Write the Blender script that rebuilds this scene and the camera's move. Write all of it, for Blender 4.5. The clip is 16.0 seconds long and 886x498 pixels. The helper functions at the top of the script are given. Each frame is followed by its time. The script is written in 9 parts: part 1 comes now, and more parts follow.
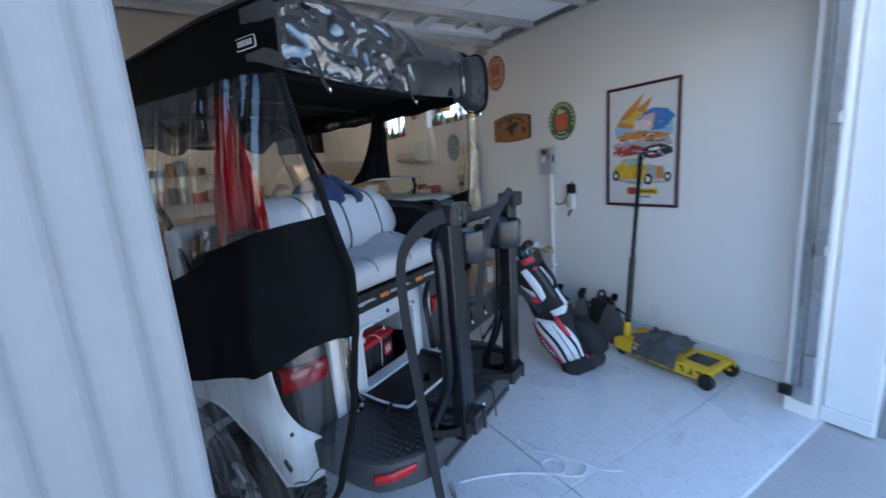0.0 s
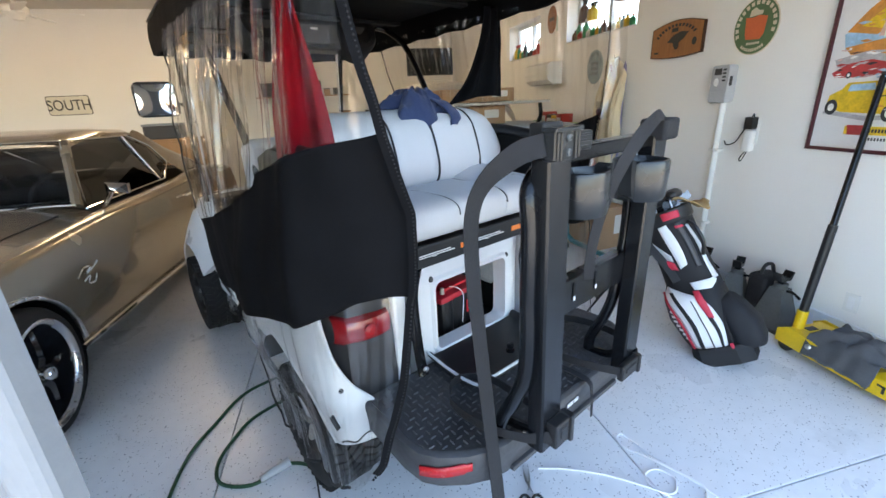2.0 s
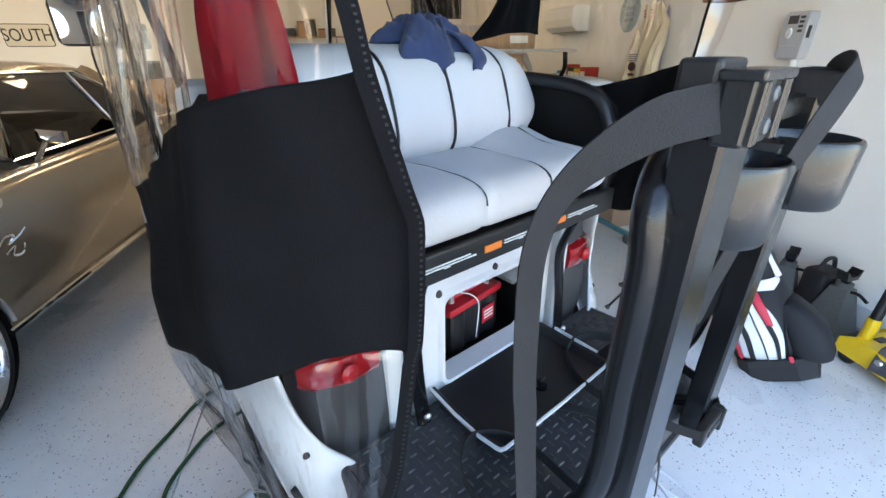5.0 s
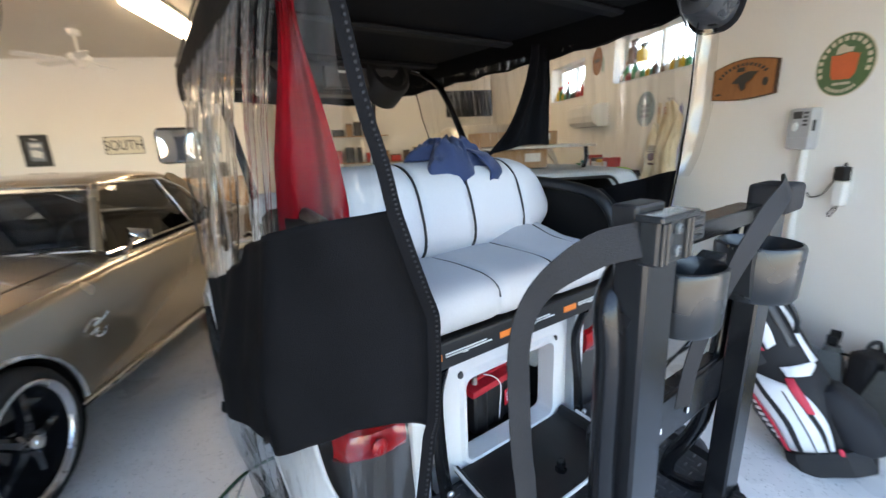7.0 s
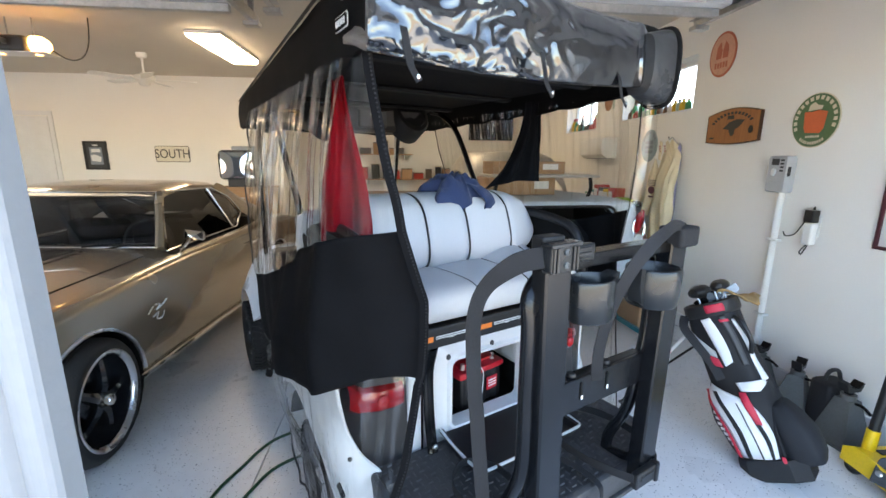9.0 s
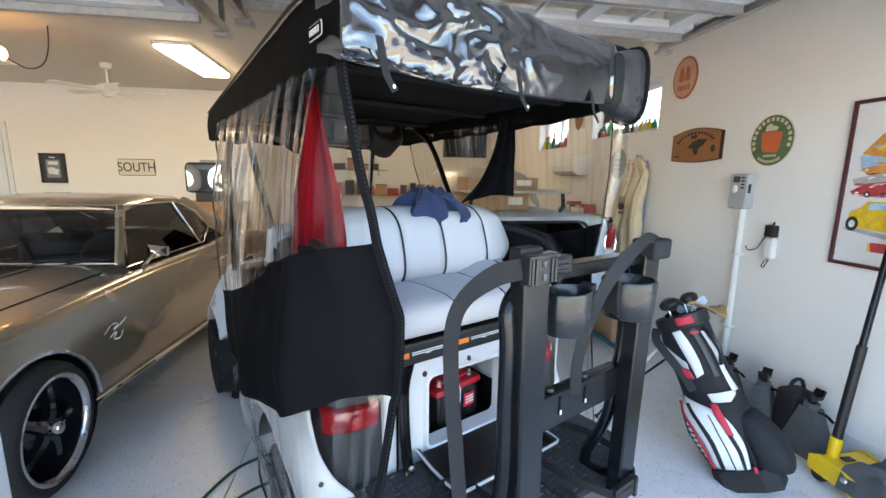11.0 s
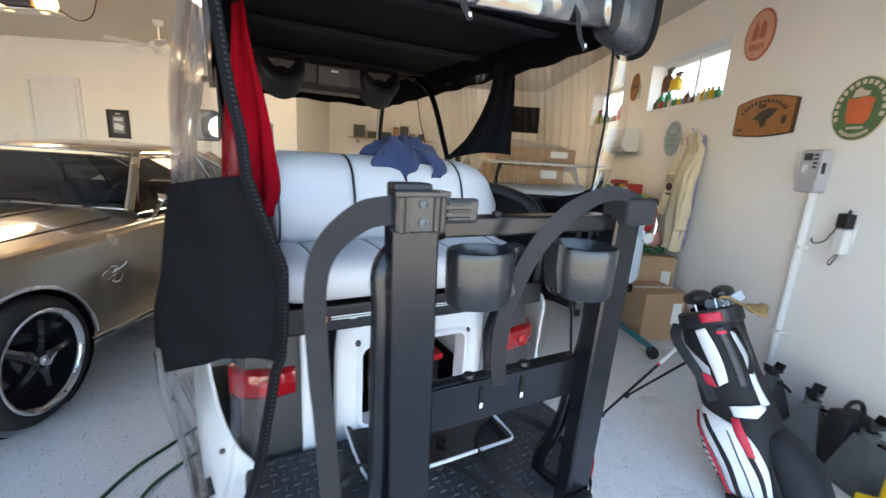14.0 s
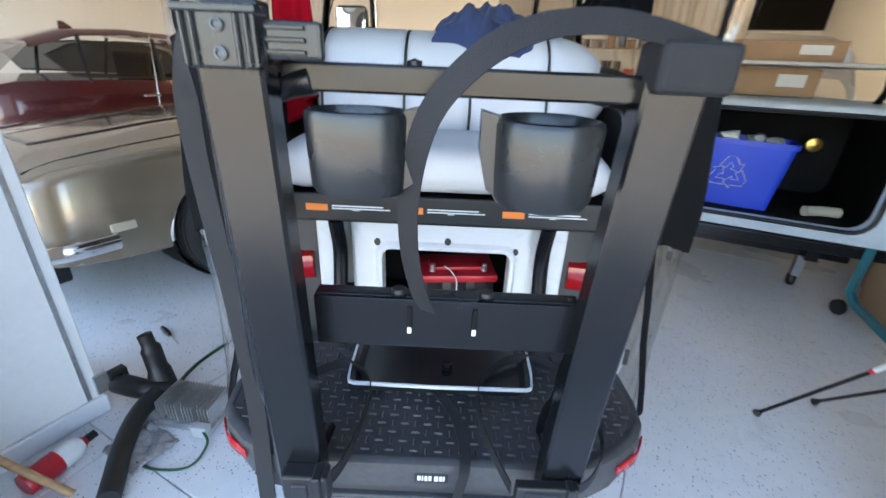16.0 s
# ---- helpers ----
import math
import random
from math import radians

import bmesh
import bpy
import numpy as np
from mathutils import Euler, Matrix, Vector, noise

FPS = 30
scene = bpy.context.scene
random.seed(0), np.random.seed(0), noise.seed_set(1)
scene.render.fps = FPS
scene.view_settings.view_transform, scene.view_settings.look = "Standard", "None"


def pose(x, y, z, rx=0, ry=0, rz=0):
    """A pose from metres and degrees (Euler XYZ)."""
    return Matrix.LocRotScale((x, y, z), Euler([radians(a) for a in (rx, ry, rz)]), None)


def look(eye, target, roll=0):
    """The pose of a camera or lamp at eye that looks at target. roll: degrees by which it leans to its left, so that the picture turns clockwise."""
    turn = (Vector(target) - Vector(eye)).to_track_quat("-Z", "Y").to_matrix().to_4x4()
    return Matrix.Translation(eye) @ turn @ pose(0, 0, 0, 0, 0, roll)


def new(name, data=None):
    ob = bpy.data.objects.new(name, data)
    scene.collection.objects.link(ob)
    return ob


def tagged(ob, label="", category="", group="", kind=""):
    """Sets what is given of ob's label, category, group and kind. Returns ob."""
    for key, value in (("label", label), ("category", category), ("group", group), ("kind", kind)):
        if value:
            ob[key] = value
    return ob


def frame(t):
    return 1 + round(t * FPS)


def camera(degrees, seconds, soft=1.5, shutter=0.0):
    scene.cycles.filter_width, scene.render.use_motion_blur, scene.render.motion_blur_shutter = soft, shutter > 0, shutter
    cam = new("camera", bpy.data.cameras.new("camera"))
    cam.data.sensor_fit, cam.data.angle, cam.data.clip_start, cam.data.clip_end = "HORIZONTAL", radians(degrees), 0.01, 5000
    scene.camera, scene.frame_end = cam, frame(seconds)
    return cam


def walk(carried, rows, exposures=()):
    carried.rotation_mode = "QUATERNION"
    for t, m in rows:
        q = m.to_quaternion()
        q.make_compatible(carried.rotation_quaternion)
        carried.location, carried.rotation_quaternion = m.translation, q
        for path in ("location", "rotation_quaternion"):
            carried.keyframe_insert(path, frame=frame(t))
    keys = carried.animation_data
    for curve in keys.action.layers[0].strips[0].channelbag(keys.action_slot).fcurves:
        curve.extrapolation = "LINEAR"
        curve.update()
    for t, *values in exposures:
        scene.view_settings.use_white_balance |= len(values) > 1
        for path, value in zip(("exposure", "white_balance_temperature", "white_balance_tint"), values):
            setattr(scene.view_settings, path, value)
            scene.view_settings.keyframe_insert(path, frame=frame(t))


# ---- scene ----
cam = camera(93.2, 16.0, shutter=0.4)
PATH = [
    (0, (0.827, -0.174, 1.636), (1.837, 1.508, 1.246), -4.3),
    (0.5, (0.987, -0.038, 1.638), (1.586, 1.83, 1.247), -3.2),
    (1, (1.158, -0.001, 1.631), (1.23, 1.926, 1.099), -3.6),
    (1.2, (1.180, 0.017, 1.617), (1.242, 1.927, 1.029), -3.5),
    (1.5, (1.214, 0.045, 1.596), (1.396, 1.92, 0.925), -3.3),
    (2, (1.111, 0.156, 1.573), (1.546, 1.992, 0.909), -2.7),
    (2.5, (1.075, 0.279, 1.523), (1.576, 2.086, 0.827), -0.5),
    (3, (1.226, 0.484, 1.469), (1.714, 2.242, 0.649), -2.5),
    (3.5, (1.185, 0.596, 1.458), (1.71, 2.281, 0.518), -1.0),
    (4, (1.12, 0.679, 1.487), (1.674, 2.356, 0.548), 2.3),
    (4.5, (1.166, 0.658, 1.507), (1.632, 2.4, 0.642), -0.1),
    (4.7, (1.184, 0.647, 1.515), (1.619, 2.399, 0.655), -0.6),
    (6.8, (1.132, 0.54, 1.609), (1.545, 2.417, 1.055), -1.1),
    (7, (1.192, 0.477, 1.616), (1.481, 2.393, 1.121), -2.4),
    (7.2, (1.268, 0.416, 1.618), (1.387, 2.36, 1.166), -4.2),
    (7.5, (1.313, 0.323, 1.651), (1.353, 2.284, 1.256), -4.6),
    (8, (1.211, 0.189, 1.669), (1.476, 2.139, 1.311), -3.5),
    (8.5, (1.161, 0.126, 1.671), (1.509, 2.049, 1.244), 1.1),
    (9, (1.212, 0.079, 1.694), (1.416, 2.025, 1.278), 0.3),
    (9.2, (1.228, 0.062, 1.714), (1.415, 2.011, 1.304), -0.3),
    (11.3, (1.207, 0.109, 1.674), (1.547, 2.051, 1.339), 1.1),
    (11.5, (1.206, 0.112, 1.67), (1.551, 2.048, 1.305), 1.4),
    (12, (1.207, 0.109, 1.645), (1.587, 2.028, 1.229), 1.7),
    (12.5, (1.196, 0.107, 1.633), (1.611, 2.01, 1.175), 1.8),
    (13, (1.226, 0.139, 1.611), (1.673, 2.037, 1.169), 1.2),
    (13.2, (1.282, 0.1405, 1.6125), (1.630, 2.06, 1.100), 2.1),
    (13.4, (1.41, 0.142, 1.614), (1.576, 2.092, 1.202), 3.0),
    (13.5, (1.444, 0.146, 1.621), (1.577, 2.105, 1.238), 4.0),
    (14, (1.603, 0.286, 1.574), (1.67, 2.235, 1.129), 3.5),
    (14.1, (1.638, 0.333, 1.56), (1.645, 2.29, 1.148), 4.3),
    (14.3, (1.702, 0.401, 1.552), (1.557, 2.346, 1.153), 4.4),
    (14.5, (1.772, 0.468, 1.543), (1.563, 2.403, 1.083), 4.1),
    (14.6, (1.826, 0.487, 1.512), (1.542, 2.414, 1.059), 3.1),
    (15, (2.039, 0.433, 1.55), (1.423, 2.192, 0.824), 0.5),
    (15.2, (2.069, 0.441, 1.534), (1.382, 2.168, 0.797), 0.3),
    (15.5, (2.114, 0.453, 1.511), (1.414, 2.168, 0.756), -0.0),
    (16, (2.085, 0.609, 1.462), (1.267, 2.238, 0.639), 2.5),
]
# the clip's camera opens up and warms its picture as it leaves the bright trim
EXPOSURES = [(0, 2.15, 5750, 10), (0.5, 2.65, 6200, 10), (1, 2.82, 6650, 10), (1.5, 3.0, 6850, 10), (2, 3.1, 7000, 10), (3, 3.25, 7050, 10), (4.5, 3.3, 7050, 10), (7, 3.25, 7050, 10),
             (9, 3.2, 6950, 10), (12, 3.2, 6950, 10), (13.5, 3.2, 7000, 10), (14.5, 3.3, 7150, 10), (16, 3.3, 6950, 10)]
walk(cam, [(t, look(eye, target, roll)) for t, eye, target, roll in PATH], EXPOSURES)

# ==== light ====
world = bpy.data.worlds.new("sky")
scene.world = world
world.use_nodes = True
_wn = world.node_tree.nodes
_sky = _wn.new("ShaderNodeTexSky")
_sky.sky_type, _sky.sun_disc = "NISHITA", False
_sky.sun_elevation, _sky.sun_rotation = radians(48), radians(340)
_wn["Background"].inputs["Strength"].default_value = 0.15
world.node_tree.links.new(_sky.outputs[0], _wn["Background"].inputs["Color"])
_sun = bpy.data.lights.new("sun", "SUN")
_sun.energy, _sun.angle, _sun.color = 4.0, radians(0.6), (1.0, 0.93, 0.82)
# low sun from behind the building: the open doors look out of the shade
new("sun", _sun).matrix_world = look((-6, 16.5, 19.5), (0, 0, 0))


# ==== materials ====
def mat(name, rgb, rough=0.5, metal=0.0, var=0.1, scale=5.0, fine=90.0, bump=0.05, coat=0.0, spec=None, rough_var=0.1, emit=0.0, sheen=0.0, rgb2=None):
    m = bpy.data.materials.new(name)
    m.use_nodes = True
    nt = m.node_tree
    b = nt.nodes["Principled BSDF"]
    tc = nt.nodes.new("ShaderNodeTexCoord")
    n1 = nt.nodes.new("ShaderNodeTexNoise")
    n1.inputs["Scale"].default_value, n1.inputs["Detail"].default_value = scale, 5
    n2 = nt.nodes.new("ShaderNodeTexNoise")
    n2.inputs["Scale"].default_value, n2.inputs["Detail"].default_value = fine, 3
    for n in (n1, n2):
        nt.links.new(tc.outputs["Object"], n.inputs["Vector"])
    add = nt.nodes.new("ShaderNodeMath")
    add.operation = "MULTIPLY_ADD"
    add.inputs[1].default_value = 0.45
    nt.links.new(n2.outputs[0], add.inputs[0])
    sc = nt.nodes.new("ShaderNodeMath")
    sc.operation = "MULTIPLY"
    sc.inputs[1].default_value = 0.55
    nt.links.new(n1.outputs[0], sc.inputs[0])
    nt.links.new(sc.outputs[0], add.inputs[2])
    ramp = nt.nodes.new("ShaderNodeValToRGB")
    ramp.color_ramp.elements[0].position, ramp.color_ramp.elements[1].position = 0.3, 0.7
    lo = [c * (1 - var) for c in rgb]
    hi = [min(1, c * (1 + var)) for c in (rgb2 or rgb)]
    ramp.color_ramp.elements[0].color, ramp.color_ramp.elements[1].color = (*lo, 1), (*hi, 1)
    nt.links.new(add.outputs[0], ramp.inputs[0])
    nt.links.new(ramp.outputs[0], b.inputs["Base Color"])
    b.inputs["Metallic"].default_value = metal
    mr = nt.nodes.new("ShaderNodeMapRange")
    mr.inputs[3].default_value, mr.inputs[4].default_value = max(0.02, rough - rough_var), min(1, rough + rough_var)
    nt.links.new(n1.outputs[0], mr.inputs[0])
    nt.links.new(mr.outputs[0], b.inputs["Roughness"])
    if bump:
        bp = nt.nodes.new("ShaderNodeBump")
        bp.inputs["Strength"].default_value, bp.inputs["Distance"].default_value = bump, 0.01
        nt.links.new(n2.outputs[0], bp.inputs["Height"])
        nt.links.new(bp.outputs[0], b.inputs["Normal"])
    b.inputs["Coat Weight"].default_value = coat
    b.inputs["Coat Roughness"].default_value = 0.04
    if spec is not None:
        b.inputs["Specular IOR Level"].default_value = spec
    if sheen:
        b.inputs["Sheen Weight"].default_value = sheen
    if emit:
        b.inputs["Emission Color"].default_value = (*rgb, 1)
        b.inputs["Emission Strength"].default_value = emit
    return m


def clear_sheet(name, tint, gloss, rough, wrinkle, scale):
    """A thin clear sheet: lets light through and mirrors more towards its edges."""
    m = bpy.data.materials.new(name)
    m.use_nodes = True
    nt = m.node_tree
    nt.nodes.remove(nt.nodes["Principled BSDF"])
    out = nt.nodes["Material Output"]
    tr = nt.nodes.new("ShaderNodeBsdfTransparent")
    tr.inputs[0].default_value = (*tint, 1)
    gl = nt.nodes.new("ShaderNodeBsdfGlossy")
    gl.inputs["Roughness"].default_value = rough
    lw = nt.nodes.new("ShaderNodeLayerWeight")
    pw = nt.nodes.new("ShaderNodeMath")
    pw.operation = "POWER"
    pw.inputs[1].default_value = 3.2
    nt.links.new(lw.outputs["Facing"], pw.inputs[0])
    ma = nt.nodes.new("ShaderNodeMath")
    ma.operation, ma.use_clamp = "MULTIPLY_ADD", True
    ma.inputs[1].default_value, ma.inputs[2].default_value = 0.8, gloss
    nt.links.new(pw.outputs[0], ma.inputs[0])
    mx = nt.nodes.new("ShaderNodeMixShader")
    nt.links.new(ma.outputs[0], mx.inputs[0])
    nt.links.new(tr.outputs[0], mx.inputs[1])
    nt.links.new(gl.outputs[0], mx.inputs[2])
    nt.links.new(mx.outputs[0], out.inputs[0])
    if wrinkle:
        tc = nt.nodes.new("ShaderNodeTexCoord")
        mp = nt.nodes.new("ShaderNodeMapping")
        mp.inputs["Scale"].default_value = (1, 1, 0.25)
        n = nt.nodes.new("ShaderNodeTexNoise")
        n.inputs["Scale"].default_value, n.inputs["Detail"].default_value = scale, 4
        bp = nt.nodes.new("ShaderNodeBump")
        bp.inputs["Strength"].default_value, bp.inputs["Distance"].default_value = wrinkle, 0.03
        nt.links.new(tc.outputs["Object"], mp.inputs[0])
        nt.links.new(mp.outputs[0], n.inputs["Vector"])
        nt.links.new(n.outputs[0], bp.inputs["Height"])
        nt.links.new(bp.outputs[0], gl.inputs["Normal"])
        nt.links.new(bp.outputs[0], lw.inputs["Normal"])
    return m


def speckled_floor(name):
    m = mat(name, (0.73, 0.73, 0.735), rough=0.30, var=0.06, scale=1.3, fine=14, bump=0.02, rough_var=0.12)
    nt = m.node_tree
    b = nt.nodes["Principled BSDF"]
    base = b.inputs["Base Color"].links[0].from_socket
    tc = nt.nodes.new("ShaderNodeTexCoord")
    last = base
    for size, cut, tone in ((62, 0.105, (0.17, 0.18, 0.20)), (42, 0.08, (0.26, 0.27, 0.29)), (95, 0.12, (0.28, 0.26, 0.25))):
        v = nt.nodes.new("ShaderNodeTexVoronoi")
        v.inputs["Scale"].default_value = size
        nt.links.new(tc.outputs["Object"], v.inputs["Vector"])
        lt = nt.nodes.new("ShaderNodeMath")
        lt.operation = "LESS_THAN"
        lt.inputs[1].default_value = cut * 1.9
        nt.links.new(v.outputs["Distance"], lt.inputs[0])
        rnd = nt.nodes.new("ShaderNodeMath")
        rnd.operation = "GREATER_THAN"
        rnd.inputs[1].default_value = 0.80
        sep = nt.nodes.new("ShaderNodeSeparateColor")
        nt.links.new(v.outputs["Color"], sep.inputs[0])
        nt.links.new(sep.outputs[0], rnd.inputs[0])
        mul = nt.nodes.new("ShaderNodeMath")
        mul.operation = "MULTIPLY"
        nt.links.new(lt.outputs[0], mul.inputs[0])
        nt.links.new(rnd.outputs[0], mul.inputs[1])
        mx = nt.nodes.new("ShaderNodeMix")
        mx.data_type = "RGBA"
        nt.links.new(mul.outputs[0], mx.inputs[0])
        nt.links.new(last, mx.inputs[6])
        mx.inputs[7].default_value = (*tone, 1)
        last = mx.outputs[2]
    # scuffs and tyre dust
    n = nt.nodes.new("ShaderNodeTexNoise")
    n.inputs["Scale"].default_value, n.inputs["Detail"].default_value, n.inputs["Roughness"].default_value = 2.6, 9, 0.7
    nt.links.new(tc.outputs["Object"], n.inputs["Vector"])
    r = nt.nodes.new("ShaderNodeValToRGB")
    r.color_ramp.elements[0].position, r.color_ramp.elements[1].position = 0.58, 0.78
    r.color_ramp.elements[1].color = (0.45, 0.45, 0.45, 1)
    nt.links.new(n.outputs[0], r.inputs[0])
    mx = nt.nodes.new("ShaderNodeMix")
    mx.data_type = "RGBA"
    nt.links.new(r.outputs[0], mx.inputs[0])
    nt.links.new(last, mx.inputs[6])
    mx.inputs[7].default_value = (0.36, 0.35, 0.34, 1)
    nt.links.new(mx.outputs[2], b.inputs["Base Color"])
    return m


def wood(name, lo, hi, rough=0.45):
    m = mat(name, lo, rough=rough, var=0.1, scale=3, fine=60, bump=0.06, rgb2=hi)
    nt = m.node_tree
    for n in [n for n in nt.nodes if n.type == "TEX_NOISE"]:
        mp = nt.nodes.new("ShaderNodeMapping")
        mp.inputs["Scale"].default_value = (1, 0.12, 1)
        nt.links.new(nt.nodes["Texture Coordinate"].outputs["Object"], mp.inputs[0])
        nt.links.new(mp.outputs[0], n.inputs["Vector"])
    return m


M_WALL = mat("painted_drywall", (0.85, 0.835, 0.80), rough=0.75, var=0.03, scale=1.2, fine=120, bump=0.06)
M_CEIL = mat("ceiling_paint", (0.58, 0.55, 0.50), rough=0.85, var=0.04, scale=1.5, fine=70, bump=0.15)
M_FLOOR = speckled_floor("speckled_epoxy_floor")
M_EARTH = mat("dry_tan_earth", (0.44, 0.33, 0.21), rough=0.95, var=0.2, scale=0.4, fine=9, bump=0.3)
M_DRIVE = mat("driveway_concrete", (0.42, 0.41, 0.39), rough=0.85, var=0.16, scale=1.1, fine=60, bump=0.25)
M_TRIM = mat("white_trim_paint", (0.78, 0.79, 0.80), rough=0.5, var=0.04, scale=7, fine=40, bump=0.05)
# white trim paint, colour darkened to hold down the skylight on the outer face
M_FACADE = mat("darkened_trim_paint", (0.235, 0.245, 0.258), rough=0.6, var=0.06, scale=5, fine=45, bump=0.12)
M_DOORP = mat("garage_door_paint", (0.74, 0.75, 0.75), rough=0.45, var=0.05, scale=3, fine=30, bump=0.03)
M_GALV = mat("galvanised_steel", (0.46, 0.47, 0.48), rough=0.4, metal=0.9, var=0.2, scale=14, fine=60, bump=0.03)
M_STEEL = mat("brushed_steel", (0.55, 0.55, 0.56), rough=0.3, metal=1.0, var=0.1, scale=20, fine=200, bump=0.03)
M_CHROME = mat("chrome", (0.82, 0.83, 0.84), rough=0.08, metal=1.0, var=0.02, rough_var=0.03, bump=0)
M_BLACKMET = mat("black_powder_coat", (0.0048, 0.0053, 0.0066), rough=0.24, var=0.25, scale=8, fine=220, bump=0.03, spec=0.4)
M_BLACKPLA = mat("black_plastic", (0.009, 0.009, 0.010), rough=0.45, var=0.25, scale=6, fine=160, bump=0.08)
M_TREAD = mat("worn_black_tread_plastic", (0.045, 0.045, 0.048), rough=0.55, var=0.35, scale=4, fine=60, bump=0.10, rough_var=0.14)
M_CUP = mat("charcoal_moulded_plastic", (0.012, 0.0135, 0.015), rough=0.27, var=0.04, scale=9, fine=240, bump=0.05)
M_MATTE = mat("black_fabric", (0.0075, 0.0075, 0.0085), rough=0.9, var=0.3, scale=9, fine=400, bump=0.2, spec=0.08)
M_CANOPY = mat("black_canopy_cloth", (0.0035, 0.0035, 0.004), rough=0.75, var=0.3, scale=5, fine=350, bump=0.2, spec=0.10)
M_STRAP = mat("grey_black_webbing", (0.019, 0.019, 0.021), rough=0.7, var=0.25, scale=12, fine=500, bump=0.3, spec=0.25)
M_WHITEBODY = mat("white_cart_plastic", (0.68, 0.70, 0.72), rough=0.3, var=0.03, scale=3, fine=60, bump=0.02, coat=0.2)
M_VINYL = mat("white_seat_vinyl", (0.51, 0.52, 0.54), rough=0.5, var=0.04, scale=5, fine=170, bump=0.08)
M_PIPING = mat("black_piping", (0.015, 0.015, 0.016), rough=0.5, var=0.1)
M_CLEAR = clear_sheet("clear_vinyl", (0.94, 0.93, 0.91), 0.085, 0.03, 0.38, 9)
M_ROLL = mat("rolled_glossy_vinyl", (0.012, 0.012, 0.014), rough=0.16, var=0.3, scale=5, fine=22, bump=0.12, coat=1.0, rough_var=0.04, spec=1.0)
M_GLASS = clear_sheet("window_glass", (0.95, 0.97, 0.96), 0.04, 0.02, 0, 1)
M_TINT = clear_sheet("tinted_car_glass", (0.22, 0.23, 0.24), 0.05, 0.02, 0, 1)
M_TYRE = mat("tyre_rubber", (0.013, 0.013, 0.014), rough=0.8, var=0.3, scale=10, fine=120, bump=0.2)
M_REDLENS = mat("red_lens", (0.30, 0.006, 0.010), rough=0.12, var=0.2, scale=12, fine=60, bump=0.05, coat=0.8)
M_REDREF = mat("red_reflector", (0.42, 0.012, 0.016), rough=0.25, var=0.1, scale=30, fine=200, bump=0.1)
M_GREYPAN = mat("dark_grey_plastic", (0.04, 0.04, 0.043), rough=0.5, var=0.15, scale=6, fine=200, bump=0.08)
M_ORANGE = mat("orange_label", (0.80, 0.20, 0.03), rough=0.5, var=0.05)
M_LABELW = mat("white_print", (0.75, 0.75, 0.74), rough=0.6, var=0.03)
M_RED = mat("red_cloth", (0.22, 0.003, 0.009), rough=0.95, spec=0.05, var=0.18, scale=6, fine=300, bump=0.3)
M_NAVY = mat("navy_cloth", (0.018, 0.034, 0.095), rough=0.9, var=0.2, scale=8, fine=300, bump=0.3, sheen=0.1)
M_DARKCLOTH = mat("black_towel", (0.0045, 0.005, 0.0065), rough=0.95, var=0.25, scale=8, fine=300, bump=0.3, spec=0.05)
M_BATT = mat("battery_red", (0.48, 0.015, 0.03), rough=0.35, var=0.1, scale=10, fine=90, bump=0.05)
M_BRONZE = mat("bronze_car_paint", (0.31, 0.25, 0.182), rough=0.26, metal=0.55, var=0.06, scale=2, fine=800, bump=0.0, coat=1.0, rough_var=0.04)
M_MAROON = mat("maroon_car_paint", (0.075, 0.007, 0.010), rough=0.22, metal=0.3, var=0.1, scale=2, fine=600, bump=0, coat=1.0)
M_PALEBLUE = mat("pale_blue_primer", (0.56, 0.64, 0.70), rough=0.5, var=0.1, scale=3, fine=40, bump=0.05)
M_SILVER = mat("bare_silver_paint", (0.50, 0.48, 0.44), rough=0.4, metal=0.3, var=0.1, scale=3, fine=50)
M_INNER = mat("black_interior", (0.005, 0.005, 0.0055), rough=0.7, var=0.3, scale=5, fine=80, bump=0.1, spec=0.2)
M_BIN = mat("blue_bin_plastic", (0.015, 0.065, 0.62), rough=0.4, var=0.08, scale=5, fine=120, bump=0.05)
M_CARD = mat("cardboard", (0.40, 0.25, 0.145), rough=0.85, var=0.12, scale=4, fine=120, bump=0.1)
M_YELLOW = mat("yellow_jack_paint", (0.78, 0.50, 0.012), rough=0.35, var=0.12, scale=6, fine=90, bump=0.05, coat=0.3)
M_BAGBLK = mat("black_bag_nylon", (0.006, 0.006, 0.0085), rough=0.7, var=0.25, scale=9, fine=350, bump=0.25)
M_BAGWHT = mat("white_bag_nylon", (0.74, 0.75, 0.78), rough=0.55, var=0.06, scale=9, fine=300, bump=0.2)
M_BAGRED = mat("red_bag_nylon", (0.52, 0.02, 0.05), rough=0.55, var=0.1, scale=9, fine=300, bump=0.2)
M_GREYCLOTH = mat("grey_cloth", (0.085, 0.085, 0.09), rough=0.95, var=0.25, scale=9, fine=250, bump=0.4)
M_STAND = mat("dark_grey_stand_paint", (0.085, 0.09, 0.09), rough=0.5, var=0.2, scale=8, fine=80, bump=0.1)
M_SIGNWOOD = wood("sign_wood", (0.25, 0.085, 0.022), (0.36, 0.145, 0.042))
M_SIGNRED = mat("red_sign_enamel", (0.42, 0.10, 0.05), rough=0.4, var=0.15, scale=12, fine=60)
M_SIGNGRN = mat("green_sign_enamel", (0.07, 0.14, 0.06), rough=0.4, var=0.15, scale=12, fine=60)
M_SIGNORG = mat("orange_sign_enamel", (0.60, 0.12, 0.04), rough=0.4, var=0.1)
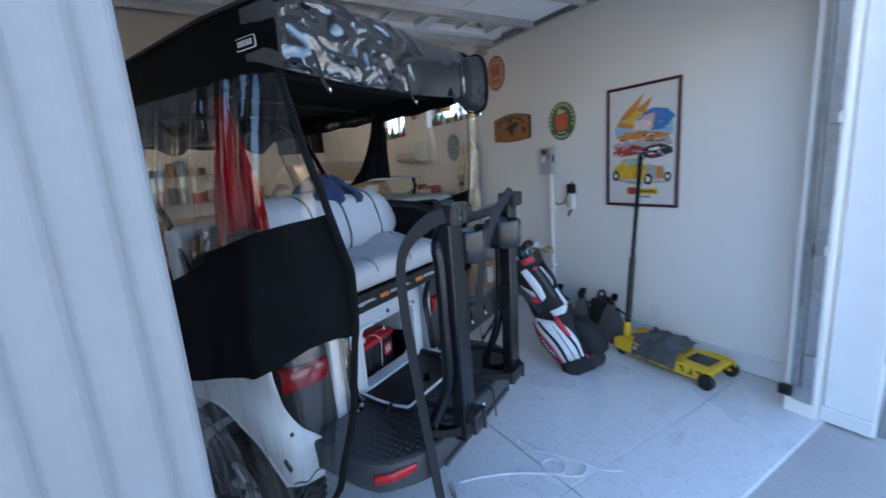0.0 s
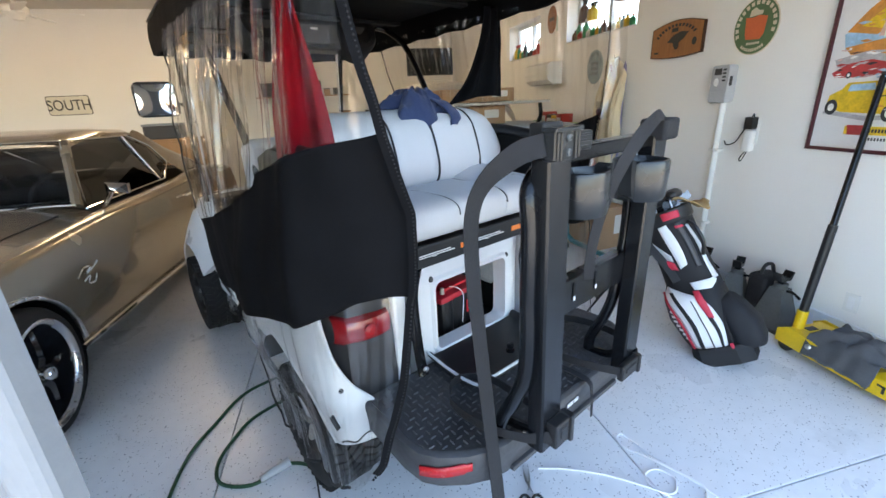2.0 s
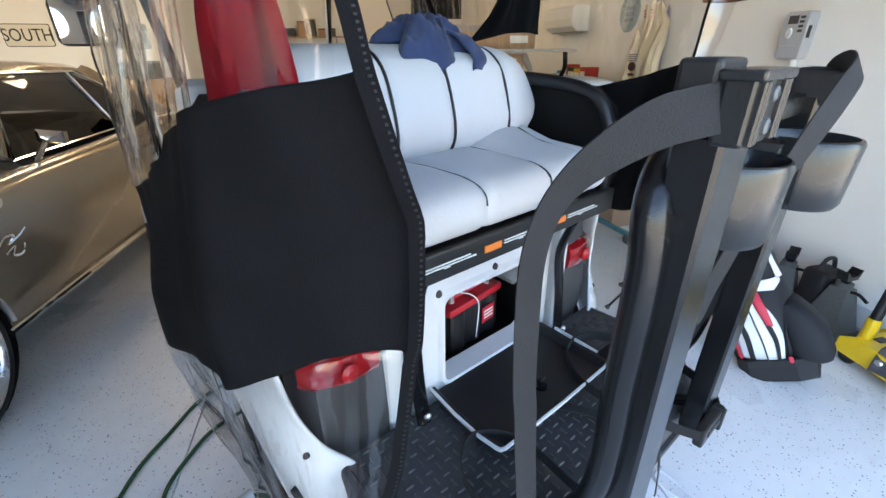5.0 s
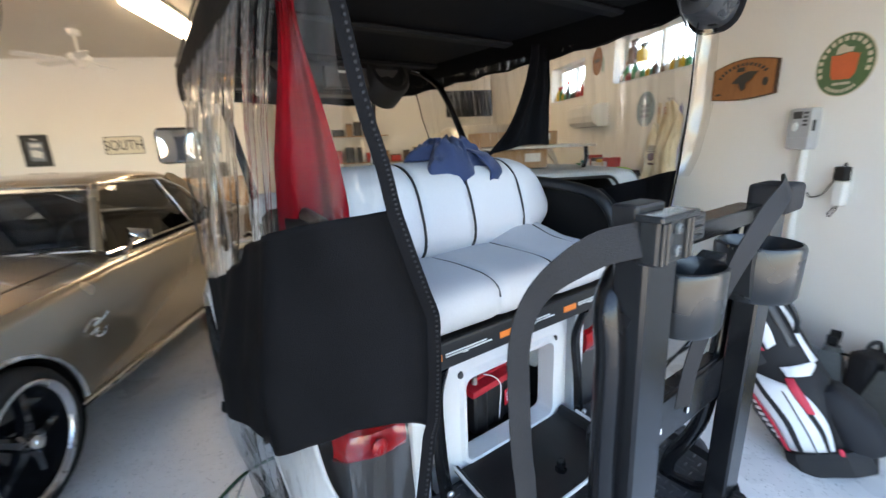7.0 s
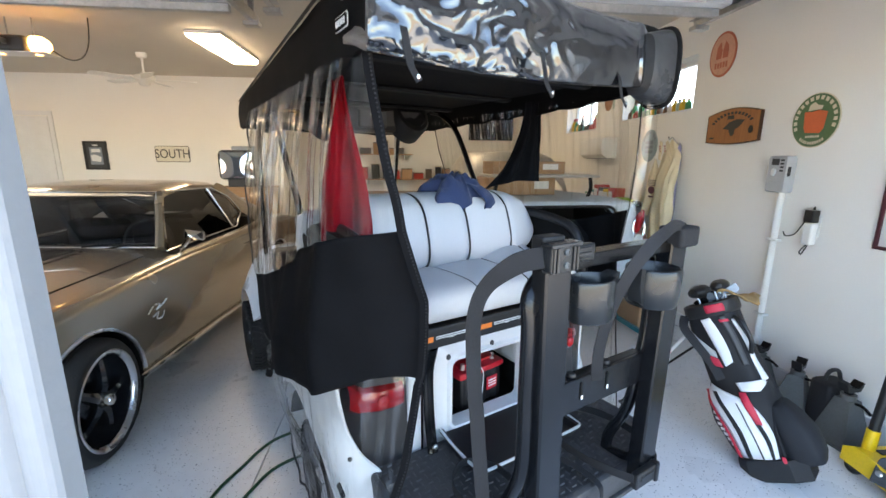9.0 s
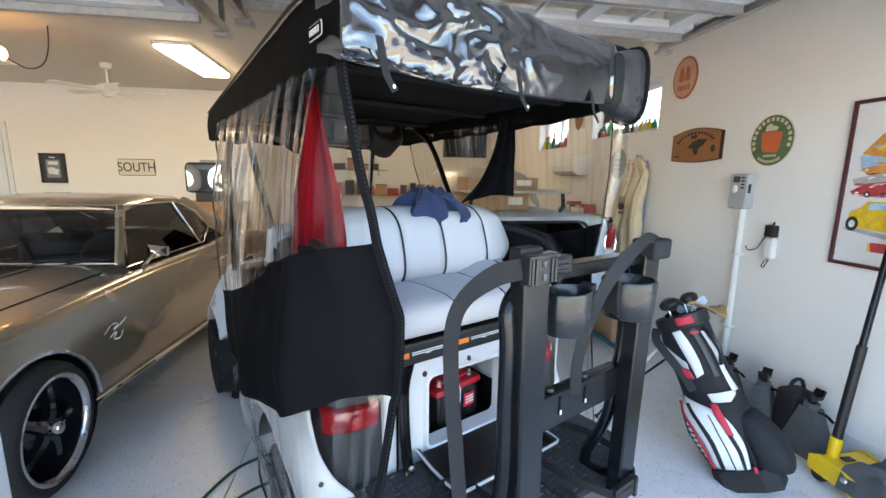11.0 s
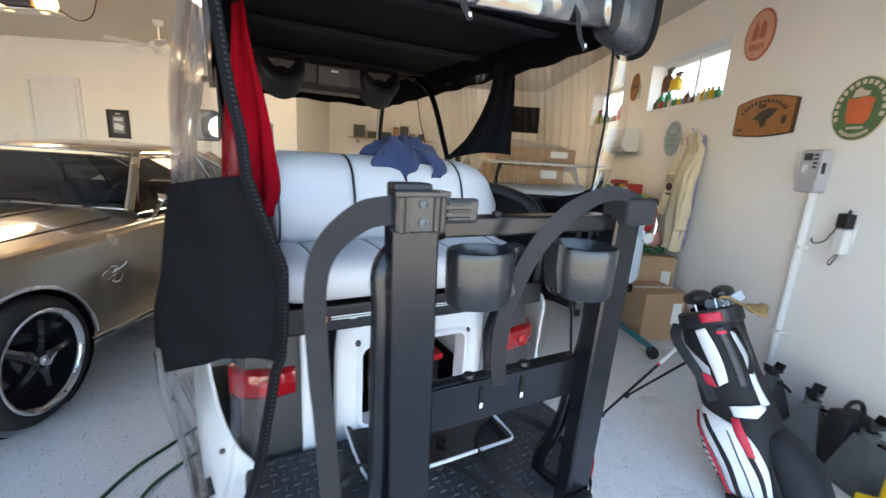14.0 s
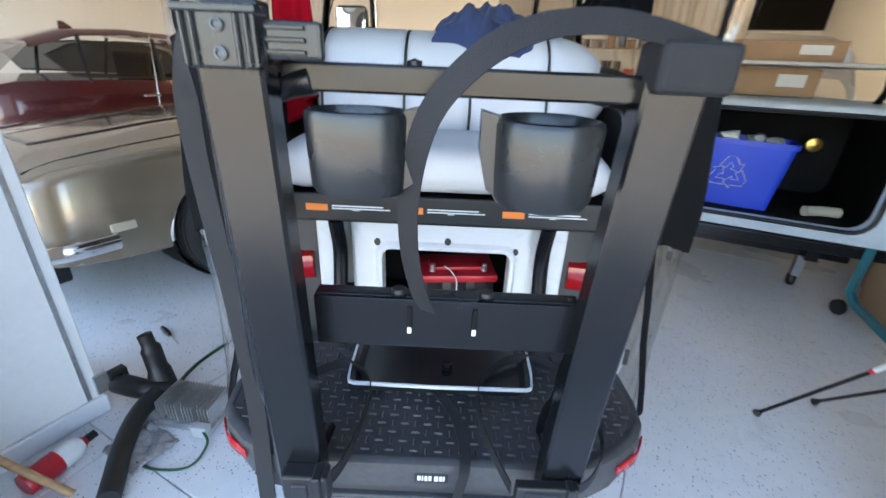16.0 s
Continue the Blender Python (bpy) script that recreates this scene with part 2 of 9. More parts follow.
M_SIGNBLU = mat("faded_blue_sign_enamel", (0.33, 0.42, 0.46), rough=0.5, var=0.15, scale=12, fine=60)
M_CREAM = mat("cream_enamel", (0.62, 0.55, 0.42), rough=0.5, var=0.08)
M_PAPER = mat("poster_paper", (0.76, 0.75, 0.74), rough=0.55, var=0.04, scale=4)
M_PFRAME = mat("dark_red_frame", (0.07, 0.012, 0.018), rough=0.4, var=0.1)
M_ROBE = mat("cream_robe_cotton", (0.72, 0.61, 0.42), rough=0.95, var=0.08, scale=8, fine=250, bump=0.3, sheen=0.1)
M_LILAC = mat("lilac_cloth", (0.30, 0.28, 0.46), rough=0.95, var=0.1, scale=8, fine=200, bump=0.3)
M_GREYBOX = mat("grey_box_plastic", (0.42, 0.43, 0.44), rough=0.45, var=0.05)
M_WHITEPL = mat("white_plastic", (0.76, 0.76, 0.74), rough=0.4, var=0.03)
M_CABLE = mat("black_cable_rubber", (0.015, 0.017, 0.015), rough=0.6, var=0.1)
M_GREENC = mat("dark_green_cable", (0.018, 0.07, 0.03), rough=0.5, var=0.15)
M_ROPE = mat("white_cord", (0.74, 0.73, 0.74), rough=0.8, var=0.06, fine=400, bump=0.3)
M_OAK = wood("oak", (0.33, 0.19, 0.09), (0.46, 0.28, 0.14))
M_DARKBOX = mat("assorted_dark_things", (0.10, 0.075, 0.055), rough=0.6, var=0.3, scale=9, fine=60, bump=0.1)
M_TUBE = mat("lit_diffuser", (1.0, 0.78, 0.52), rough=0.5, emit=2.3, var=0)
M_BULB = mat("lit_amber_lens", (1.0, 0.50, 0.13), rough=0.4, emit=2.0, var=0)
M_SIGNWHT = mat("white_road_sign", (0.70, 0.66, 0.55), rough=0.45, var=0.05)
M_SIGNBLK = mat("black_sign_print", (0.02, 0.02, 0.02), rough=0.5, var=0.1)
M_GREYMETAL = mat("grey_number_plate", (0.24, 0.27, 0.31), rough=0.4, metal=0.4, var=0.1)
M_TEAL = mat("teal_paint", (0.015, 0.16, 0.20), rough=0.4, var=0.15, coat=0.3)
M_ALU = mat("cast_aluminium", (0.50, 0.50, 0.50), rough=0.4, metal=0.8, var=0.2, scale=20, fine=120, bump=0.1)


# ==== mesh helpers ====
def bmn():
    return bmesh.new()


def part(name, bm, material, parent=None, label="", smooth=False, solid=0.0):
    me = bpy.data.meshes.new(name)
    bmesh.ops.recalc_face_normals(bm, faces=bm.faces)
    bm.to_mesh(me)
    bm.free()
    me.materials.append(material)
    if smooth:
        me.shade_smooth()
        me.set_sharp_from_angle(angle=radians(40))
    ob = new(name, me)
    if parent is not None:
        ob.parent = parent
    if label:
        ob["label"] = label
    if solid:
        md = ob.modifiers.new("solid", "SOLIDIFY")
        md.thickness, md.offset = solid, 0
    return ob


def thing(name, label, category, m=None, group="", kind=""):
    ob = new(name)
    ob.empty_display_size = 0.1
    if m is not None:
        ob.matrix_world = m
    return tagged(ob, label, category, group, kind)


def box(bm, x0, x1, y0, y1, z0, z1, bev=0.0, seg=2, m=None):
    r = bmesh.ops.create_cube(bm, size=1)
    vs = r["verts"]
    for v in vs:
        v.co = ((x0 + x1) / 2 + v.co.x * (x1 - x0), (y0 + y1) / 2 + v.co.y * (y1 - y0), (z0 + z1) / 2 + v.co.z * (z1 - z0))
    if bev:
        es = {e for v in vs for e in v.link_edges}
        r = bmesh.ops.bevel(bm, geom=list(es), offset=bev, segments=seg, profile=0.5, affect="EDGES")
        vs = list({v for f in r["faces"] for v in f.verts} | {v for v in vs if v.is_valid})
    if m is not None:
        bmesh.ops.transform(bm, matrix=m, verts=vs)
    return bm


def rings(bm, loops, cap=True, closed=True):
    """Skin a row of loops of equal length."""
    rows = [[bm.verts.new(p) for p in lp] for lp in loops]
    n = len(rows[0])
    for a, b in zip(rows, rows[1:]):
        for i in range(n if closed else n - 1):
            j = (i + 1) % n
            try:
                bm.faces.new((a[i], a[j], b[j], b[i]))
            except ValueError:
                pass
    if cap and closed:
        for r in (rows[0], rows[-1]):
            try:
                bm.faces.new(r)
            except ValueError:
                pass
    return bm


def smooth_path(pts, n=8):
    """A Catmull-Rom line through the points."""
    P = [Vector(p) for p in pts]
    P = [2 * P[0] - P[1]] + P + [2 * P[-1] - P[-2]]
    out = []
    for i in range(1, len(P) - 2):
        for k in range(n):
            t = k / n
            a, b, c, d = P[i - 1:i + 3]
            out.append(0.5 * (2 * b + (c - a) * t + (2 * a - 5 * b + 4 * c - d) * t * t + (3 * b - a - 3 * c + d) * t ** 3))
    out.append(P[-2])
    return out


def tube(bm, pts, r, seg=10, flat=1.0, cap=True):
    P = [Vector(p) for p in pts]
    up = Vector((0, 0, 1))
    loops = []
    for i, p in enumerate(P):
        d = (P[min(i + 1, len(P) - 1)] - P[max(i - 1, 0)]).normalized()
        if i == 0:
            side = d.cross(up if abs(d.z) < 0.95 else Vector((1, 0, 0))).normalized()
        else:
            side = (side - d * side.dot(d)).normalized()
        nor = side.cross(d)
        rr = r[i] if isinstance(r, (list, tuple)) else r
        loops.append([p + side * rr * math.cos(2 * math.pi * k / seg) + nor * rr * flat * math.sin(2 * math.pi * k / seg) for k in range(seg)])
    return rings(bm, loops, cap)


def ribbon(bm, pts, width, thick, side):
    """A flat band along pts; side: the band's width direction, one vector or one a point."""
    P = [Vector(p) for p in pts]
    loops = []
    for i, p in enumerate(P):
        d = (P[min(i + 1, len(P) - 1)] - P[max(i - 1, 0)]).normalized()
        s = Vector(side[i] if isinstance(side, list) else side)
        s = (s - d * s.dot(d)).normalized() * (width[i] if isinstance(width, list) else width) / 2
        n = s.cross(d).normalized() * thick / 2
        loops.append([p - s - n, p + s - n, p + s + n, p - s + n])
    return rings(bm, loops)


def lathe(bm, prof, seg=24, m=None, arc=None):
    """Turn a profile of (radius, height) round z."""
    m = m or Matrix()
    loops = []
    a0, a1 = arc or (0, 2 * math.pi)
    n = seg if arc is None else seg + 1
    for r, z in prof:
        loops.append([m @ Vector((max(r, 1e-5) * math.cos(a0 + (a1 - a0) * k / seg), max(r, 1e-5) * math.sin(a0 + (a1 - a0) * k / seg), z)) for k in range(n)])
    return rings(bm, loops, cap=False, closed=arc is None)


def sheet(bm, f, nu, nv):
    vs = [[bm.verts.new(f(i / nu, j / nv)) for j in range(nv + 1)] for i in range(nu + 1)]
    for i in range(nu):
        for j in range(nv):
            bm.faces.new((vs[i][j], vs[i + 1][j], vs[i + 1][j + 1], vs[i][j + 1]))
    return bm


def plate(bm, pts, direction):
    """A flat outline with thickness along direction."""
    d = Vector(direction)
    return rings(bm, [[Vector(p) for p in pts], [Vector(p) + d for p in pts]])


def lerp(table, x):
    """A value from a table of (x, value) rows."""
    if x <= table[0][0]:
        return table[0][1]
    for (a, va), (b, vb) in zip(table, table[1:]):
        if x <= b:
            return va + (vb - va) * (x - a) / (b - a)
    return table[-1][1]


def sm(a, b, x):
    t = min(1, max(0, (x - a) / (b - a)))
    return t * t * (3 - 2 * t)


def words(name, text, size, m, material, parent, depth=0.002, align="CENTER"):
    cu = bpy.data.curves.new(name, "FONT")
    cu.body, cu.size, cu.extrude, cu.align_x, cu.align_y = text, size, depth, align, "CENTER"
    tmp = bpy.data.objects.new(name, cu)
    scene.collection.objects.link(tmp)
    me = bpy.data.meshes.new_from_object(tmp.evaluated_get(bpy.context.evaluated_depsgraph_get()))
    bpy.data.objects.remove(tmp)
    me.materials.clear()
    me.materials.append(material)
    ob = new(name, me)
    ob.parent = parent
    ob.matrix_basis = m
    return ob


AX = pose(0, 0, 0, 0, 90, 0)      # turns z onto x
AY = pose(0, 0, 0, -90, 0, 0)     # turns z onto y


# ==== the garage ====
WX, CEIL, BACK, DEEP, LEFT, FRONT = 4.10, 3.13, 8.43, 10.9, -7.6, 0.62
STEP = -0.97      # where the back wall steps away behind the cart's bay


def structure(name, bm, material, label):
    return tagged(part(name, bm, material), label, "", "", "structure")


def wall_with_holes(name, axis, at, thick, a0, a1, z0, z1, holes, material, label):
    """A wall in the plane axis=at, running a0..a1, with rectangular openings (a, b, low, high)."""
    bm = bmn()
    cuts = sorted({a0, a1, *[h[0] for h in holes], *[h[1] for h in holes]})
    for a, b in zip(cuts, cuts[1:]):
        spans = [(z0, z1)]
        for h in holes:
            if h[0] < (a + b) / 2 < h[1]:
                spans = [s for lo, hi in spans for s in ((lo, min(hi, h[2])), (max(lo, h[3]), hi)) if s[1] - s[0] > 1e-4]
        for lo, hi in spans:
            if axis == "x":
                box(bm, at, at + thick, a, b, lo, hi)
            else:
                box(bm, a, b, at, at + thick, lo, hi)
    bmesh.ops.remove_doubles(bm, verts=bm.verts, dist=1e-5)
    return structure(name, bm, material, label)


WINDOWS = [(4.13, 5.47, 2.19, 2.71), (6.20, 7.30, 2.14, 2.65)]
wall_with_holes("wall_east", "x", WX, 0.22, FRONT + 0.16, DEEP + 0.2, 0, CEIL, WINDOWS, M_WALL, "white painted drywall with two high windows")
wall_with_holes("wall_back", "y", BACK, 0.2, LEFT, STEP, 0, CEIL, [], M_WALL, "cream-lit white painted back wall")
wall_with_holes("wall_return", "x", STEP - 0.2, 0.2, BACK + 0.2, DEEP, 0, CEIL, [], M_WALL, "white painted return wall of the deep bay")
wall_with_holes("wall_deep", "y", DEEP, 0.2, STEP - 0.2, WX, 0, CEIL, [], M_WALL, "white painted end wall of the deep bay")
wall_with_holes("wall_west", "x", LEFT - 0.2, 0.2, FRONT, BACK + 0.2, 0, CEIL, [], M_WALL, "white painted side wall")
wall_with_holes("wall_front", "y", FRONT, 0.16, LEFT, WX + 0.22, 0, CEIL, [(0.165, 3.78, 0, 2.5), (-3.2, -0.3, 0, 2.5), (-6.9, -3.9, 0, 2.5)], M_WALL, "white front wall with garage door openings")
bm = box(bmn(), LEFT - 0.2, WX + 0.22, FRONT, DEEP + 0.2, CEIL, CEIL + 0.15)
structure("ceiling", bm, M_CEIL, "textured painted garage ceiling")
bm = box(bmn(), LEFT, WX, -0.4 + FRONT, DEEP, -0.3, -0.012)
structure("floor_base", bm, M_DRIVE, "concrete under the floor slabs")
floor = thing("floor", "glossy light grey speckled epoxy garage floor with saw-cut joints", "floor", kind="structure")
for fx0, fx1 in ((LEFT, -3.24), (-3.24, -1.41), (-1.41, 0.414), (0.414, 2.24), (2.24, WX)):
    for fy0, fy1 in ((0.59, 1.103), (1.103, 4.75), (4.75, BACK), (BACK, DEEP)):
        if fy0 >= BACK - 0.01 and fx1 < STEP:
            continue
        part("slab", box(bmn(), fx0 + 0.0025, fx1 - 0.0025, fy0 + 0.0025, fy1 - 0.0025, -0.1, 0, 0.003, 1), M_FLOOR, floor)
bm = box(bmn(), -400, 400, -600, -9.0, -0.35, -0.045)
structure("ground_front", bm, M_EARTH, "dry tan earth beyond the driveway")
bm = box(bmn(), -400, 400, -9.0, 0.59, -0.35, -0.03)
structure("driveway", bm, M_DRIVE, "plain grey concrete driveway outside the door")
bm = box(bmn(), -400, 400, DEEP + 0.2, 600, -0.35, -0.03)
structure("ground", bm, M_DRIVE, "ground behind the building")
# low concrete kerb and baseboard along the east wall
bm = box(bmn(), WX - 0.02, WX - 0.002, FRONT + 0.2, DEEP, 0.012, 0.15, 0.004, 1)
structure("baseboard_east", bm, M_TRIM, "white painted baseboard")
bm = box(bmn(), LEFT, STEP, BACK - 0.018, BACK - 0.002, 0.002, 0.12, 0.004, 1)
structure("baseboard_back", bm, M_TRIM, "white painted baseboard")


def jamb(name, x_in, x_out, sgn, wide, face, y0, y1, label):
    """Moulded outer trim and inner jamb of a garage door opening; sgn points into the opening."""
    j = thing(name, label, "", kind="structure")
    prof = [(-0.36, 0.018), (-0.36, 0.0)]
    for k in range(37):
        q = k / 36
        prof.append((-0.355 + 0.345 * q, -0.004 - 0.014 * abs(math.sin(q * math.pi * 4.5)) ** 0.7 - 0.006 * q))
    prof += [(-0.004, -0.020), (0.0, -0.014), (0.0, 0.018)]
    bm = bmn()
    rings(bm, [[Vector((x_out + sgn * a, face + b, z)) for a, b in prof] for z in (-0.025, 2.9)])
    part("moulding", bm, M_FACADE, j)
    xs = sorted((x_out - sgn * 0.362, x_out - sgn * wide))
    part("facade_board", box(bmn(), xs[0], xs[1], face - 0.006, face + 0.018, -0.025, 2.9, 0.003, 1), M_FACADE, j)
    xs = sorted((x_in, x_in - sgn * 0.02))
    part("inner_jamb", box(bmn(), xs[0], xs[1], y0, y1, 0.092, 2.6, 0.004, 1), M_TRIM, j)
    xs = sorted((x_in + sgn * 0.012, x_in - sgn * 0.03))
    part("base_block", box(bmn(), xs[0], xs[1], y0, y1 + 0.012, 0.002, 0.09, 0.006, 1), M_TRIM, j)
    return j


jamb("trim_west", 0.19, 0.788, 1, 1.1, 0.592, 0.625, 1.180, "white painted moulded trim of the garage doorway")
jamb("trim_east", 3.81, 3.87, -1, 0.6, 0.355, 0.380, 0.600, "white painted moulded trim of the garage doorway")
# pier behind the west trim
bm = box(bmn(), -0.3, 0.167, FRONT + 0.163, 1.172, 0, 2.5)
structure("wall_pier", bm, M_WALL, "white pier between two garage doors")


# ==== the golf cart ====
cart = thing("golf_cart", "white lifted golf cart with black canopy and clear side curtains", "golf cart", pose(1.7955, 1.198, 0, 0, 0, 26.5))


def all_terrain_wheel(parent, x, y, out):
    """A knobbly tyre on a dark rim; out: +1 or -1, the side that the rim faces."""
    m = Matrix.Translation((x, y, 0.285)) @ pose(0, 0, 0, 0, 90 * out, 0)
    prof = [(0.15, -0.10), (0.20, -0.118), (0.245, -0.122), (0.272, -0.108), (0.279, -0.06), (0.28, 0), (0.279, 0.06), (0.272, 0.108), (0.245, 0.122), (0.20, 0.118), (0.15, 0.10)]
    tyre = part("tyre", lathe(bmn(), prof, 40, m), M_TYRE, parent, "knobbly black tyre", True)
    bm = bmn()
    for k in range(44):
        for s, sh in ((-1, 0), (1, 0.5)):
            a = 2 * math.pi * (k + sh) / 44
            t = m @ Matrix.Rotation(a, 4, "Z") @ Matrix.Translation((0.281, 0, 0)) @ Matrix.Rotation(s * 0.55, 4, "X")
            box(bm, -0.004, 0.010, -0.011, 0.011, 0.004 if s > 0 else -0.062, 0.062 if s > 0 else -0.004, m=t)
            t2 = m @ Matrix.Rotation(a, 4, "Z") @ Matrix.Translation((0.272, 0, s * 0.09)) @ Matrix.Rotation(-s * 0.35, 4, "X")
            box(bm, -0.006, 0.012, -0.012, 0.012, -0.026, 0.026, m=t2)
    part("tread", bm, M_TYRE, tyre)
    bm = lathe(bmn(), [(0.155, 0.10), (0.15, 0.112), (0.14, 0.10), (0.13, 0.05), (0.05, 0.035), (0.035, 0.06), (0.0, 0.062)], 28, m)
    rim = part("rim", bm, M_BLACKPLA, parent, "machined black alloy rim", True)
    bm = bmn()
    for k in range(7):
        t = m @ Matrix.Rotation(2 * math.pi * k / 7, 4, "Z")
        box(bm, 0.03, 0.14, -0.016, 0.016, 0.04, 0.088, 0.006, 1, t)
    part("spoke", bm, M_ALU, rim)


for wx, wy, wo in ((-0.515, 0.89, -1), (0.49, 0.89, 1), (-0.53, 2.80, -1), (0.51, 2.80, 1)):
    all_terrain_wheel(cart, wx, wy, wo)

# chassis and tub
bm = bmn()
box(bm, -0.36, 0.36, 0.58, 2.85, 0.30, 0.44, 0.02)
part("chassis", bm, M_BLACKPLA, cart)
bm = bmn()
for s in (-1, 1):
    # rear quarter panel over the wheel, side sill and front quarter
    box(bm, s * 0.60 if s < 0 else 0.30, -0.30 if s < 0 else 0.60, 0.66, 1.36, 0.70, 0.985, 0.03)
box(bm, -0.60, 0.60, 1.33, 2.25, 0.40, 0.52, 0.03)
part("tub", bm, M_WHITEBODY, cart)
bm = bmn()
lo = []
for yy, zt, hw in ((2.12, 0.62, 0.58), (2.25, 0.90, 0.60), (2.45, 1.02, 0.60), (2.75, 0.97, 0.56), (2.98, 0.84, 0.48), (3.06, 0.70, 0.42)):
    lo.append([Vector((x, yy, z)) for x, z in ((-hw, 0.52), (-hw, zt - 0.12), (-hw + 0.05, zt - 0.03), (-hw * 0.5, zt), (hw * 0.5, zt), (hw - 0.05, zt - 0.03), (hw, zt - 0.12), (hw, 0.52))])
part("front_cowl", rings(bm, lo), M_WHITEBODY, cart, "white plastic front cowl", True)
bm = box(bmn(), -0.52, 0.52, 2.10, 2.28, 0.86, 1.06, 0.04)
part("dashboard", bm, M_BLACKPLA, cart, "black plastic dashboard")


def fender(s, wy, r0, r1, a0, a1, xo, name, label):
    bm = bmn()
    loops = []
    n = 26
    for i in range(n + 1):
        a = radians(a0 + (a1 - a0) * i / n)
        e = min(1, i / 3, (n - i) / 3) if n else 1
        rr = [(r0, xo + 0.015), (r0 - 0.012, xo + 0.028), (r0 + 0.004, xo + 0.036), (r0 + 0.05, xo + 0.014), (r0 + (r1 - r0) * 0.6, xo - 0.03), (r1, xo - 0.09), (r1 - 0.02, xo - 0.10), (r0 + 0.02, xo - 0.02)]
        loops.append([Vector((s * x, wy - r * math.cos(a), 0.285 + r * math.sin(a))) for r, x in rr])
    return part(name, rings(bm, loops), M_WHITEBODY, cart, label, True)


FRIM = [(0.682, 0.560, 0.440), (0.700, 0.605, 0.525), (0.712, 0.665, 0.605), (0.722, 0.755, 0.680), (0.726, 0.865, 0.730), (0.726, 1.0, 0.735), (0.726, 1.15, 0.675), (0.72, 1.27, 0.55)]
FINN = [(0.545, 0.500, 0.420), (0.535, 0.468, 0.560), (0.605, 0.525, 0.660), (0.645, 0.560, 0.750), (0.665, 0.572, 0.850), (0.680, 0.600, 0.975), (0.69, 0.85, 0.99), (0.69, 1.2, 0.99)]
FRIM, FINN = smooth_path(FRIM, 6), smooth_path(FINN, 6)


def quarter_panel(s):
    """White moulding that wraps the rear wheel: a mudguard low down, a side panel above."""
    def f(u, v):
        k = u * (len(FRIM) - 1)
        i = min(len(FRIM) - 2, int(k))
        p = FRIM[i].lerp(FRIM[i + 1], k - i).lerp(FINN[i].lerp(FINN[i + 1], k - i), v)
        b = math.sin(math.pi * v ** 0.75) * (0.6 + 0.4 * sm(0.0, 0.1, u)) * (1 - 0.75 * sm(0.3, 0.65, u))
        dent = 0.010 * math.exp(-((u - 0.24) / 0.018) ** 2) * sm(0.15, 0.4, v) * (1 - sm(0.6, 0.9, v))
        return Vector((s * (p.x + 0.022 * b), p.y - 0.046 * b + dent, p.z + 0.008 * b))
    ob = part("rear_fender", sheet(bmn(), f, 44, 16), M_WHITEBODY, cart, "white plastic wheel arch", True, 0.008)
    # rolled rim, dark seam, clips and rivet
    part("fender_lip", tube(bmn(), [f(k / 30, 0.0) for k in range(31)], 0.010, 8), M_WHITEBODY, ob, "", True)
    part("seam", tube(bmn(), [f(0.018 + 0.008 * math.sin(k * 0.8) + 0.025 * sm(0.3, 0.9, k / 14), 0.15 + 0.82 * k / 14) + Vector((s * 0.003, -0.005, 0)) for k in range(15)], 0.0035, 6), M_PIPING, ob)
    for u, v, rz in ((0.135, 0.20, 25), (0.135, 0.93, 10)):
        c = f(u, v)
        bm = box(bmn(), -0.013, 0.013, -0.005, 0.005, -0.026, 0.026, 0.003, 1, Matrix.Translation(c + Vector((s * 0.004, -0.007, 0.003))) @ pose(0, 0, 0, -32, 0, -s * rz))
        part("clip", bm, M_BLACKPLA, ob)
    c = f(0.285, 0.72)
    part("rivet", lathe(bmn(), [(0.010, 0), (0.008, 0.006), (0, 0.008)], 12, Matrix.Translation(c + Vector((s * 0.002, -0.003, 0.001))) @ pose(0, 0, 0, 70, 0, s * 40)), M_GREYPAN, ob)
    # dark liner behind the arch
    bm = bmn()
    sheet(bm, lambda u, v: Vector((s * (0.69 - 0.33 * v), 0.93 - (0.385) * math.cos(radians(30 + 130 * u)), 0.285 + 0.385 * math.sin(radians(30 + 130 * u)))), 30, 3)
    part("arch_liner", bm, M_INNER, ob, "black wheel arch liner", True, 0.004)


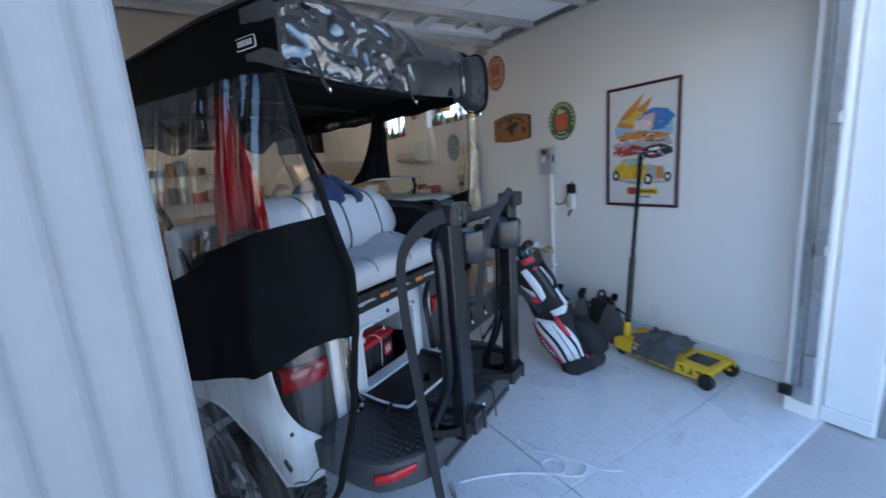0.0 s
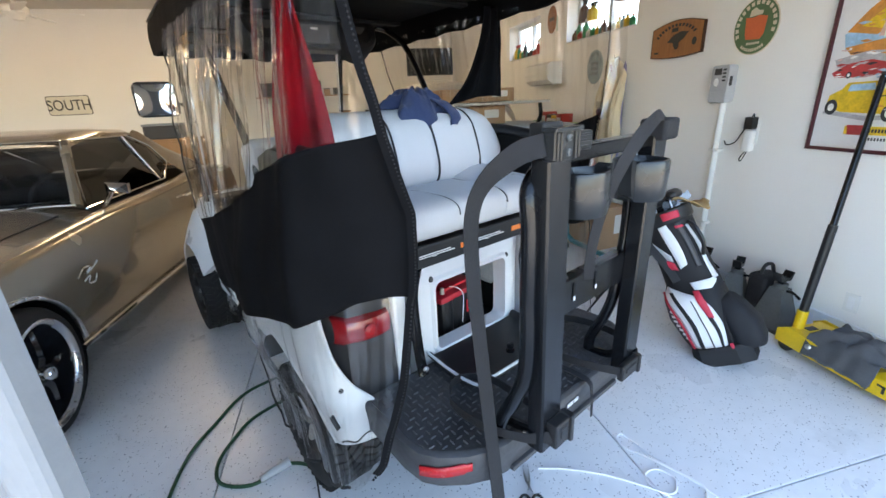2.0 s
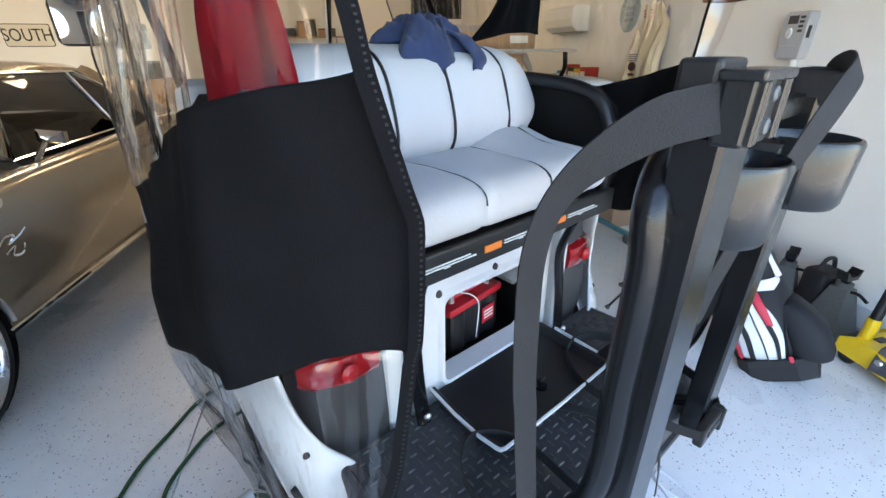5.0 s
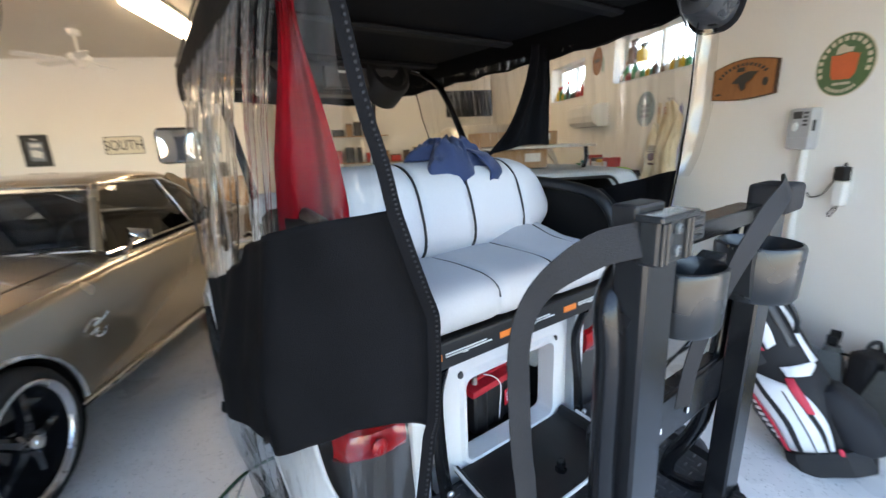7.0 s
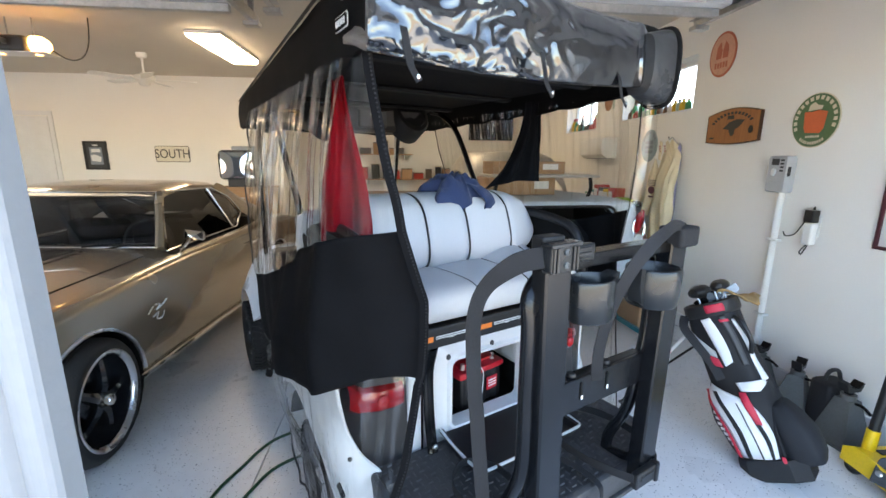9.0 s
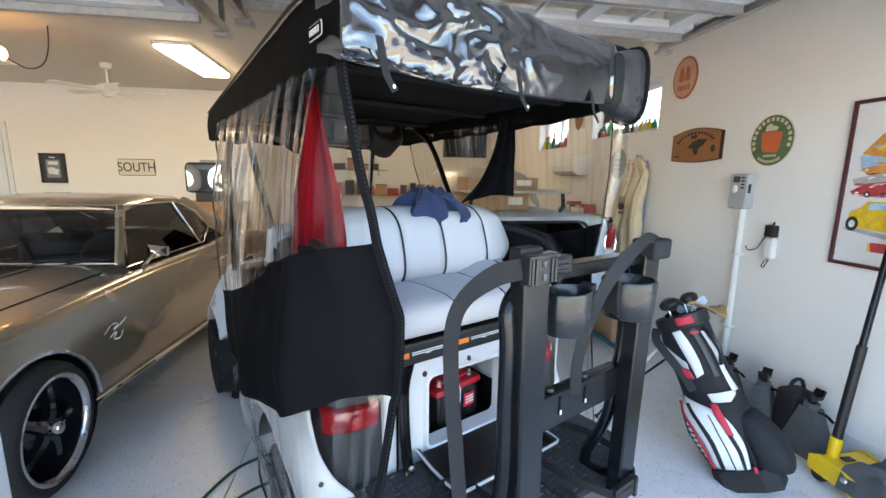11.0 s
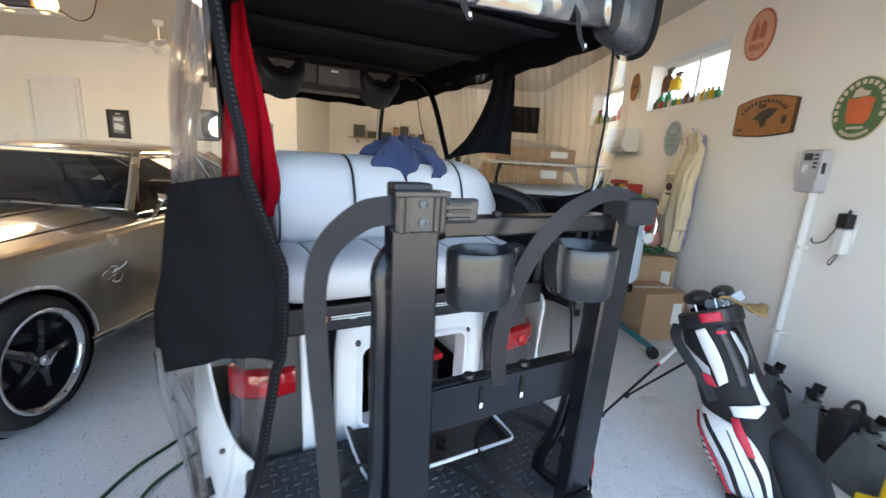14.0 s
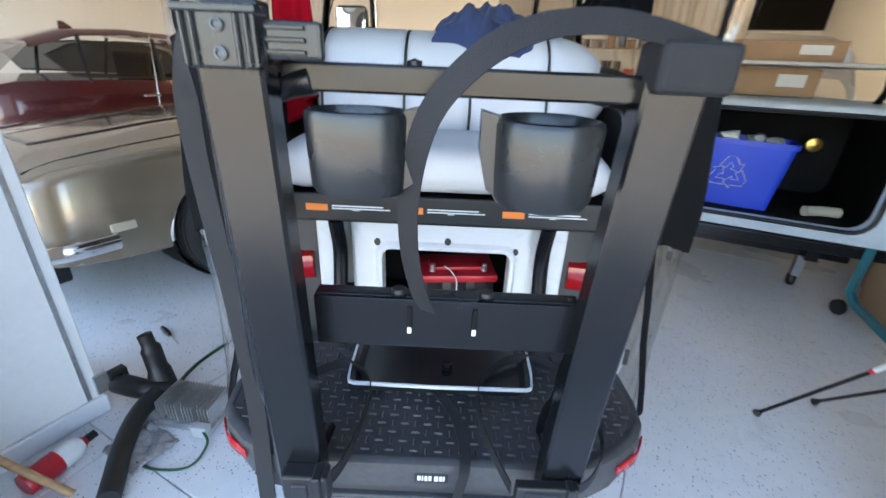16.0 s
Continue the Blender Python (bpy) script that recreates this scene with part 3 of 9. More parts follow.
for s in (-1, 1):
    quarter_panel(s)
    fender(s, 2.62, 0.365, 0.60, 36, 172, 0.645, "front_fender", "white plastic wheel arch")
    # dark corner panel, white strip, curved strut
    bm = bmn()
    lo = []
    for z, xo, y in ((0.47, 0.50, 0.60), (0.52, 0.585, 0.585), (0.62, 0.625, 0.58), (0.78, 0.62, 0.59), (0.9, 0.60, 0.60), (0.985, 0.585, 0.61)):
        lo.append([Vector((s * a, b, z)) for a, b in ((0.40, y - 0.05), (0.46, y - 0.055), (xo - 0.03, y - 0.03), (xo, y + 0.03), (xo, y + 0.12), (0.40, y + 0.12))])
    part("corner_panel", rings(bm, lo), M_GREYPAN, cart, "dark grey plastic corner panel", True)
    bm = bmn()
    lo = []
    for z, d in ((0.785, 0.0), (0.80, 0.018), (0.84, 0.026), (0.87, 0.018), (0.88, 0.0)):
        lo.append([Vector((s * a, b - d, z)) for a, b in ((0.425, 0.545), (0.47, 0.538), (0.53, 0.545), (0.595, 0.572), (0.622, 0.61), (0.60, 0.65), (0.425, 0.62))])
    lamp = part("tail_light", rings(bm, lo), M_REDLENS, cart, "red plastic tail light", True)
    bm = lathe(bmn(), [(0.022, 0), (0.024, 0.01), (0.012, 0.02), (0, 0.021)], 16, Matrix.Translation((s * 0.515, 0.517, 0.835)) @ pose(0, 0, 0, 90, 0, 0))
    part("bulb", bm, M_REDREF, lamp, "red bulb reflector")
    bm = box(bmn(), min(s * 0.405, s * 0.345), max(s * 0.405, s * 0.345), 0.52, 0.62, 0.46, 0.985, 0.012)
    part("white_strip", bm, M_WHITEBODY, cart)
    bm = tube(bmn(), smooth_path([(s * 0.325, 0.46, 1.0), (s * 0.325, 0.50, 0.90), (s * 0.33, 0.485, 0.75), (s * 0.325, 0.47, 0.62), (s * 0.325, 0.455, 0.575)], 5), 0.024, 10, 0.55)
    strut = part("seat_strut", bm, M_BLACKMET, cart, "black curved steel strut", True)
    part("bolt", lathe(bmn(), [(0.012, 0), (0.012, 0.008), (0.006, 0.012), (0, 0.012)], 10, Matrix.Translation((s * 0.325, 0.445, 0.62)) @ pose(0, 0, 0, 90, 0, 0)), M_STEEL, strut)

# hatch frame round the battery bay
bm = bmn()


def rrect(x0, x1, z0, z1, r, n=5, y=0.0):
    pts = []
    for cx, cz, a0 in ((x1 - r, z1 - r, 0), (x0 + r, z1 - r, 90), (x0 + r, z0 + r, 180), (x1 - r, z0 + r, 270)):
        pts += [Vector((cx + r * math.cos(radians(a0 + 90 * k / n)), y, cz + r * math.sin(radians(a0 + 90 * k / n)))) for k in range(n + 1)]
    return pts


HX0, HX1, HZ0, HZ1 = -0.195, 0.228, 0.615, 0.905
lo = [rrect(-0.295, 0.322, 0.50, 0.985, 0.02, y=0.60), rrect(-0.295, 0.322, 0.50, 0.985, 0.02, y=0.545), rrect(-0.285, 0.312, 0.51, 0.975, 0.02, y=0.535), rrect(HX0 - 0.022, HX1 + 0.022, HZ0 - 0.022, HZ1 + 0.022, 0.04, y=0.535), rrect(HX0 - 0.012, HX1 + 0.012, HZ0 - 0.012, HZ1 + 0.012, 0.035, y=0.522), rrect(HX0, HX1, HZ0, HZ1, 0.03, y=0.524), rrect(HX0, HX1, HZ0, HZ1, 0.03, y=0.60)]
hatch = part("hatch_frame", rings(bm, lo, cap=False), M_WHITEBODY, cart, "white moulded frame of the battery bay", True)
for hx, hz in ((-0.21, 0.922), (0.243, 0.908), (0.02, 0.93)):
    part("screw", lathe(bmn(), [(0.011, 0), (0.009, 0.006), (0, 0.007)], 12, Matrix.Translation((hx, 0.535, hz)) @ pose(0, 0, 0, 90, 0, 0)), M_GREYPAN, hatch)
bm = bmn()
box(bm, -0.28, 0.31, 0.95, 0.97, 0.45, 1.0)
box(bm, -0.28, 0.31, 0.60, 0.95, 0.55, 0.57)
box(bm, -0.295, -0.28, 0.60, 0.95, 0.55, 1.0)
box(bm, 0.31, 0.325, 0.60, 0.95, 0.55, 1.0)
part("battery_bay", bm, M_INNER, cart, "dark empty battery bay")

# the hatch lid hinged down into a tray
bm = bmn()
lo = []
for yy, zz, w0, w1 in ((0.525, 0.600, -0.255, 0.285), (0.46, 0.592, -0.258, 0.290), (0.36, 0.588, -0.260, 0.294), (0.29, 0.594, -0.258, 0.288), (0.245, 0.600, -0.250, 0.280)):
    lo.append([Vector((x, yy, zz + d)) for x, d in ((w0, 0.030), (w0 + 0.015, 0.028), (w0 + 0.03, 0.004), (w1 - 0.03, 0.004), (w1 - 0.015, 0.028), (w1, 0.030), (w1, 0.012), (w1 - 0.03, -0.012), (w0 + 0.03, -0.012), (w0, 0.012))])
tray = part("hatch_lid", rings(bm, lo), M_BLACKPLA, cart, "black plastic hatch lid folded down", True)
bm = ribbon(bmn(), [(-0.258, 0.525, 0.634), (-0.262, 0.40, 0.624), (-0.262, 0.31, 0.622), (-0.257, 0.252, 0.626), (-0.253, 0.240, 0.626), (-0.240, 0.234, 0.626), (0.0, 0.230, 0.626), (0.268, 0.234, 0.626), (0.281, 0.240, 0.626), (0.286, 0.252, 0.626), (0.294, 0.31, 0.623), (0.296, 0.46, 0.628)], 0.012, 0.006, (0, 0, 1))
part("lid_rim", bm, M_WHITEBODY, tray, "white edge of the lid")
bm = bmn()
lathe(bm, [(0.018, 0), (0.018, 0.018), (0.008, 0.02), (0.008, 0.034), (0.014, 0.036), (0.014, 0.044), (0, 0.045)], 12, Matrix.Translation((0.035, 0.33, 0.585)))
box(bm, 0.02, 0.05, 0.322, 0.338, 0.61, 0.64, 0.004, 1)
part("latch", bm, M_BLACKMET, tray, "black turn latch")

# seat, cushion and backrest
SEATZ = 1.115


bm = bmn()
lo = []
SEG = 56
PIPES = (-0.36, -0.115, 0.155, 0.385)
for i in range(SEG + 1):
    x = -0.50 + 0.99 * i / SEG
    e = min(1.0, (i + 0.3) / 5, (SEG - i + 0.3) / 5)
    e = math.sin(e * math.pi / 2) ** 0.6
    dip = sum(0.012 * math.exp(-((x - p) / 0.012) ** 2) for p in PIPES)
    hump = 0.052 * sm(0.12, 0.30, x) * (1 - 0.5 * sm(0.40, 0.49, x)) - 0.012 * sm(0.1, -0.3, x)
    pts = []
    for k in range(20):
        a = 2 * math.pi * k / 20
        cy, cz = math.copysign(abs(math.cos(a)) ** 0.55, math.cos(a)), math.copysign(abs(math.sin(a)) ** 0.6, math.sin(a))
        top = (0.075 + hump * sm(-0.2, 0.8, cy) - dip) if cz > 0 else 0.07
        pts.append(Vector((x, 0.655 + (0.225 - dip) * cy * (0.85 + 0.15 * e), SEATZ + 0.07 + top * cz * e)))
    lo.append(pts)
seat = part("seat", rings(bm, lo), M_VINYL, cart, "white vinyl seat cushion with black piping", True)
for p in PIPES:
    pts = []
    for k in range(2, 14):
        a = math.pi * (1.14 - k / 13 * 1.05)
        cy, cz = math.copysign(abs(math.cos(a)) ** 0.55, math.cos(a)), math.copysign(abs(math.sin(a)) ** 0.6, math.sin(a))
        hump = 0.052 * sm(0.12, 0.30, p) * (1 - 0.5 * sm(0.40, 0.49, p)) - 0.012 * sm(0.1, -0.3, p)
        top = (0.064 + hump * sm(-0.2, 0.8, cy)) if cz > 0 else 0.07
        pts.append((p, 0.655 + 0.214 * cy, SEATZ + 0.07 + top * cz))
    part("piping", tube(bmn(), smooth_path(pts, 3), 0.0042, 6), M_PIPING, seat)

bm = bmn()
lo = []
BP = (-0.43, -0.150, 0.075, 0.335)
for i in range(61):
    x = -0.455 + 1.015 * i / 60
    q = max(0.0, (x - 0.30) / 0.262)
    ql = max(0.0, (-0.43 - x) / 0.030)
    e = max(0.02, 1 - q ** 2.3) ** 0.5 * max(0.02, 1 - ql ** 2.3) ** 0.5
    dip = sum(0.012 * math.exp(-((x - p) / 0.010) ** 2) for p in BP)
    pts = []
    for k in range(28):
        a = 2 * math.pi * k / 28
        cy, cz = math.copysign(abs(math.cos(a)) ** 0.8, math.cos(a)), math.copysign(abs(math.sin(a)) ** 0.75, math.sin(a))
        flute = 0.004 * math.sin(a * 18) if (0.085 < x < 0.325 or -0.42 < x < -0.16) and math.cos(a) < -0.3 else 0
        pts.append(Vector((x, 0.925 + (0.145 - dip - flute) * cy * (0.30 + 0.70 * e) + 0.05 * cz, 1.395 + (0.172 - dip) * cz * (0.12 + 0.88 * e))))
    lo.append(pts)
back = part("backrest", rings(bm, lo), M_VINYL, cart, "white quilted vinyl backrest with black piping", True)
for p in BP:
    pts = []
    for k in range(25):
        a = math.pi * (0.25 + 1.25 * k / 24)
        cy, cz = math.copysign(abs(math.cos(a)) ** 0.8, math.cos(a)), math.copysign(abs(math.sin(a)) ** 0.75, math.sin(a))
        e = max(0.02, 1 - max(0.0, (p - 0.30) / 0.262) ** 2.3) ** 0.5
        pts.append((p, 0.925 + 0.139 * cy * (0.30 + 0.70 * e) + 0.05 * cz, 1.395 + 0.166 * cz * (0.12 + 0.88 * e)))
    part("piping", tube(bmn(), pts, 0.005, 6), M_PIPING, back)
# front bench behind it
bm = bmn()
box(bm, -0.60, 0.54, 1.22, 1.34, 1.05, 1.46, 0.055, 4)
part("front_backrest", bm, M_VINYL, cart, "white vinyl front backrest")
bm = box(bmn(), -0.54, 0.54, 1.25, 1.78, 0.72, 0.92, 0.06, 3)
part("front_seat", bm, M_VINYL, cart, "white vinyl front seat")
# seat board with warning labels
bm = bmn()
box(bm, -0.53, 0.53, 0.455, 0.90, 0.995, 1.10, 0.008)
box(bm, -0.53, 0.53, 0.437, 0.46, 1.004, 1.118, 0.006)
board = part("seat_board", bm, M_BLACKPLA, cart, "black plastic seat board with warning labels")
for lx in (-0.37, -0.09, 0.208):
    part("warning_label", box(bmn(), lx - 0.032, lx + 0.032, 0.4335, 0.4365, 1.062, 1.088), M_ORANGE, board, "orange warning label")
    bm = bmn()
    for k, (o, w) in enumerate(((1.084, 0.15), (1.076, 0.17), (1.068, 0.06))):
        box(bm, lx + 0.045 + (0.08 if k == 2 else 0), lx + 0.045 + w, 0.4335, 0.4365, o - 0.0022, o + 0.0012)
    part("print", bm, M_LABELW, board, "rows of tiny white print")
# black side bolsters beside the seat
for s in (-1, 1):
    bm = bmn()
    pts = [(0.50, 1.10), (0.47, 1.18), (0.52, 1.36), (0.60, 1.42), (0.98, 1.44), (1.10, 1.40), (1.13, 1.10)]
    plate(bm, [(s * 0.565, a, b) for a, b in pts], (s * 0.035, 0, 0))
    bol = part("side_panel", bm, M_INNER, cart, "black inner side panel")
    tube_pts = smooth_path([(s * 0.545, 0.50, 1.10), (s * 0.545, 0.49, 1.25), (s * 0.545, 0.56, 1.38), (s * 0.545, 0.70, 1.425), (s * 0.545, 0.98, 1.435), (s * 0.545, 1.10, 1.36), (s * 0.545, 1.13, 1.15)], 6)
    part("arm_rest", tube(bmn(), tube_pts, 0.022, 10), M_BLACKPLA, bol, "black padded arm rest", True)

# battery on the bay floor
battery = thing("car_battery", "red and black car battery standing in the battery bay", "battery", cart.matrix_world @ pose(0.043, 0.70, 0.616, 0, 0, 6))
bm = box(bmn(), -0.125, 0.125, -0.085, 0.085, 0, 0.15, 0.012)
for k in range(3):
    lathe(bm, [(0.042, 0.0), (0.042, 0.148)], 14, Matrix.Translation((-0.083 + 0.083 * k, -0.052, 0.004)))
part("case", bm, M_BLACKPLA, battery, "black battery case", True)
bm = box(bmn(), -0.135, 0.135, -0.093, 0.093, 0.148, 0.178, 0.01)
box(bm, -0.10, 0.10, -0.05, 0.05, 0.176, 0.19, 0.006)
lid = part("lid", bm, M_BATT, battery, "glossy red battery top", True)
for px in (-0.09, 0.09):
    bm = lathe(bmn(), [(0.011, 0.176), (0.009, 0.205), (0, 0.206)], 12, Matrix.Translation((px, -0.055, 0)))
    part("terminal", bm, M_STEEL, battery)
part("logo_patch", box(bmn(), 0.02, 0.085, -0.0985, -0.0955, 0.06, 0.12), M_BATT, battery, "red patch on the case")
bm = bmn()
for k in range(3):
    box(bm, 0.028, 0.077, -0.1005, -0.0990, 0.075 + 0.013 * k, 0.081 + 0.013 * k)
part("print", bm, M_LABELW, battery)
bm = tube(bmn(), smooth_path([(-0.05, -0.06, 0.20), (-0.03, -0.09, 0.195), (-0.01, -0.105, 0.16), (-0.015, -0.106, 0.08), (-0.02, -0.106, 0.03)], 6), 0.0022, 6)
part("cord", bm, M_ROPE, battery, "thin white tie")

# true proportions of the cart: (as drawn, as it stands) along each of its axes
TRUE_Y = [(-0.2, -0.185), (-0.118, -0.106), (0.0, 0.012), (0.318, 0.293), (0.434, 0.4145), (0.535, 0.498), (0.611, 0.570), (0.925, 0.882), (1.4, 1.38), (2.2, 2.32), (2.36, 2.476), (3.1, 3.25)]
TRUE_Z = [(0.0, 0.0), (0.2, 0.2), (0.43, 0.46), (0.545, 0.582), (0.585, 0.627), (0.655, 0.685), (0.915, 0.947), (1.005, 1.05), (1.075, 1.084), (1.2, 1.20), (1.4, 1.402), (1.49, 1.49), (1.68, 1.638), (1.906, 1.891), (2.25, 2.23)]


def stand(*pts):
    """Points given as they stand, in the cart's drawn proportions."""
    back = lambda table, q: lerp([(b, a) for a, b in table], q)
    return [((x + 0.012) / 0.92, back(TRUE_Y, y), back(TRUE_Z, z)) for x, y, z in pts]


# rear platform with its skirt
OUT = [(-0.590, 0.50), (-0.600, 0.25), (-0.590, 0.165), (-0.555, 0.100), (-0.49, 0.042), (-0.41, 0.004), (-0.35, -0.010), (0.35, -0.010), (0.41, 0.004), (0.49, 0.042), (0.555, 0.100), (0.590, 0.165), (0.600, 0.25), (0.590, 0.50)]


def outline(off, z):
    res = []
    for x, y in OUT:
        d = Vector((math.copysign(1, x) if abs(x) > 0.45 else 0.0, -1.0 if y < 0.15 else 0.0, 0))
        res.append(Vector((x, y, z)) + d * off)
    return res


bm = rings(bmn(), [outline(-0.05, 0.462), outline(-0.022, 0.468), outline(-0.010, 0.480), outline(-0.004, 0.53), outline(0.0, 0.568), outline(-0.004, 0.582), outline(-0.014, 0.588), outline(-0.024, 0.588), outline(-0.028, 0.584)])
bumper = part("platform", bm, M_TREAD, cart, "black moulded rear foot platform", True)
bm = bmn()
for i in range(36):
    for j in range(16):
        x, y = -0.542 + i * 0.031, 0.032 + j * 0.030
        if abs(x) > 0.36 + 1.4 * y:
            continue
        t = Matrix.Translation((x, y, 0.585)) @ Matrix.Rotation(radians(90 if (i + j) % 2 else 0), 4, "Z")
        v = [bm.verts.new(t @ Vector(p)) for p in ((-0.013, 0, 0), (-0.008, -0.0035, 0), (0.008, -0.0035, 0), (0.013, 0, 0), (0.008, 0.0035, 0), (-0.008, 0.0035, 0), (-0.008, 0, 0.004), (0.008, 0, 0.004))]
        for f in ((0, 1, 6), (1, 2, 7, 6), (2, 3, 7), (3, 4, 7), (4, 5, 6, 7), (5, 0, 6)):
            bm.faces.new([v[q] for q in f])
tagged(part("tread_pattern", bm, M_TREAD, bumper, "raised tread pattern"), kind="stuff")
for s in (-1, 1):
    rp_ = smooth_path([(s * 0.590, 0.160, 0.535), (s * 0.578, 0.136, 0.538), (s * 0.554, 0.098, 0.543), (s * 0.520, 0.066, 0.549), (s * 0.475, 0.033, 0.556)], 6)
    bm = bmn()
    rings(bm, [[q + Vector((s * 0.002, -0.003, d * (0.016 if i < len(rp_) - 3 else 0.012))) for i, q in enumerate(rp_)] for d in (-1, 0, 1)], closed=False)
    part("reflector", bm, M_REDREF, bumper, "red corner reflector", True, 0.004)
bm = box(bmn(), -0.335, 0.325, -0.016, 0.03, 0.478, 0.494, 0.004)
box(bm, -0.20, 0.20, 0.02, 0.30, 0.44, 0.462, 0.004)
bar = part("hitch_plate", bm, M_TREAD, bumper, "black lip under the platform skirt")
# maker's badge drawn as a plain mark
bm = bmn()
plate(bm, [Vector((p.x, -0.0085, p.z)) for p in rrect(-0.040, 0.044, 0.537, 0.563, 0.006)], (0, -0.002, 0))
badge = part("badge", bm, M_BLACKPLA, bumper, "small black badge")
bm = bmn()
for bx, bw in ((-0.032, 0.008), (-0.021, 0.004), (-0.014, 0.007), (-0.004, 0.007), (0.010, 0.010), (0.023, 0.006), (0.031, 0.005)):
    box(bm, bx, bx + bw, -0.0120, -0.0108, 0.544, 0.557)
part("badge_mark", bm, M_LABELW, badge, "pale bars on the badge")

# golf bag rack
for s, px, bx, fy, low in ((-1, -0.295, -0.278, -0.103, 0.600), (1, 0.338, 0.300, -0.066, 0.565)):
    lo = []
    for z, cx in ((low, bx), (0.66, bx), (1.445, px)):
        lo.append([Vector((cx + a, fy + b, z)) for a, b in ((-0.041, 0.0), (0.041, 0.0), (0.047, 0.005), (0.047, 0.047), (0.041, 0.052), (-0.041, 0.052), (-0.047, 0.047), (-0.047, 0.005))])
    part("rack_post", rings(bmn(), lo), M_BLACKMET, cart, "black square steel post")
    # bent tube beside the post
    tx, y0 = (bx, fy + 0.085) if s > 0 else (-0.342, -0.056)
    tp = px if s > 0 else tx
    bm = tube(bmn(), smooth_path([(tx, y0 + 0.095, 0.587), (tx, y0 + 0.085, 0.66), (tx, y0 + 0.03, 0.77), (tx, y0, 0.88), (tp, y0, 1.1), (tp, y0, 1.28), (tp - s * 0.006, y0 + 0.01, 1.37), (px - s * 0.035, fy + 0.075, 1.415), (px - s * 0.09, fy + 0.073, 1.428)], 6), 0.022, 12)
    part("grab_bar", bm, M_BLACKMET, cart, "glossy black bent steel tube", True)
    bm = tube(bmn(), [(bx, 0.10, 0.585), (bx, 0.02, 0.60), (bx, fy + 0.05, 0.625)], 0.018, 10)
    part("foot", bm, M_BLACKMET, cart)
bm = box(bmn(), -0.25, 0.295, -0.045, 0.005, 1.412, 1.452, 0.004)
part("top_bar", bm, M_BLACKMET, cart, "black steel cross bar")
part("bolt", lathe(bmn(), [(0.012, 0), (0.012, 0.006), (0, 0.010)], 10, Matrix.Translation((-0.05, -0.012, 1.452))), M_BLACKPLA, cart)
bm = box(bmn(), -0.245, 0.285, -0.017, -0.004, 0.925, 1.035, 0.004)
box(bm, -0.245, 0.285, -0.004, 0.03, 1.027, 1.035, 0.003)
mid = part("middle_plate", bm, M_BLACKMET, cart, "black steel cross plate with slots")
for sx in (-0.054, 0.076):
    bm = box(bmn(), sx - 0.005, sx + 0.005, -0.0205, -0.0175, 0.955, 1.005, 0.002, 1)
    part("slot", bm, M_INNER, mid, "dark slot")
    bm = lathe(bmn(), [(0.015, 0), (0.016, 0.014), (0.013, 0.022), (0, 0.023)], 14, Matrix.Translation((sx * 1.35 - 0.005, 0.008, 1.035)))
    part("knob", bm, M_BLACKPLA, mid, "", True)
    part("tag", box(bmn(), sx - 0.004, sx + 0.004, -0.0225, -0.021, 0.957, 0.968), M_LABELW, mid)


for px, s, py, deep in ((-0.128, 1, -0.085, 0.72), (0.152, -1, -0.100, 0.98)):
    m = Matrix.Translation((px, py + 0.012, 1.283)) @ Matrix.Diagonal((1, deep, 0.80, 1))
    bm = lathe(bmn(), [(0.0, 0.012), (0.060, 0.012), (0.066, 0.128), (0.071, 0.140), (0.077, 0.138), (0.080, 0.130), (0.078, 0.06), (0.076, 0.012), (0.070, 0.0), (0.0, 0.0)], 40, m)
    c = part("cup_holder", bm, M_CUP, cart, "charcoal moulded cup", True)
    bm = bmn()
    pts = [(px + s * 0.07, 1.395), (px + s * 0.098, 1.402), (px + s * 0.098, 1.35), (px + s * 0.085, 1.30), (px + s * 0.06, 1.285), (px + s * 0.05, 1.33)]
    plate(bm, [(a, py - 0.008, b) for a, b in pts], (0, 0.04, 0))
    part("bracket", bm, M_CUP, c, "", True)

# strap clip on the west post
bm = bmn()
box(bm, -0.345, -0.245, -0.118, -0.088, 1.440, 1.512, 0.004)
box(bm, -0.350, -0.240, -0.124, -0.084, 1.505, 1.518, 0.003)
clip = part("strap_clip", bm, M_CUP, cart, "ribbed grey plastic strap clip")
for rx in (-0.338, -0.325, -0.268, -0.255):
    part("rib", box(bmn(), rx - 0.0035, rx + 0.0035, -0.124, -0.114, 1.442, 1.506, 0.002, 1), M_CUP, clip)
for bz in (1.458, 1.490):
    bm = lathe(bmn(), [(0.0085, 0.0), (0.0085, 0.004), (0.005, 0.006), (0.0045, 0.003), (0, 0.004)], 14, Matrix.Translation((-0.293, -0.118, bz)) @ pose(0, 0, 0, 90, 0, 0))
    part("bolt", bm, M_STAND, clip, "", True)
part("anchor_block", box(bmn(), -0.335, -0.255, -0.082, -0.040, 1.446, 1.530, 0.006), M_BLACKPLA, clip, "black anchor block")
bm = box(bmn(), -0.242, -0.165, -0.105, -0.085, 1.452, 1.500, 0.006)
for tz in (1.462, 1.476, 1.490):
    box(bm, -0.238, -0.185, -0.110, -0.103, tz - 0.003, tz + 0.003, 0.0015, 1)
part("clip_tongue", bm, M_CUP, cart, "grey plastic buckle tongue")
bm = box(bmn(), 0.292, 0.405, -0.092, -0.010, 1.430, 1.498, 0.012, 3)
part("strap_clip", bm, M_STRAP, cart, "black plastic strap clip")
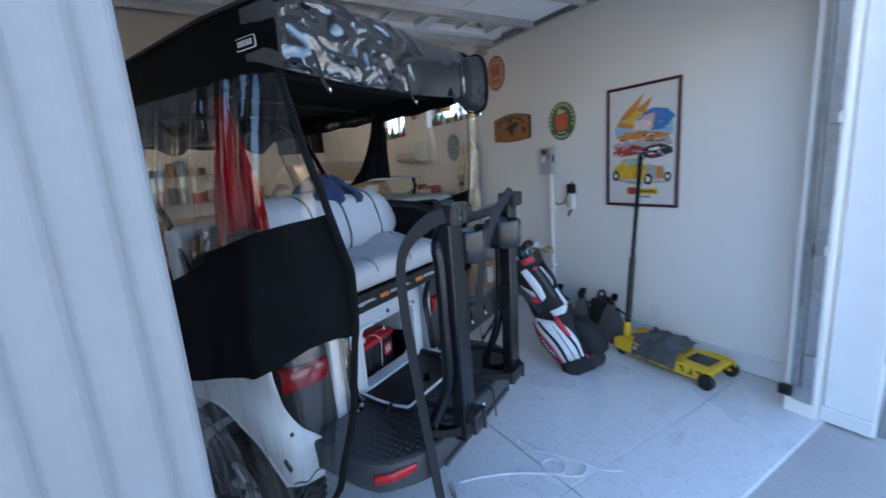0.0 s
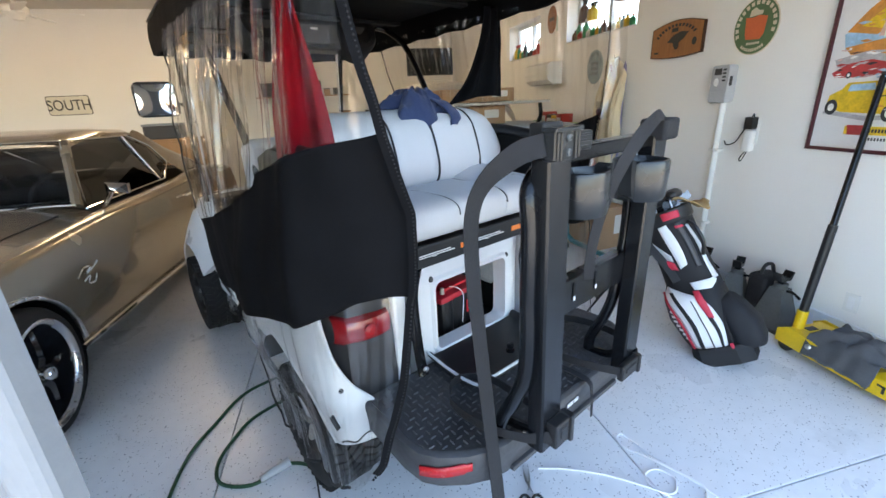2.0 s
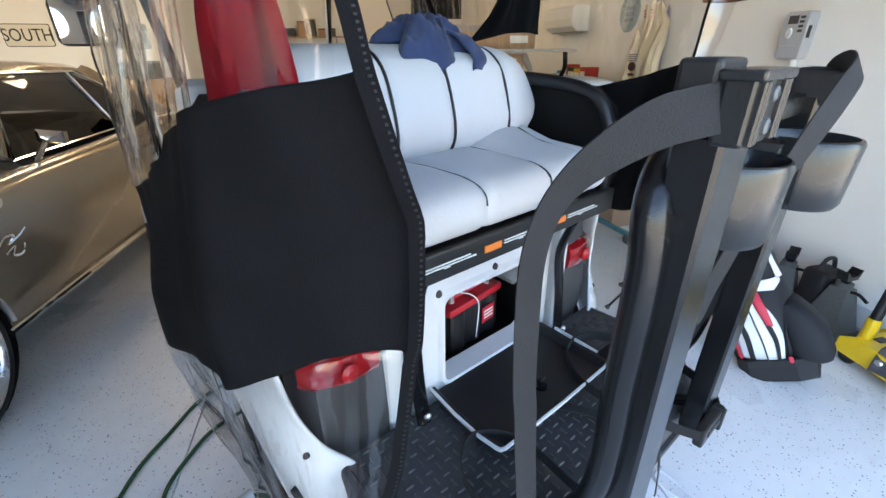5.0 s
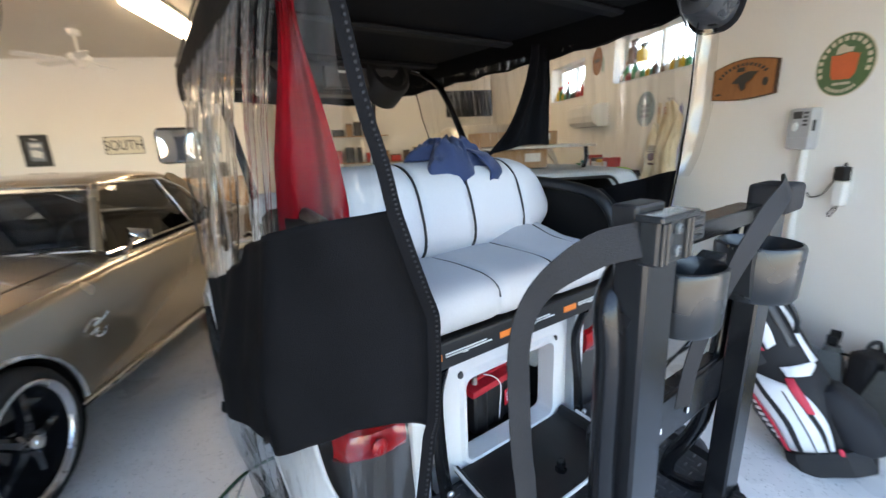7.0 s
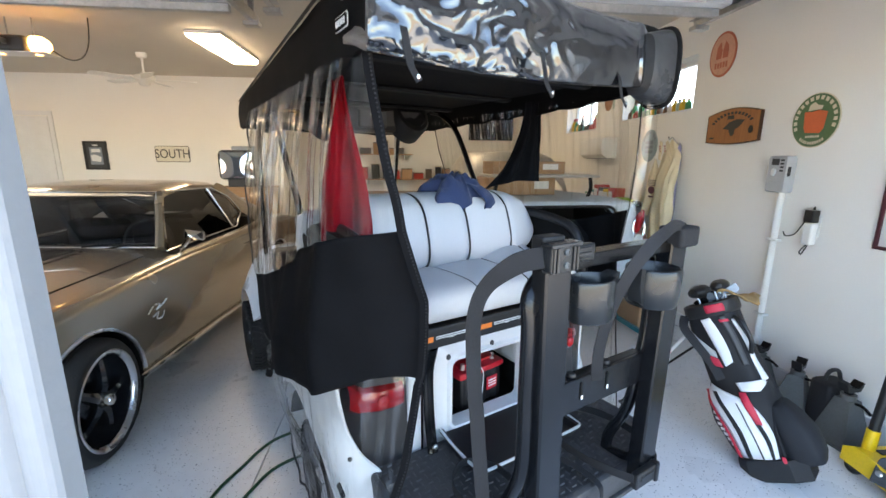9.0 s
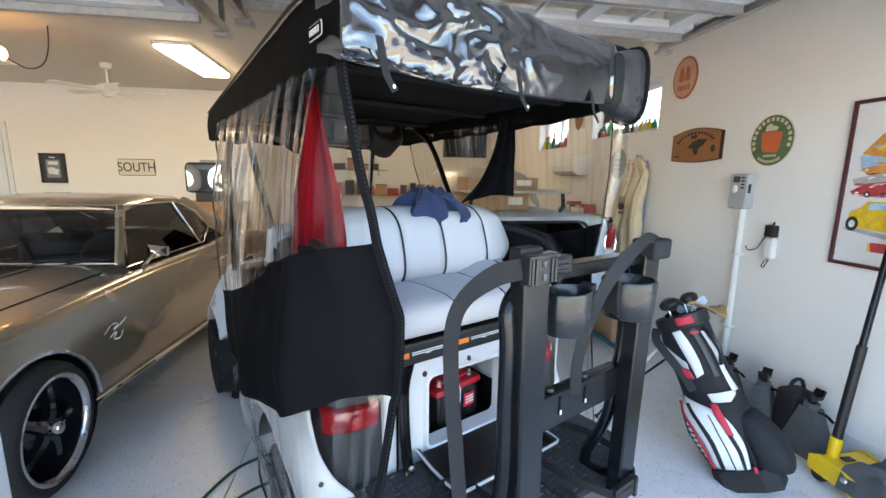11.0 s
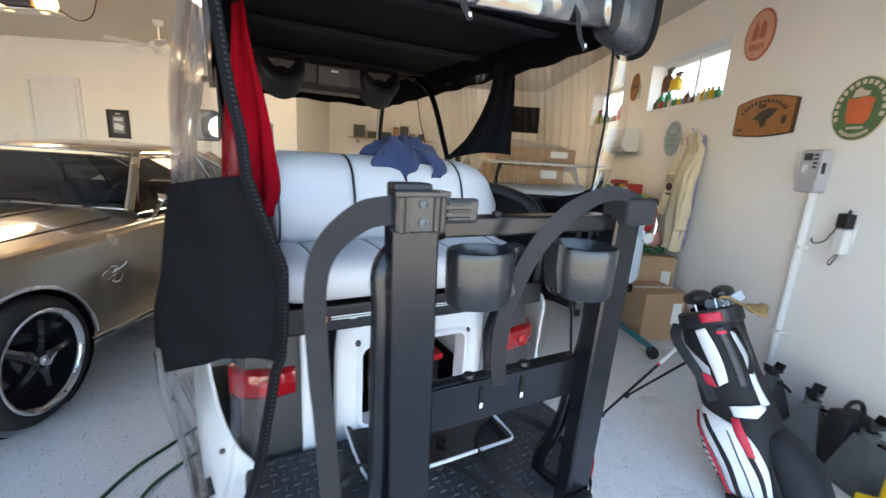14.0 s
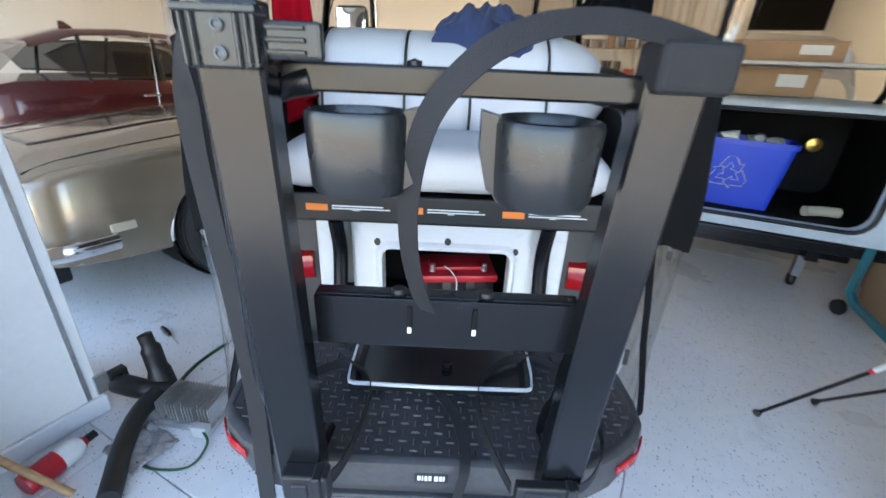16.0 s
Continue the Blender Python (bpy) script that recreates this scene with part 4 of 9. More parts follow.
# straps
pts = smooth_path([(-0.30, -0.10, 1.480), (-0.345, -0.09, 1.478), (-0.39, -0.045, 1.455), (-0.435, 0.012, 1.39), (-0.452, 0.036, 1.315), (-0.450, 0.040, 1.20), (-0.437, 0.036, 1.0), (-0.420, 0.018, 0.75), (-0.415, -0.012, 0.5), (-0.412, -0.035, 0.30)], 7)
n = len(pts)
side = [Vector((-0.1, 0.35, 1)).lerp(Vector((-0.95, 0.15, 0.05)), sm(0.10, 0.42, i / n)) for i in range(n)]
part("strap", ribbon(bmn(), pts, [0.052 - 0.006 * sm(0.22, 0.5, i / n) for i in range(n)], 0.0025, side), M_STRAP, cart, "hanging grey-black webbing strap", True)
pts = smooth_path([(0.40, -0.05, 1.482), (0.32, -0.07, 1.503), (0.22, -0.10, 1.517), (0.12, -0.125, 1.505), (0.04, -0.125, 1.462), (-0.022, -0.112, 1.39), (-0.05, -0.085, 1.28), (-0.048, -0.062, 1.16), (-0.015, -0.042, 1.02)], 7)
n = len(pts)
side = [Vector((0.0, 0.35, 1)).lerp(Vector((-0.9, 0.4, 0.0)), sm(0.25, 0.70, i / n)) for i in range(n)]
part("strap", ribbon(bmn(), pts, [0.042 - 0.007 * i / len(pts) for i in range(len(pts))], 0.0025, side), M_STRAP, cart, "arched grey-black webbing strap", True)
# bands and clamps at the foot of each post
BANDS = ([(-0.295, -0.108, 0.70), (-0.325, -0.03, 0.665), (-0.365, 0.09, 0.656), (-0.36, 0.23, 0.656), (-0.27, 0.30, 0.656), (-0.185, 0.22, 0.656), (-0.190, 0.04, 0.660), (-0.200, -0.06, 0.685), (-0.225, -0.112, 0.70)],
         [(0.155, -0.072, 0.665), (0.125, 0.02, 0.660), (0.105, 0.12, 0.656), (0.115, 0.25, 0.656), (0.21, 0.35, 0.656), (0.33, 0.33, 0.656), (0.395, 0.20, 0.656), (0.385, 0.05, 0.658), (0.33, -0.04, 0.662), (0.27, -0.076, 0.66)])
for pts, (x0, x1, y0, y1, z0, z1) in zip(BANDS, ((-0.292, -0.205, -0.124, -0.088, 0.662, 0.738), (0.165, 0.295, -0.080, -0.056, 0.618, 0.678))):
    part("foot_strap", ribbon(bmn(), smooth_path(stand(*pts), 6), 0.036, 0.003, (0, 0, 1)), M_STRAP, cart, "webbing band round the post", True)
    (x0, y0, z0), (x1, y1, z1) = stand((x0, y0, z0), (x1, y1, z1))
    bm = box(bmn(), x0, x1, y0, y1, z0, z1, 0.005)
    box(bm, x1 - 0.03, x1 - 0.012, y0 - 0.007, y1, z0 - 0.006, z1 + 0.004, 0.003, 1)
    box(bm, x0 + 0.02, x1 - 0.04, y0 - 0.004, y1, z0 + 0.03, z1 - 0.018, 0.003, 1)
    part("clamp", bm, M_BLACKPLA, cart, "black plastic clamp")
pts = smooth_path(stand((-0.01, 0.24, 0.640), (0.005, 0.20, 0.650), (0.045, 0.12, 0.652), (0.062, 0.05, 0.648), (0.064, -0.01, 0.640), (0.055, -0.03, 0.60), (0.035, -0.045, 0.53)), 6)
part("strap_tail", ribbon(bmn(), pts, [0.034 - 0.012 * i / len(pts) for i in range(len(pts))], 0.0025, (1, 0.25, 0)), M_STRAP, cart, "loose webbing tail", True)
# canopy
HEM = [(0.2, 1.985), (0.33, 1.980), (0.5, 1.956), (0.8, 1.940), (1.35, 1.926), (2.17, 1.908), (2.5, 1.905)]
TOPZ = [(0.2, 2.205), (0.7, 2.215), (1.25, 2.18), (2.35, 2.10), (2.6, 2.08)]


def canopy_ring(d, t):
    """Outline of the cloth cover: d outward from the roof edge, t from hem to top."""
    cs = [Vector((-0.615 - d, 0.33 - d, 0)), Vector((-0.63 - d, 2.36 + d, 0)), Vector((0.645 + d, 2.42 + d, 0)), Vector((0.635 + d, 0.28 - d, 0))]
    pp = []
    for a, b, n in ((0, 1, 30), (1, 2, 14), (2, 3, 30), (3, 0, 16)):
        for k in range(n):
            q = cs[a].lerp(cs[b], k / n)
            z0, z1 = lerp(HEM, q.y), lerp(TOPZ, q.y)
            wob = 0.006 * math.sin(k * 1.9 + a) * (1 - t) if t < 0.2 else 0
            pp.append(Vector((q.x + 0.004 * noise.noise(Vector((q.y * 5, t * 3, a))), q.y, z0 + (z1 - z0) * t + wob)))
    return pp


bm = bmn()
lo = [canopy_ring(d, t) for d, t in ((-0.006, 0.03), (0.0, 0.0), (0.010, 0.02), (0.012, 0.25), (0.014, 0.5), (0.010, 0.78), (0.002, 0.92), (-0.02, 0.99), (-0.06, 1.03), (-0.2, 1.10), (-0.42, 1.15))]
rings(bm, lo, cap=False)
bm.verts.ensure_lookup_table()
bm.faces.new(bm.verts[-len(lo[-1]):])
canopy = part("canopy", bm, M_CANOPY, cart, "black cloth canopy cover over the roof", True)
bm = box(bmn(), -0.57, 0.545, 0.36, 2.34, 2.02, 2.06, 0.02)
liner = part("roof_liner", bm, M_CANOPY, cart, "black roof underside with ribs")
for k in range(4):
    part("rib", box(bmn(), -0.55, 0.53, 0.50 + 0.5 * k, 0.56 + 0.5 * k, 2.0, 2.0185, 0.008, 1), M_INNER, liner)
# seam cord and badge on the canopy side
part("seam", tube(bmn(), [(-0.640, 0.36 + 1.95 * k / 12, lerp(HEM, 0.36 + 1.95 * k / 12) + 0.90 * (lerp(TOPZ, 0.36 + 1.95 * k / 12) - lerp(HEM, 0.36 + 1.95 * k / 12))) for k in range(13)], 0.006, 6), M_PIPING, canopy)
bm = bmn()
plate(bm, [Vector((-0.640, 0.453 + p.x, p.z)) for p in rrect(-0.055, 0.055, 2.047, 2.085, 0.008)], (-0.0015, 0, 0))
bad = part("badge", bm, M_LABELW, canopy, "small pale outline badge")
bm = bmn()
plate(bm, [Vector((-0.642, 0.453 + p.x, p.z)) for p in rrect(-0.052, 0.052, 2.050, 2.082, 0.007)], (-0.0015, 0, 0))
part("badge_field", bm, M_CANOPY, bad)
for k in range(6):
    part("badge_mark", box(bmn(), -0.6455, -0.644, 0.413 + 0.014 * k, 0.421 + 0.014 * k, 2.058, 2.074), M_LABELW, bad)
# rear curtain folded up over the roof edge
bm = bmn()
lo = []
RSEC = [(0.16, 2.238), (0.08, 2.234), (0.03, 2.212), (0.004, 2.165), (-0.010, 2.10), (-0.014, 2.04), (-0.006, 1.99), (0.0, 1.976), (0.016, 1.976), (0.06, 1.995), (0.11, 2.01), (0.16, 2.02)]
RSEC = [v for v in smooth_path([(0, a, b) for a, b in RSEC], 7)]
NR = len(RSEC)
for i in range(261):
    x = -0.628 + 1.158 * i / 260
    yb = 0.318 - 0.055 * (x + 0.6)
    pts = []
    for k, c in enumerate(RSEC):
        t = RSEC[min(k + 1, NR - 1)] - RSEC[max(k - 1, 0)]
        nrm = Vector((0, -t.z, t.y)).normalized() * -1
        q = Vector((x * 5.0 + k * 0.045, k * 0.085 - x * 2.2, 0))
        q += 0.45 * Vector((noise.noise(q * 0.9), noise.noise(q * 0.9 + Vector((7, 1, 0))), 0))
        film = (1 - sm(-0.15, 0.22, x + 0.4 * (k / NR - 0.3))) + 0.14
        face = sm(4, 14, k) * (1 - sm(44, 54, k))
        r1 = math.exp(-(noise.noise(q * 1.1 + Vector((3, 0, 0))) / 0.16) ** 2)
        r2 = math.exp(-(noise.noise(q * 2.3 + Vector((0, 5, 0))) / 0.20) ** 2)
        off = (0.0105 * r1 + 0.004 * r2 + 0.008 * noise.noise(q * 0.6)) * film * face
        off += 0.006 * math.exp(-((x - 0.50 - 0.02 * math.sin(k * 0.15)) / 0.012) ** 2) * face
        pts.append(Vector((x, yb + c.y, c.z - 0.018 * (x + 0.6) * sm(30, 14, k) - 0.022 * math.sin(math.pi * (x + 0.63) / 1.16) * sm(30, 44, k))) + nrm * off)
    lo.append(pts)
roll = part("rolled_curtain", rings(bm, lo), M_ROLL, cart, "rear vinyl curtain folded up over the roof edge", True)
# rounded end flap with its cord
M_FLAP = mat("dull_black_vinyl", (0.030, 0.031, 0.034), rough=0.30, var=0.3, scale=9, fine=30, bump=0.25)
def flap_loop(x, k):
    return [Vector((x, 0.265 + 0.080 * k * math.copysign(abs(math.cos(a)) ** 0.6, math.cos(a)), 2.05 + 0.135 * k * math.copysign(abs(math.sin(a)) ** 0.7, math.sin(a)))) for a in [2 * math.pi * j / 32 for j in range(33)]]


flap = part("end_flap", rings(bmn(), [flap_loop(x, k)[:-1] for x, k in ((0.50, 0.78), (0.53, 0.85), (0.575, 0.93), (0.62, 0.99), (0.637, 0.97), (0.645, 0.8), (0.647, 0.3))]), M_FLAP, roll, "rounded end of the folded curtain", True)
part("cord", tube(bmn(), flap_loop(0.633, 1.0), 0.012, 8), M_MATTE, flap)

# side curtains
TOPB = [(0.22, 1.525), (0.5, 1.455), (0.76, 1.39), (0.78, 1.345), (1.0, 1.27), (1.3, 1.17), (1.7, 1.06)]
BOTB = [(0.22, 1.035), (0.32, 1.03), (0.40, 0.985), (0.52, 0.945), (0.76, 0.905), (0.9, 0.87), (1.1, 0.81), (1.5, 0.73), (1.8, 0.70)]
FRONTE = [(0.30, 1.02), (0.45, 1.10), (0.60, 1.22), (0.75, 1.52), (0.95, 1.62), (1.1, 1.66), (1.5, 1.78), (1.98, 1.88)]
REARE = [(0.30, 0.42), (0.50, 0.30), (0.8, 0.265), (1.06, 0.262), (1.5, 0.258), (1.99, 0.36)]
REARR = [(0.30, 0.42), (0.50, 0.33), (0.8, 0.32), (1.06, 0.32), (1.5, 0.32), (1.7, 0.31), (1.99, 0.29)]
XREAR = [(0.30, 0.66), (0.50, 0.645), (0.75, 0.57), (1.06, 0.515), (1.3, 0.50), (1.51, 0.57), (1.75, 0.585), (1.99, 0.575)]
XMID = [(0.30, 0.725), (0.5, 0.735), (0.75, 0.745), (0.91, 0.755), (1.1, 0.755), (1.39, 0.735), (1.7, 0.705), (1.99, 0.645)]


def curtain_x(y, z, amp):
    k = sm(0.25, 0.50, y)
    x = lerp(XREAR, z) * (1 - k) + lerp(XMID, z) * k
    x += 0.070 * math.exp(-((y - 0.82) / 0.26) ** 2) * sm(1.45, 0.92, z) * sm(0.40, 0.85, z) - 0.012 * sm(1.1, 1.6, y) * sm(1.4, 1.0, z)
    fold = math.sin(y * 46 + 1.5 * math.sin(z * 2.5)) * 0.5 + 0.5 * math.sin(y * 83 + z * 2)
    if amp:
        # a few sharp pleats between calm stretches
        fold += 1.5 * max(0.0, math.sin(y * 19 + 0.7 * math.sin(z * 3))) ** 6 + 0.9 * math.sin(y * 128 + 2.0 * math.sin(z * 4.1)) * sm(1.25, 1.9, z)
        amp *= 0.35 + 0.65 * abs(math.sin(y * 5.3 + 0.8 * z))
    if amp:
        x += 0.016 * math.exp(-((y - 0.325 - 0.012 * math.sin(z * 6)) / 0.022) ** 2)
    else:
        x += 0.009 * math.sin(y * 17 + 0.8 * math.sin(z * 4)) + 0.004 * math.sin(y * 41 + 1.3 * math.sin(z * 3)) + 0.010 * math.exp(-((y - 0.36 - 0.02 * math.sin(z * 5)) / 0.035) ** 2)
    return x + amp * fold * (0.3 + 0.7 * sm(0.3, 0.5, y)) + 0.012 * noise.noise(Vector((y * 4, z * 3, 2.0)))


def curtain(s, rear, amp):
    """Clear upper window, black band and clear lower skirt of one side curtain."""
    def piece(name, material, label, zlo, zhi, n, a, solid):
        def f(u, v):
            z0 = (zlo(0.5) + zhi(0.5)) / 2
            y = 0.0
            z = z0
            for _ in range(6):
                y = lerp(rear, z) + (lerp(FRONTE, z) - lerp(rear, z)) * u
                z = zlo(y) + (zhi(y) - zlo(y)) * v
            return Vector((s * curtain_x(y, z, a), y, z))
        return part(name, sheet(bmn(), f, n, 36), material, cart, label, True, solid)
    wave = lambda y: 0.015 * math.sin(y * 9) + 0.008 * math.sin(y * 23)
    piece("side_curtain_window", M_CLEAR, "wrinkled clear vinyl window", lambda y: lerp(TOPB, y), lambda y: 1.975, 240, amp, 0)
    piece("side_curtain_band", M_MATTE, "plain black cloth band", lambda y: lerp(BOTB, y) + wave(y) * 0.5, lambda y: lerp(TOPB, y), 80, 0.0, 0.003)
    piece("side_curtain_skirt", M_CLEAR, "wrinkled clear vinyl skirt", lambda y: 0.40 - 0.10 * sm(0.35, 0.6, y) + 0.02 * math.sin(y * 11), lambda y: lerp(BOTB, y) + wave(y) * 0.5, 90, amp * 1.4, 0)
    # skirt hem
    pts = []
    for k in range(40):
        z = 0.33
        y = 0.42 + (1.02 - 0.42) * k / 39
        z = 0.40 - 0.10 * sm(0.35, 0.6, y) + 0.02 * math.sin(y * 11)
        pts.append((s * curtain_x(y, z, amp * 1.4), y, z))
    for k in range(14):
        z = 0.31 + (0.84 - 0.31) * k / 13
        pts.append((s * curtain_x(lerp(FRONTE, z), z, amp * 1.4), lerp(FRONTE, z), z))
    part("hem", tube(bmn(), pts, 0.005, 6), M_PIPING, cart, "thin black hem")
    # zip along the rear edge
    pts = [(s * (curtain_x(lerp(rear, z), z, 0) - 0.004), lerp(rear, z) - 0.008, z) for z in [1.98 - k * 0.04 for k in range(39)]]
    zp = part("zip_tape", ribbon(bmn(), smooth_path(pts, 2), 0.028, 0.003, (-s * 0.85, -0.5, 0)), M_MATTE, cart, "black zip tape", True)
    if s < 0:
        bm = bmn()
        for k in range(150):
            z = 1.97 - k * 0.0103
            c = Vector((s * (curtain_x(lerp(rear, z), z, 0) - 0.009), lerp(rear, z) - 0.011, z))
            box(bm, c.x - 0.003, c.x + 0.003, c.y - 0.003, c.y + 0.003, z - 0.002, z + 0.002)
        tagged(part("zip_teeth", bm, M_STRAP, zp), kind="stuff")
    # front edge cord with ties
    pts = [(s * (curtain_x(lerp(FRONTE, z), z, amp) + 0.003), lerp(FRONTE, z), z) for z in [1.97 - k * 0.06 for k in range(15)]]
    part("edge_cord", tube(bmn(), pts, 0.004, 6), M_PIPING, cart)


curtain(-1, REARE, 0.0115)
curtain(1, REARR, 0.005)
# loose silvery edge strip outside the east zip
def edge_strip(u, v):
    z = 1.95 - 0.47 * v
    w = 0.028 + 0.016 * math.sin(v * 3.0)
    a = -0.5 + 2.6 * u
    return Vector((lerp(XREAR, z) + 0.010 + w * math.sin(a) * 0.9 + 0.004 * math.sin(v * 17), lerp(REARR, z) - 0.012 - w * (1 - math.cos(a)) * 0.9 + 0.006 * v, z))


part("edge_strip", sheet(bmn(), edge_strip, 14, 40), M_CLEAR, cart, "curled clear vinyl edge", True)
# cord and knot that gather the west curtain
pts = [(-(curtain_x(1.50, z, 0.0085) + 0.004), 1.50 + 0.02 * math.sin(z * 6), z) for z in [1.97 - k * 0.05 for k in range(12)]]
part("tie_cord", tube(bmn(), pts, 0.0035, 6), M_PIPING, cart, "thin black tie cord")
part("tie_knot", box(bmn(), -0.665, -0.635, 1.49, 1.515, 1.84, 1.865, 0.008), M_PIPING, cart)
pts = smooth_path([(-0.815, 0.96, 0.875), (-0.82, 0.99, 0.83), (-0.82, 1.03, 0.79), (-0.83, 1.08, 0.775)], 5)
part("loose_tab", ribbon(bmn(), pts, 0.03, 0.004, (0, 1, 0.5)), M_MATTE, cart, "loose black cloth tab")

# roof struts
for s in (-1, 1):
    part("front_strut", tube(bmn(), smooth_path([(s * 0.54, 2.34, 0.98), (s * 0.55, 2.28, 1.4), (s * 0.55, 2.20, 1.8), (s * 0.55, 2.14, 2.02)], 5), 0.016, 10), M_BLACKMET, cart, "black steel roof strut", True)
    part("middle_strut", tube(bmn(), smooth_path([(s * 0.56, 1.18, 1.15), (s * 0.575, 1.30, 1.5), (s * 0.59, 1.52, 1.86), (s * 0.57, 1.66, 1.99), (s * 0.5, 1.70, 2.02)], 6), 0.016, 10), M_BLACKMET, cart, "bent black steel roof strut", True)
    part("front_rail", tube(bmn(), [(s * 0.52, 2.27, 1.0), (s * 0.52, 2.17, 1.96)], 0.008, 8), M_STEEL, cart, "bright windscreen rail")
# roof console with loudspeaker pods
console = part("roof_console", box(bmn(), -0.40, 0.36, 1.57, 1.76, 1.872, 2.018, 0.03), M_BLACKPLA, cart, "black roof console")
for px in (-0.29, 0.25):
    m = Matrix.Translation((px, 1.585, 1.95)) @ pose(0, 0, 0, 62, 0, 0) @ Matrix.Scale(1.12, 4)
    pod = part("speaker_pod", lathe(bmn(), [(0.105, -0.06), (0.105, 0.03), (0.095, 0.045), (0.078, 0.048), (0.074, 0.03), (0.03, 0.012), (0, 0.016)], 30, m), M_BLACKPLA, console, "round black loudspeaker pod", True)
part("radio", box(bmn(), -0.11, 0.07, 1.545, 1.58, 1.89, 1.985, 0.008), M_GREYPAN, console, "dark grey radio panel")
part("radio_mark", box(bmn(), -0.04, 0.0, 1.542, 1.5445, 1.955, 1.965), M_LABELW, console)
# front roof edge trim
part("roof_rail", box(bmn(), -0.60, 0.60, 2.12, 2.18, 1.955, 2.018, 0.012), M_BLACKPLA, cart, "black front roof rail")
# snap straps under the rear roof edge
for px, py in ((-0.555, 0.238), (-0.065, 0.232), (0.36, 0.26)):
    pts = smooth_path([(px, py, 2.02), (px + 0.004, py - 0.01, 1.98), (px + 0.012, py - 0.018, 1.93), (px + 0.03, py - 0.03, 1.895)], 5)
    st = part("snap_strap", ribbon(bmn(), pts, 0.026, 0.003, (1, 0.3, 0)), M_STRAP, cart, "short hanging snap strap", True)
    part("snap", lathe(bmn(), [(0.006, 0), (0.005, 0.003), (0, 0.004)], 10, Matrix.Translation((px + 0.026, py - 0.031, 1.905)) @ pose(0, 0, 0, 90, 0, 0)), M_CHROME, st)

# side mirror
m = Matrix.Translation((-0.70, 2.26, 1.68))
bm = bmn()
rings(bm, [[Vector((p.x * k, y, p.z * k)) for p in rrect(-0.115, 0.115, -0.10, 0.10, 0.035)] for y, k in ((-0.018, 0.97), (-0.02, 1.0), (0.01, 1.0), (0.05, 0.85), (0.062, 0.5))])
bmesh.ops.transform(bm, matrix=m @ pose(0, 0, 0, 0, 0, -12), verts=bm.verts)
mirror = part("side_mirror", bm, M_BLACKPLA, cart, "large square side mirror", True)
bm = bmn()
sheet(bm, lambda u, v: Vector((-0.103 + 0.206 * u, -0.0215 - 0.012 * (1 - (2 * u - 1) ** 2) * (1 - (2 * v - 1) ** 2), -0.088 + 0.176 * v)), 12, 12)
bmesh.ops.transform(bm, matrix=m @ pose(0, 0, 0, 0, 0, -12), verts=bm.verts)
part("mirror_glass", bm, M_CHROME, mirror, "convex mirror glass", True)
part("mirror_arm", tube(bmn(), [(-0.56, 2.22, 1.66), (-0.63, 2.26, 1.67), (-0.69, 2.31, 1.68)], 0.012, 8), M_BLACKMET, mirror)


# ==== cloths on the cart ====
def cloth(name, label, category, f, nu, nv, material, thick=0.003):
    ob = part(name, sheet(bmn(), f, nu, nv), material, None, "", True, thick)
    ob.matrix_world = cart.matrix_world
    return tagged(ob, label, category)


def red_towel(u, v):
    a = (u - 0.5) * 2
    w = 0.022 + 0.068 * sm(0.0, 0.6, v) + 0.012 * sm(0.5, 0.85, v) - 0.03 * sm(0.85, 1.0, v)
    z = 1.985 - 0.70 * v + 0.05 * a * v * v + 0.012 * math.sin(a * 3)
    fold = 0.022 * math.sin(a * 5 + 1.2 * v) * (0.35 + v) + 0.004 * math.sin(a * 13 + v * 5) + 0.010 * noise.noise(Vector((u * 3, v * 4, 1)))
    return Vector((-0.535 + 0.02 * v + 0.98 * a * w + fold * 0.5, 0.80 + 0.02 * v - a * w * 0.30 + fold, z))


def black_towel(u, v):
    """Narrow at the rail, swept out to a long tail low on one side."""
    x = (0.672 - 0.115 * u) * (1 - v) + (0.700 - 0.340 * u) * v + 0.085 * u * math.sin(v * math.pi) * (1 - 0.4 * v)
    z = 1.995 - (0.385 + 0.060 * u - 0.03 * math.sin(math.pi * u)) * v
    fold = math.sin(u * 15 + v * 1.5) * (0.010 + 0.012 * v) + 0.010 * noise.noise(Vector((u * 5, v * 4, 7)))
    return Vector((x + 0.4 * fold, 0.93 + 0.10 * u * v + fold, z))


def back_top(y):
    """Height of the backrest's upper face."""
    t = min(1, abs(y - 0.97) / 0.155)
    return 1.40 + 0.178 * (1 - t ** 2.3) ** 0.45


def navy_shirt(u, v):
    a = (u - 0.5) * 2
    b = (v - 0.5) * 2
    rim = 1 + 0.22 * math.sin(3 * math.atan2(b, a) + 0.6) + 0.12 * math.sin(7 * math.atan2(b, a))
    x = 0.118 + 0.160 * a * rim + 0.02 * b
    y = 0.965 + 0.125 * b * rim
    d = max(abs(a), abs(b))
    heap = 0.075 * (1 - d ** 2) * (0.55 + 0.9 * abs(noise.noise(Vector((a * 1.6, b * 1.6, 4)))))
    ridge = 0.034 * (1 - 2 * abs(noise.noise(Vector((a * 2.4 + 0.5 * b, b * 1.6 - 0.6 * a, 9))))) + 0.014 * (1 - 2 * abs(noise.noise(Vector((a * 5, b * 5, 2)))))
    return Vector((x + 0.012 * noise.noise(Vector((b * 3, a * 3, 3))), y, back_top(y) + 0.006 - 0.014 * d ** 3 + heap + max(0, ridge) * (1 - d ** 4)))


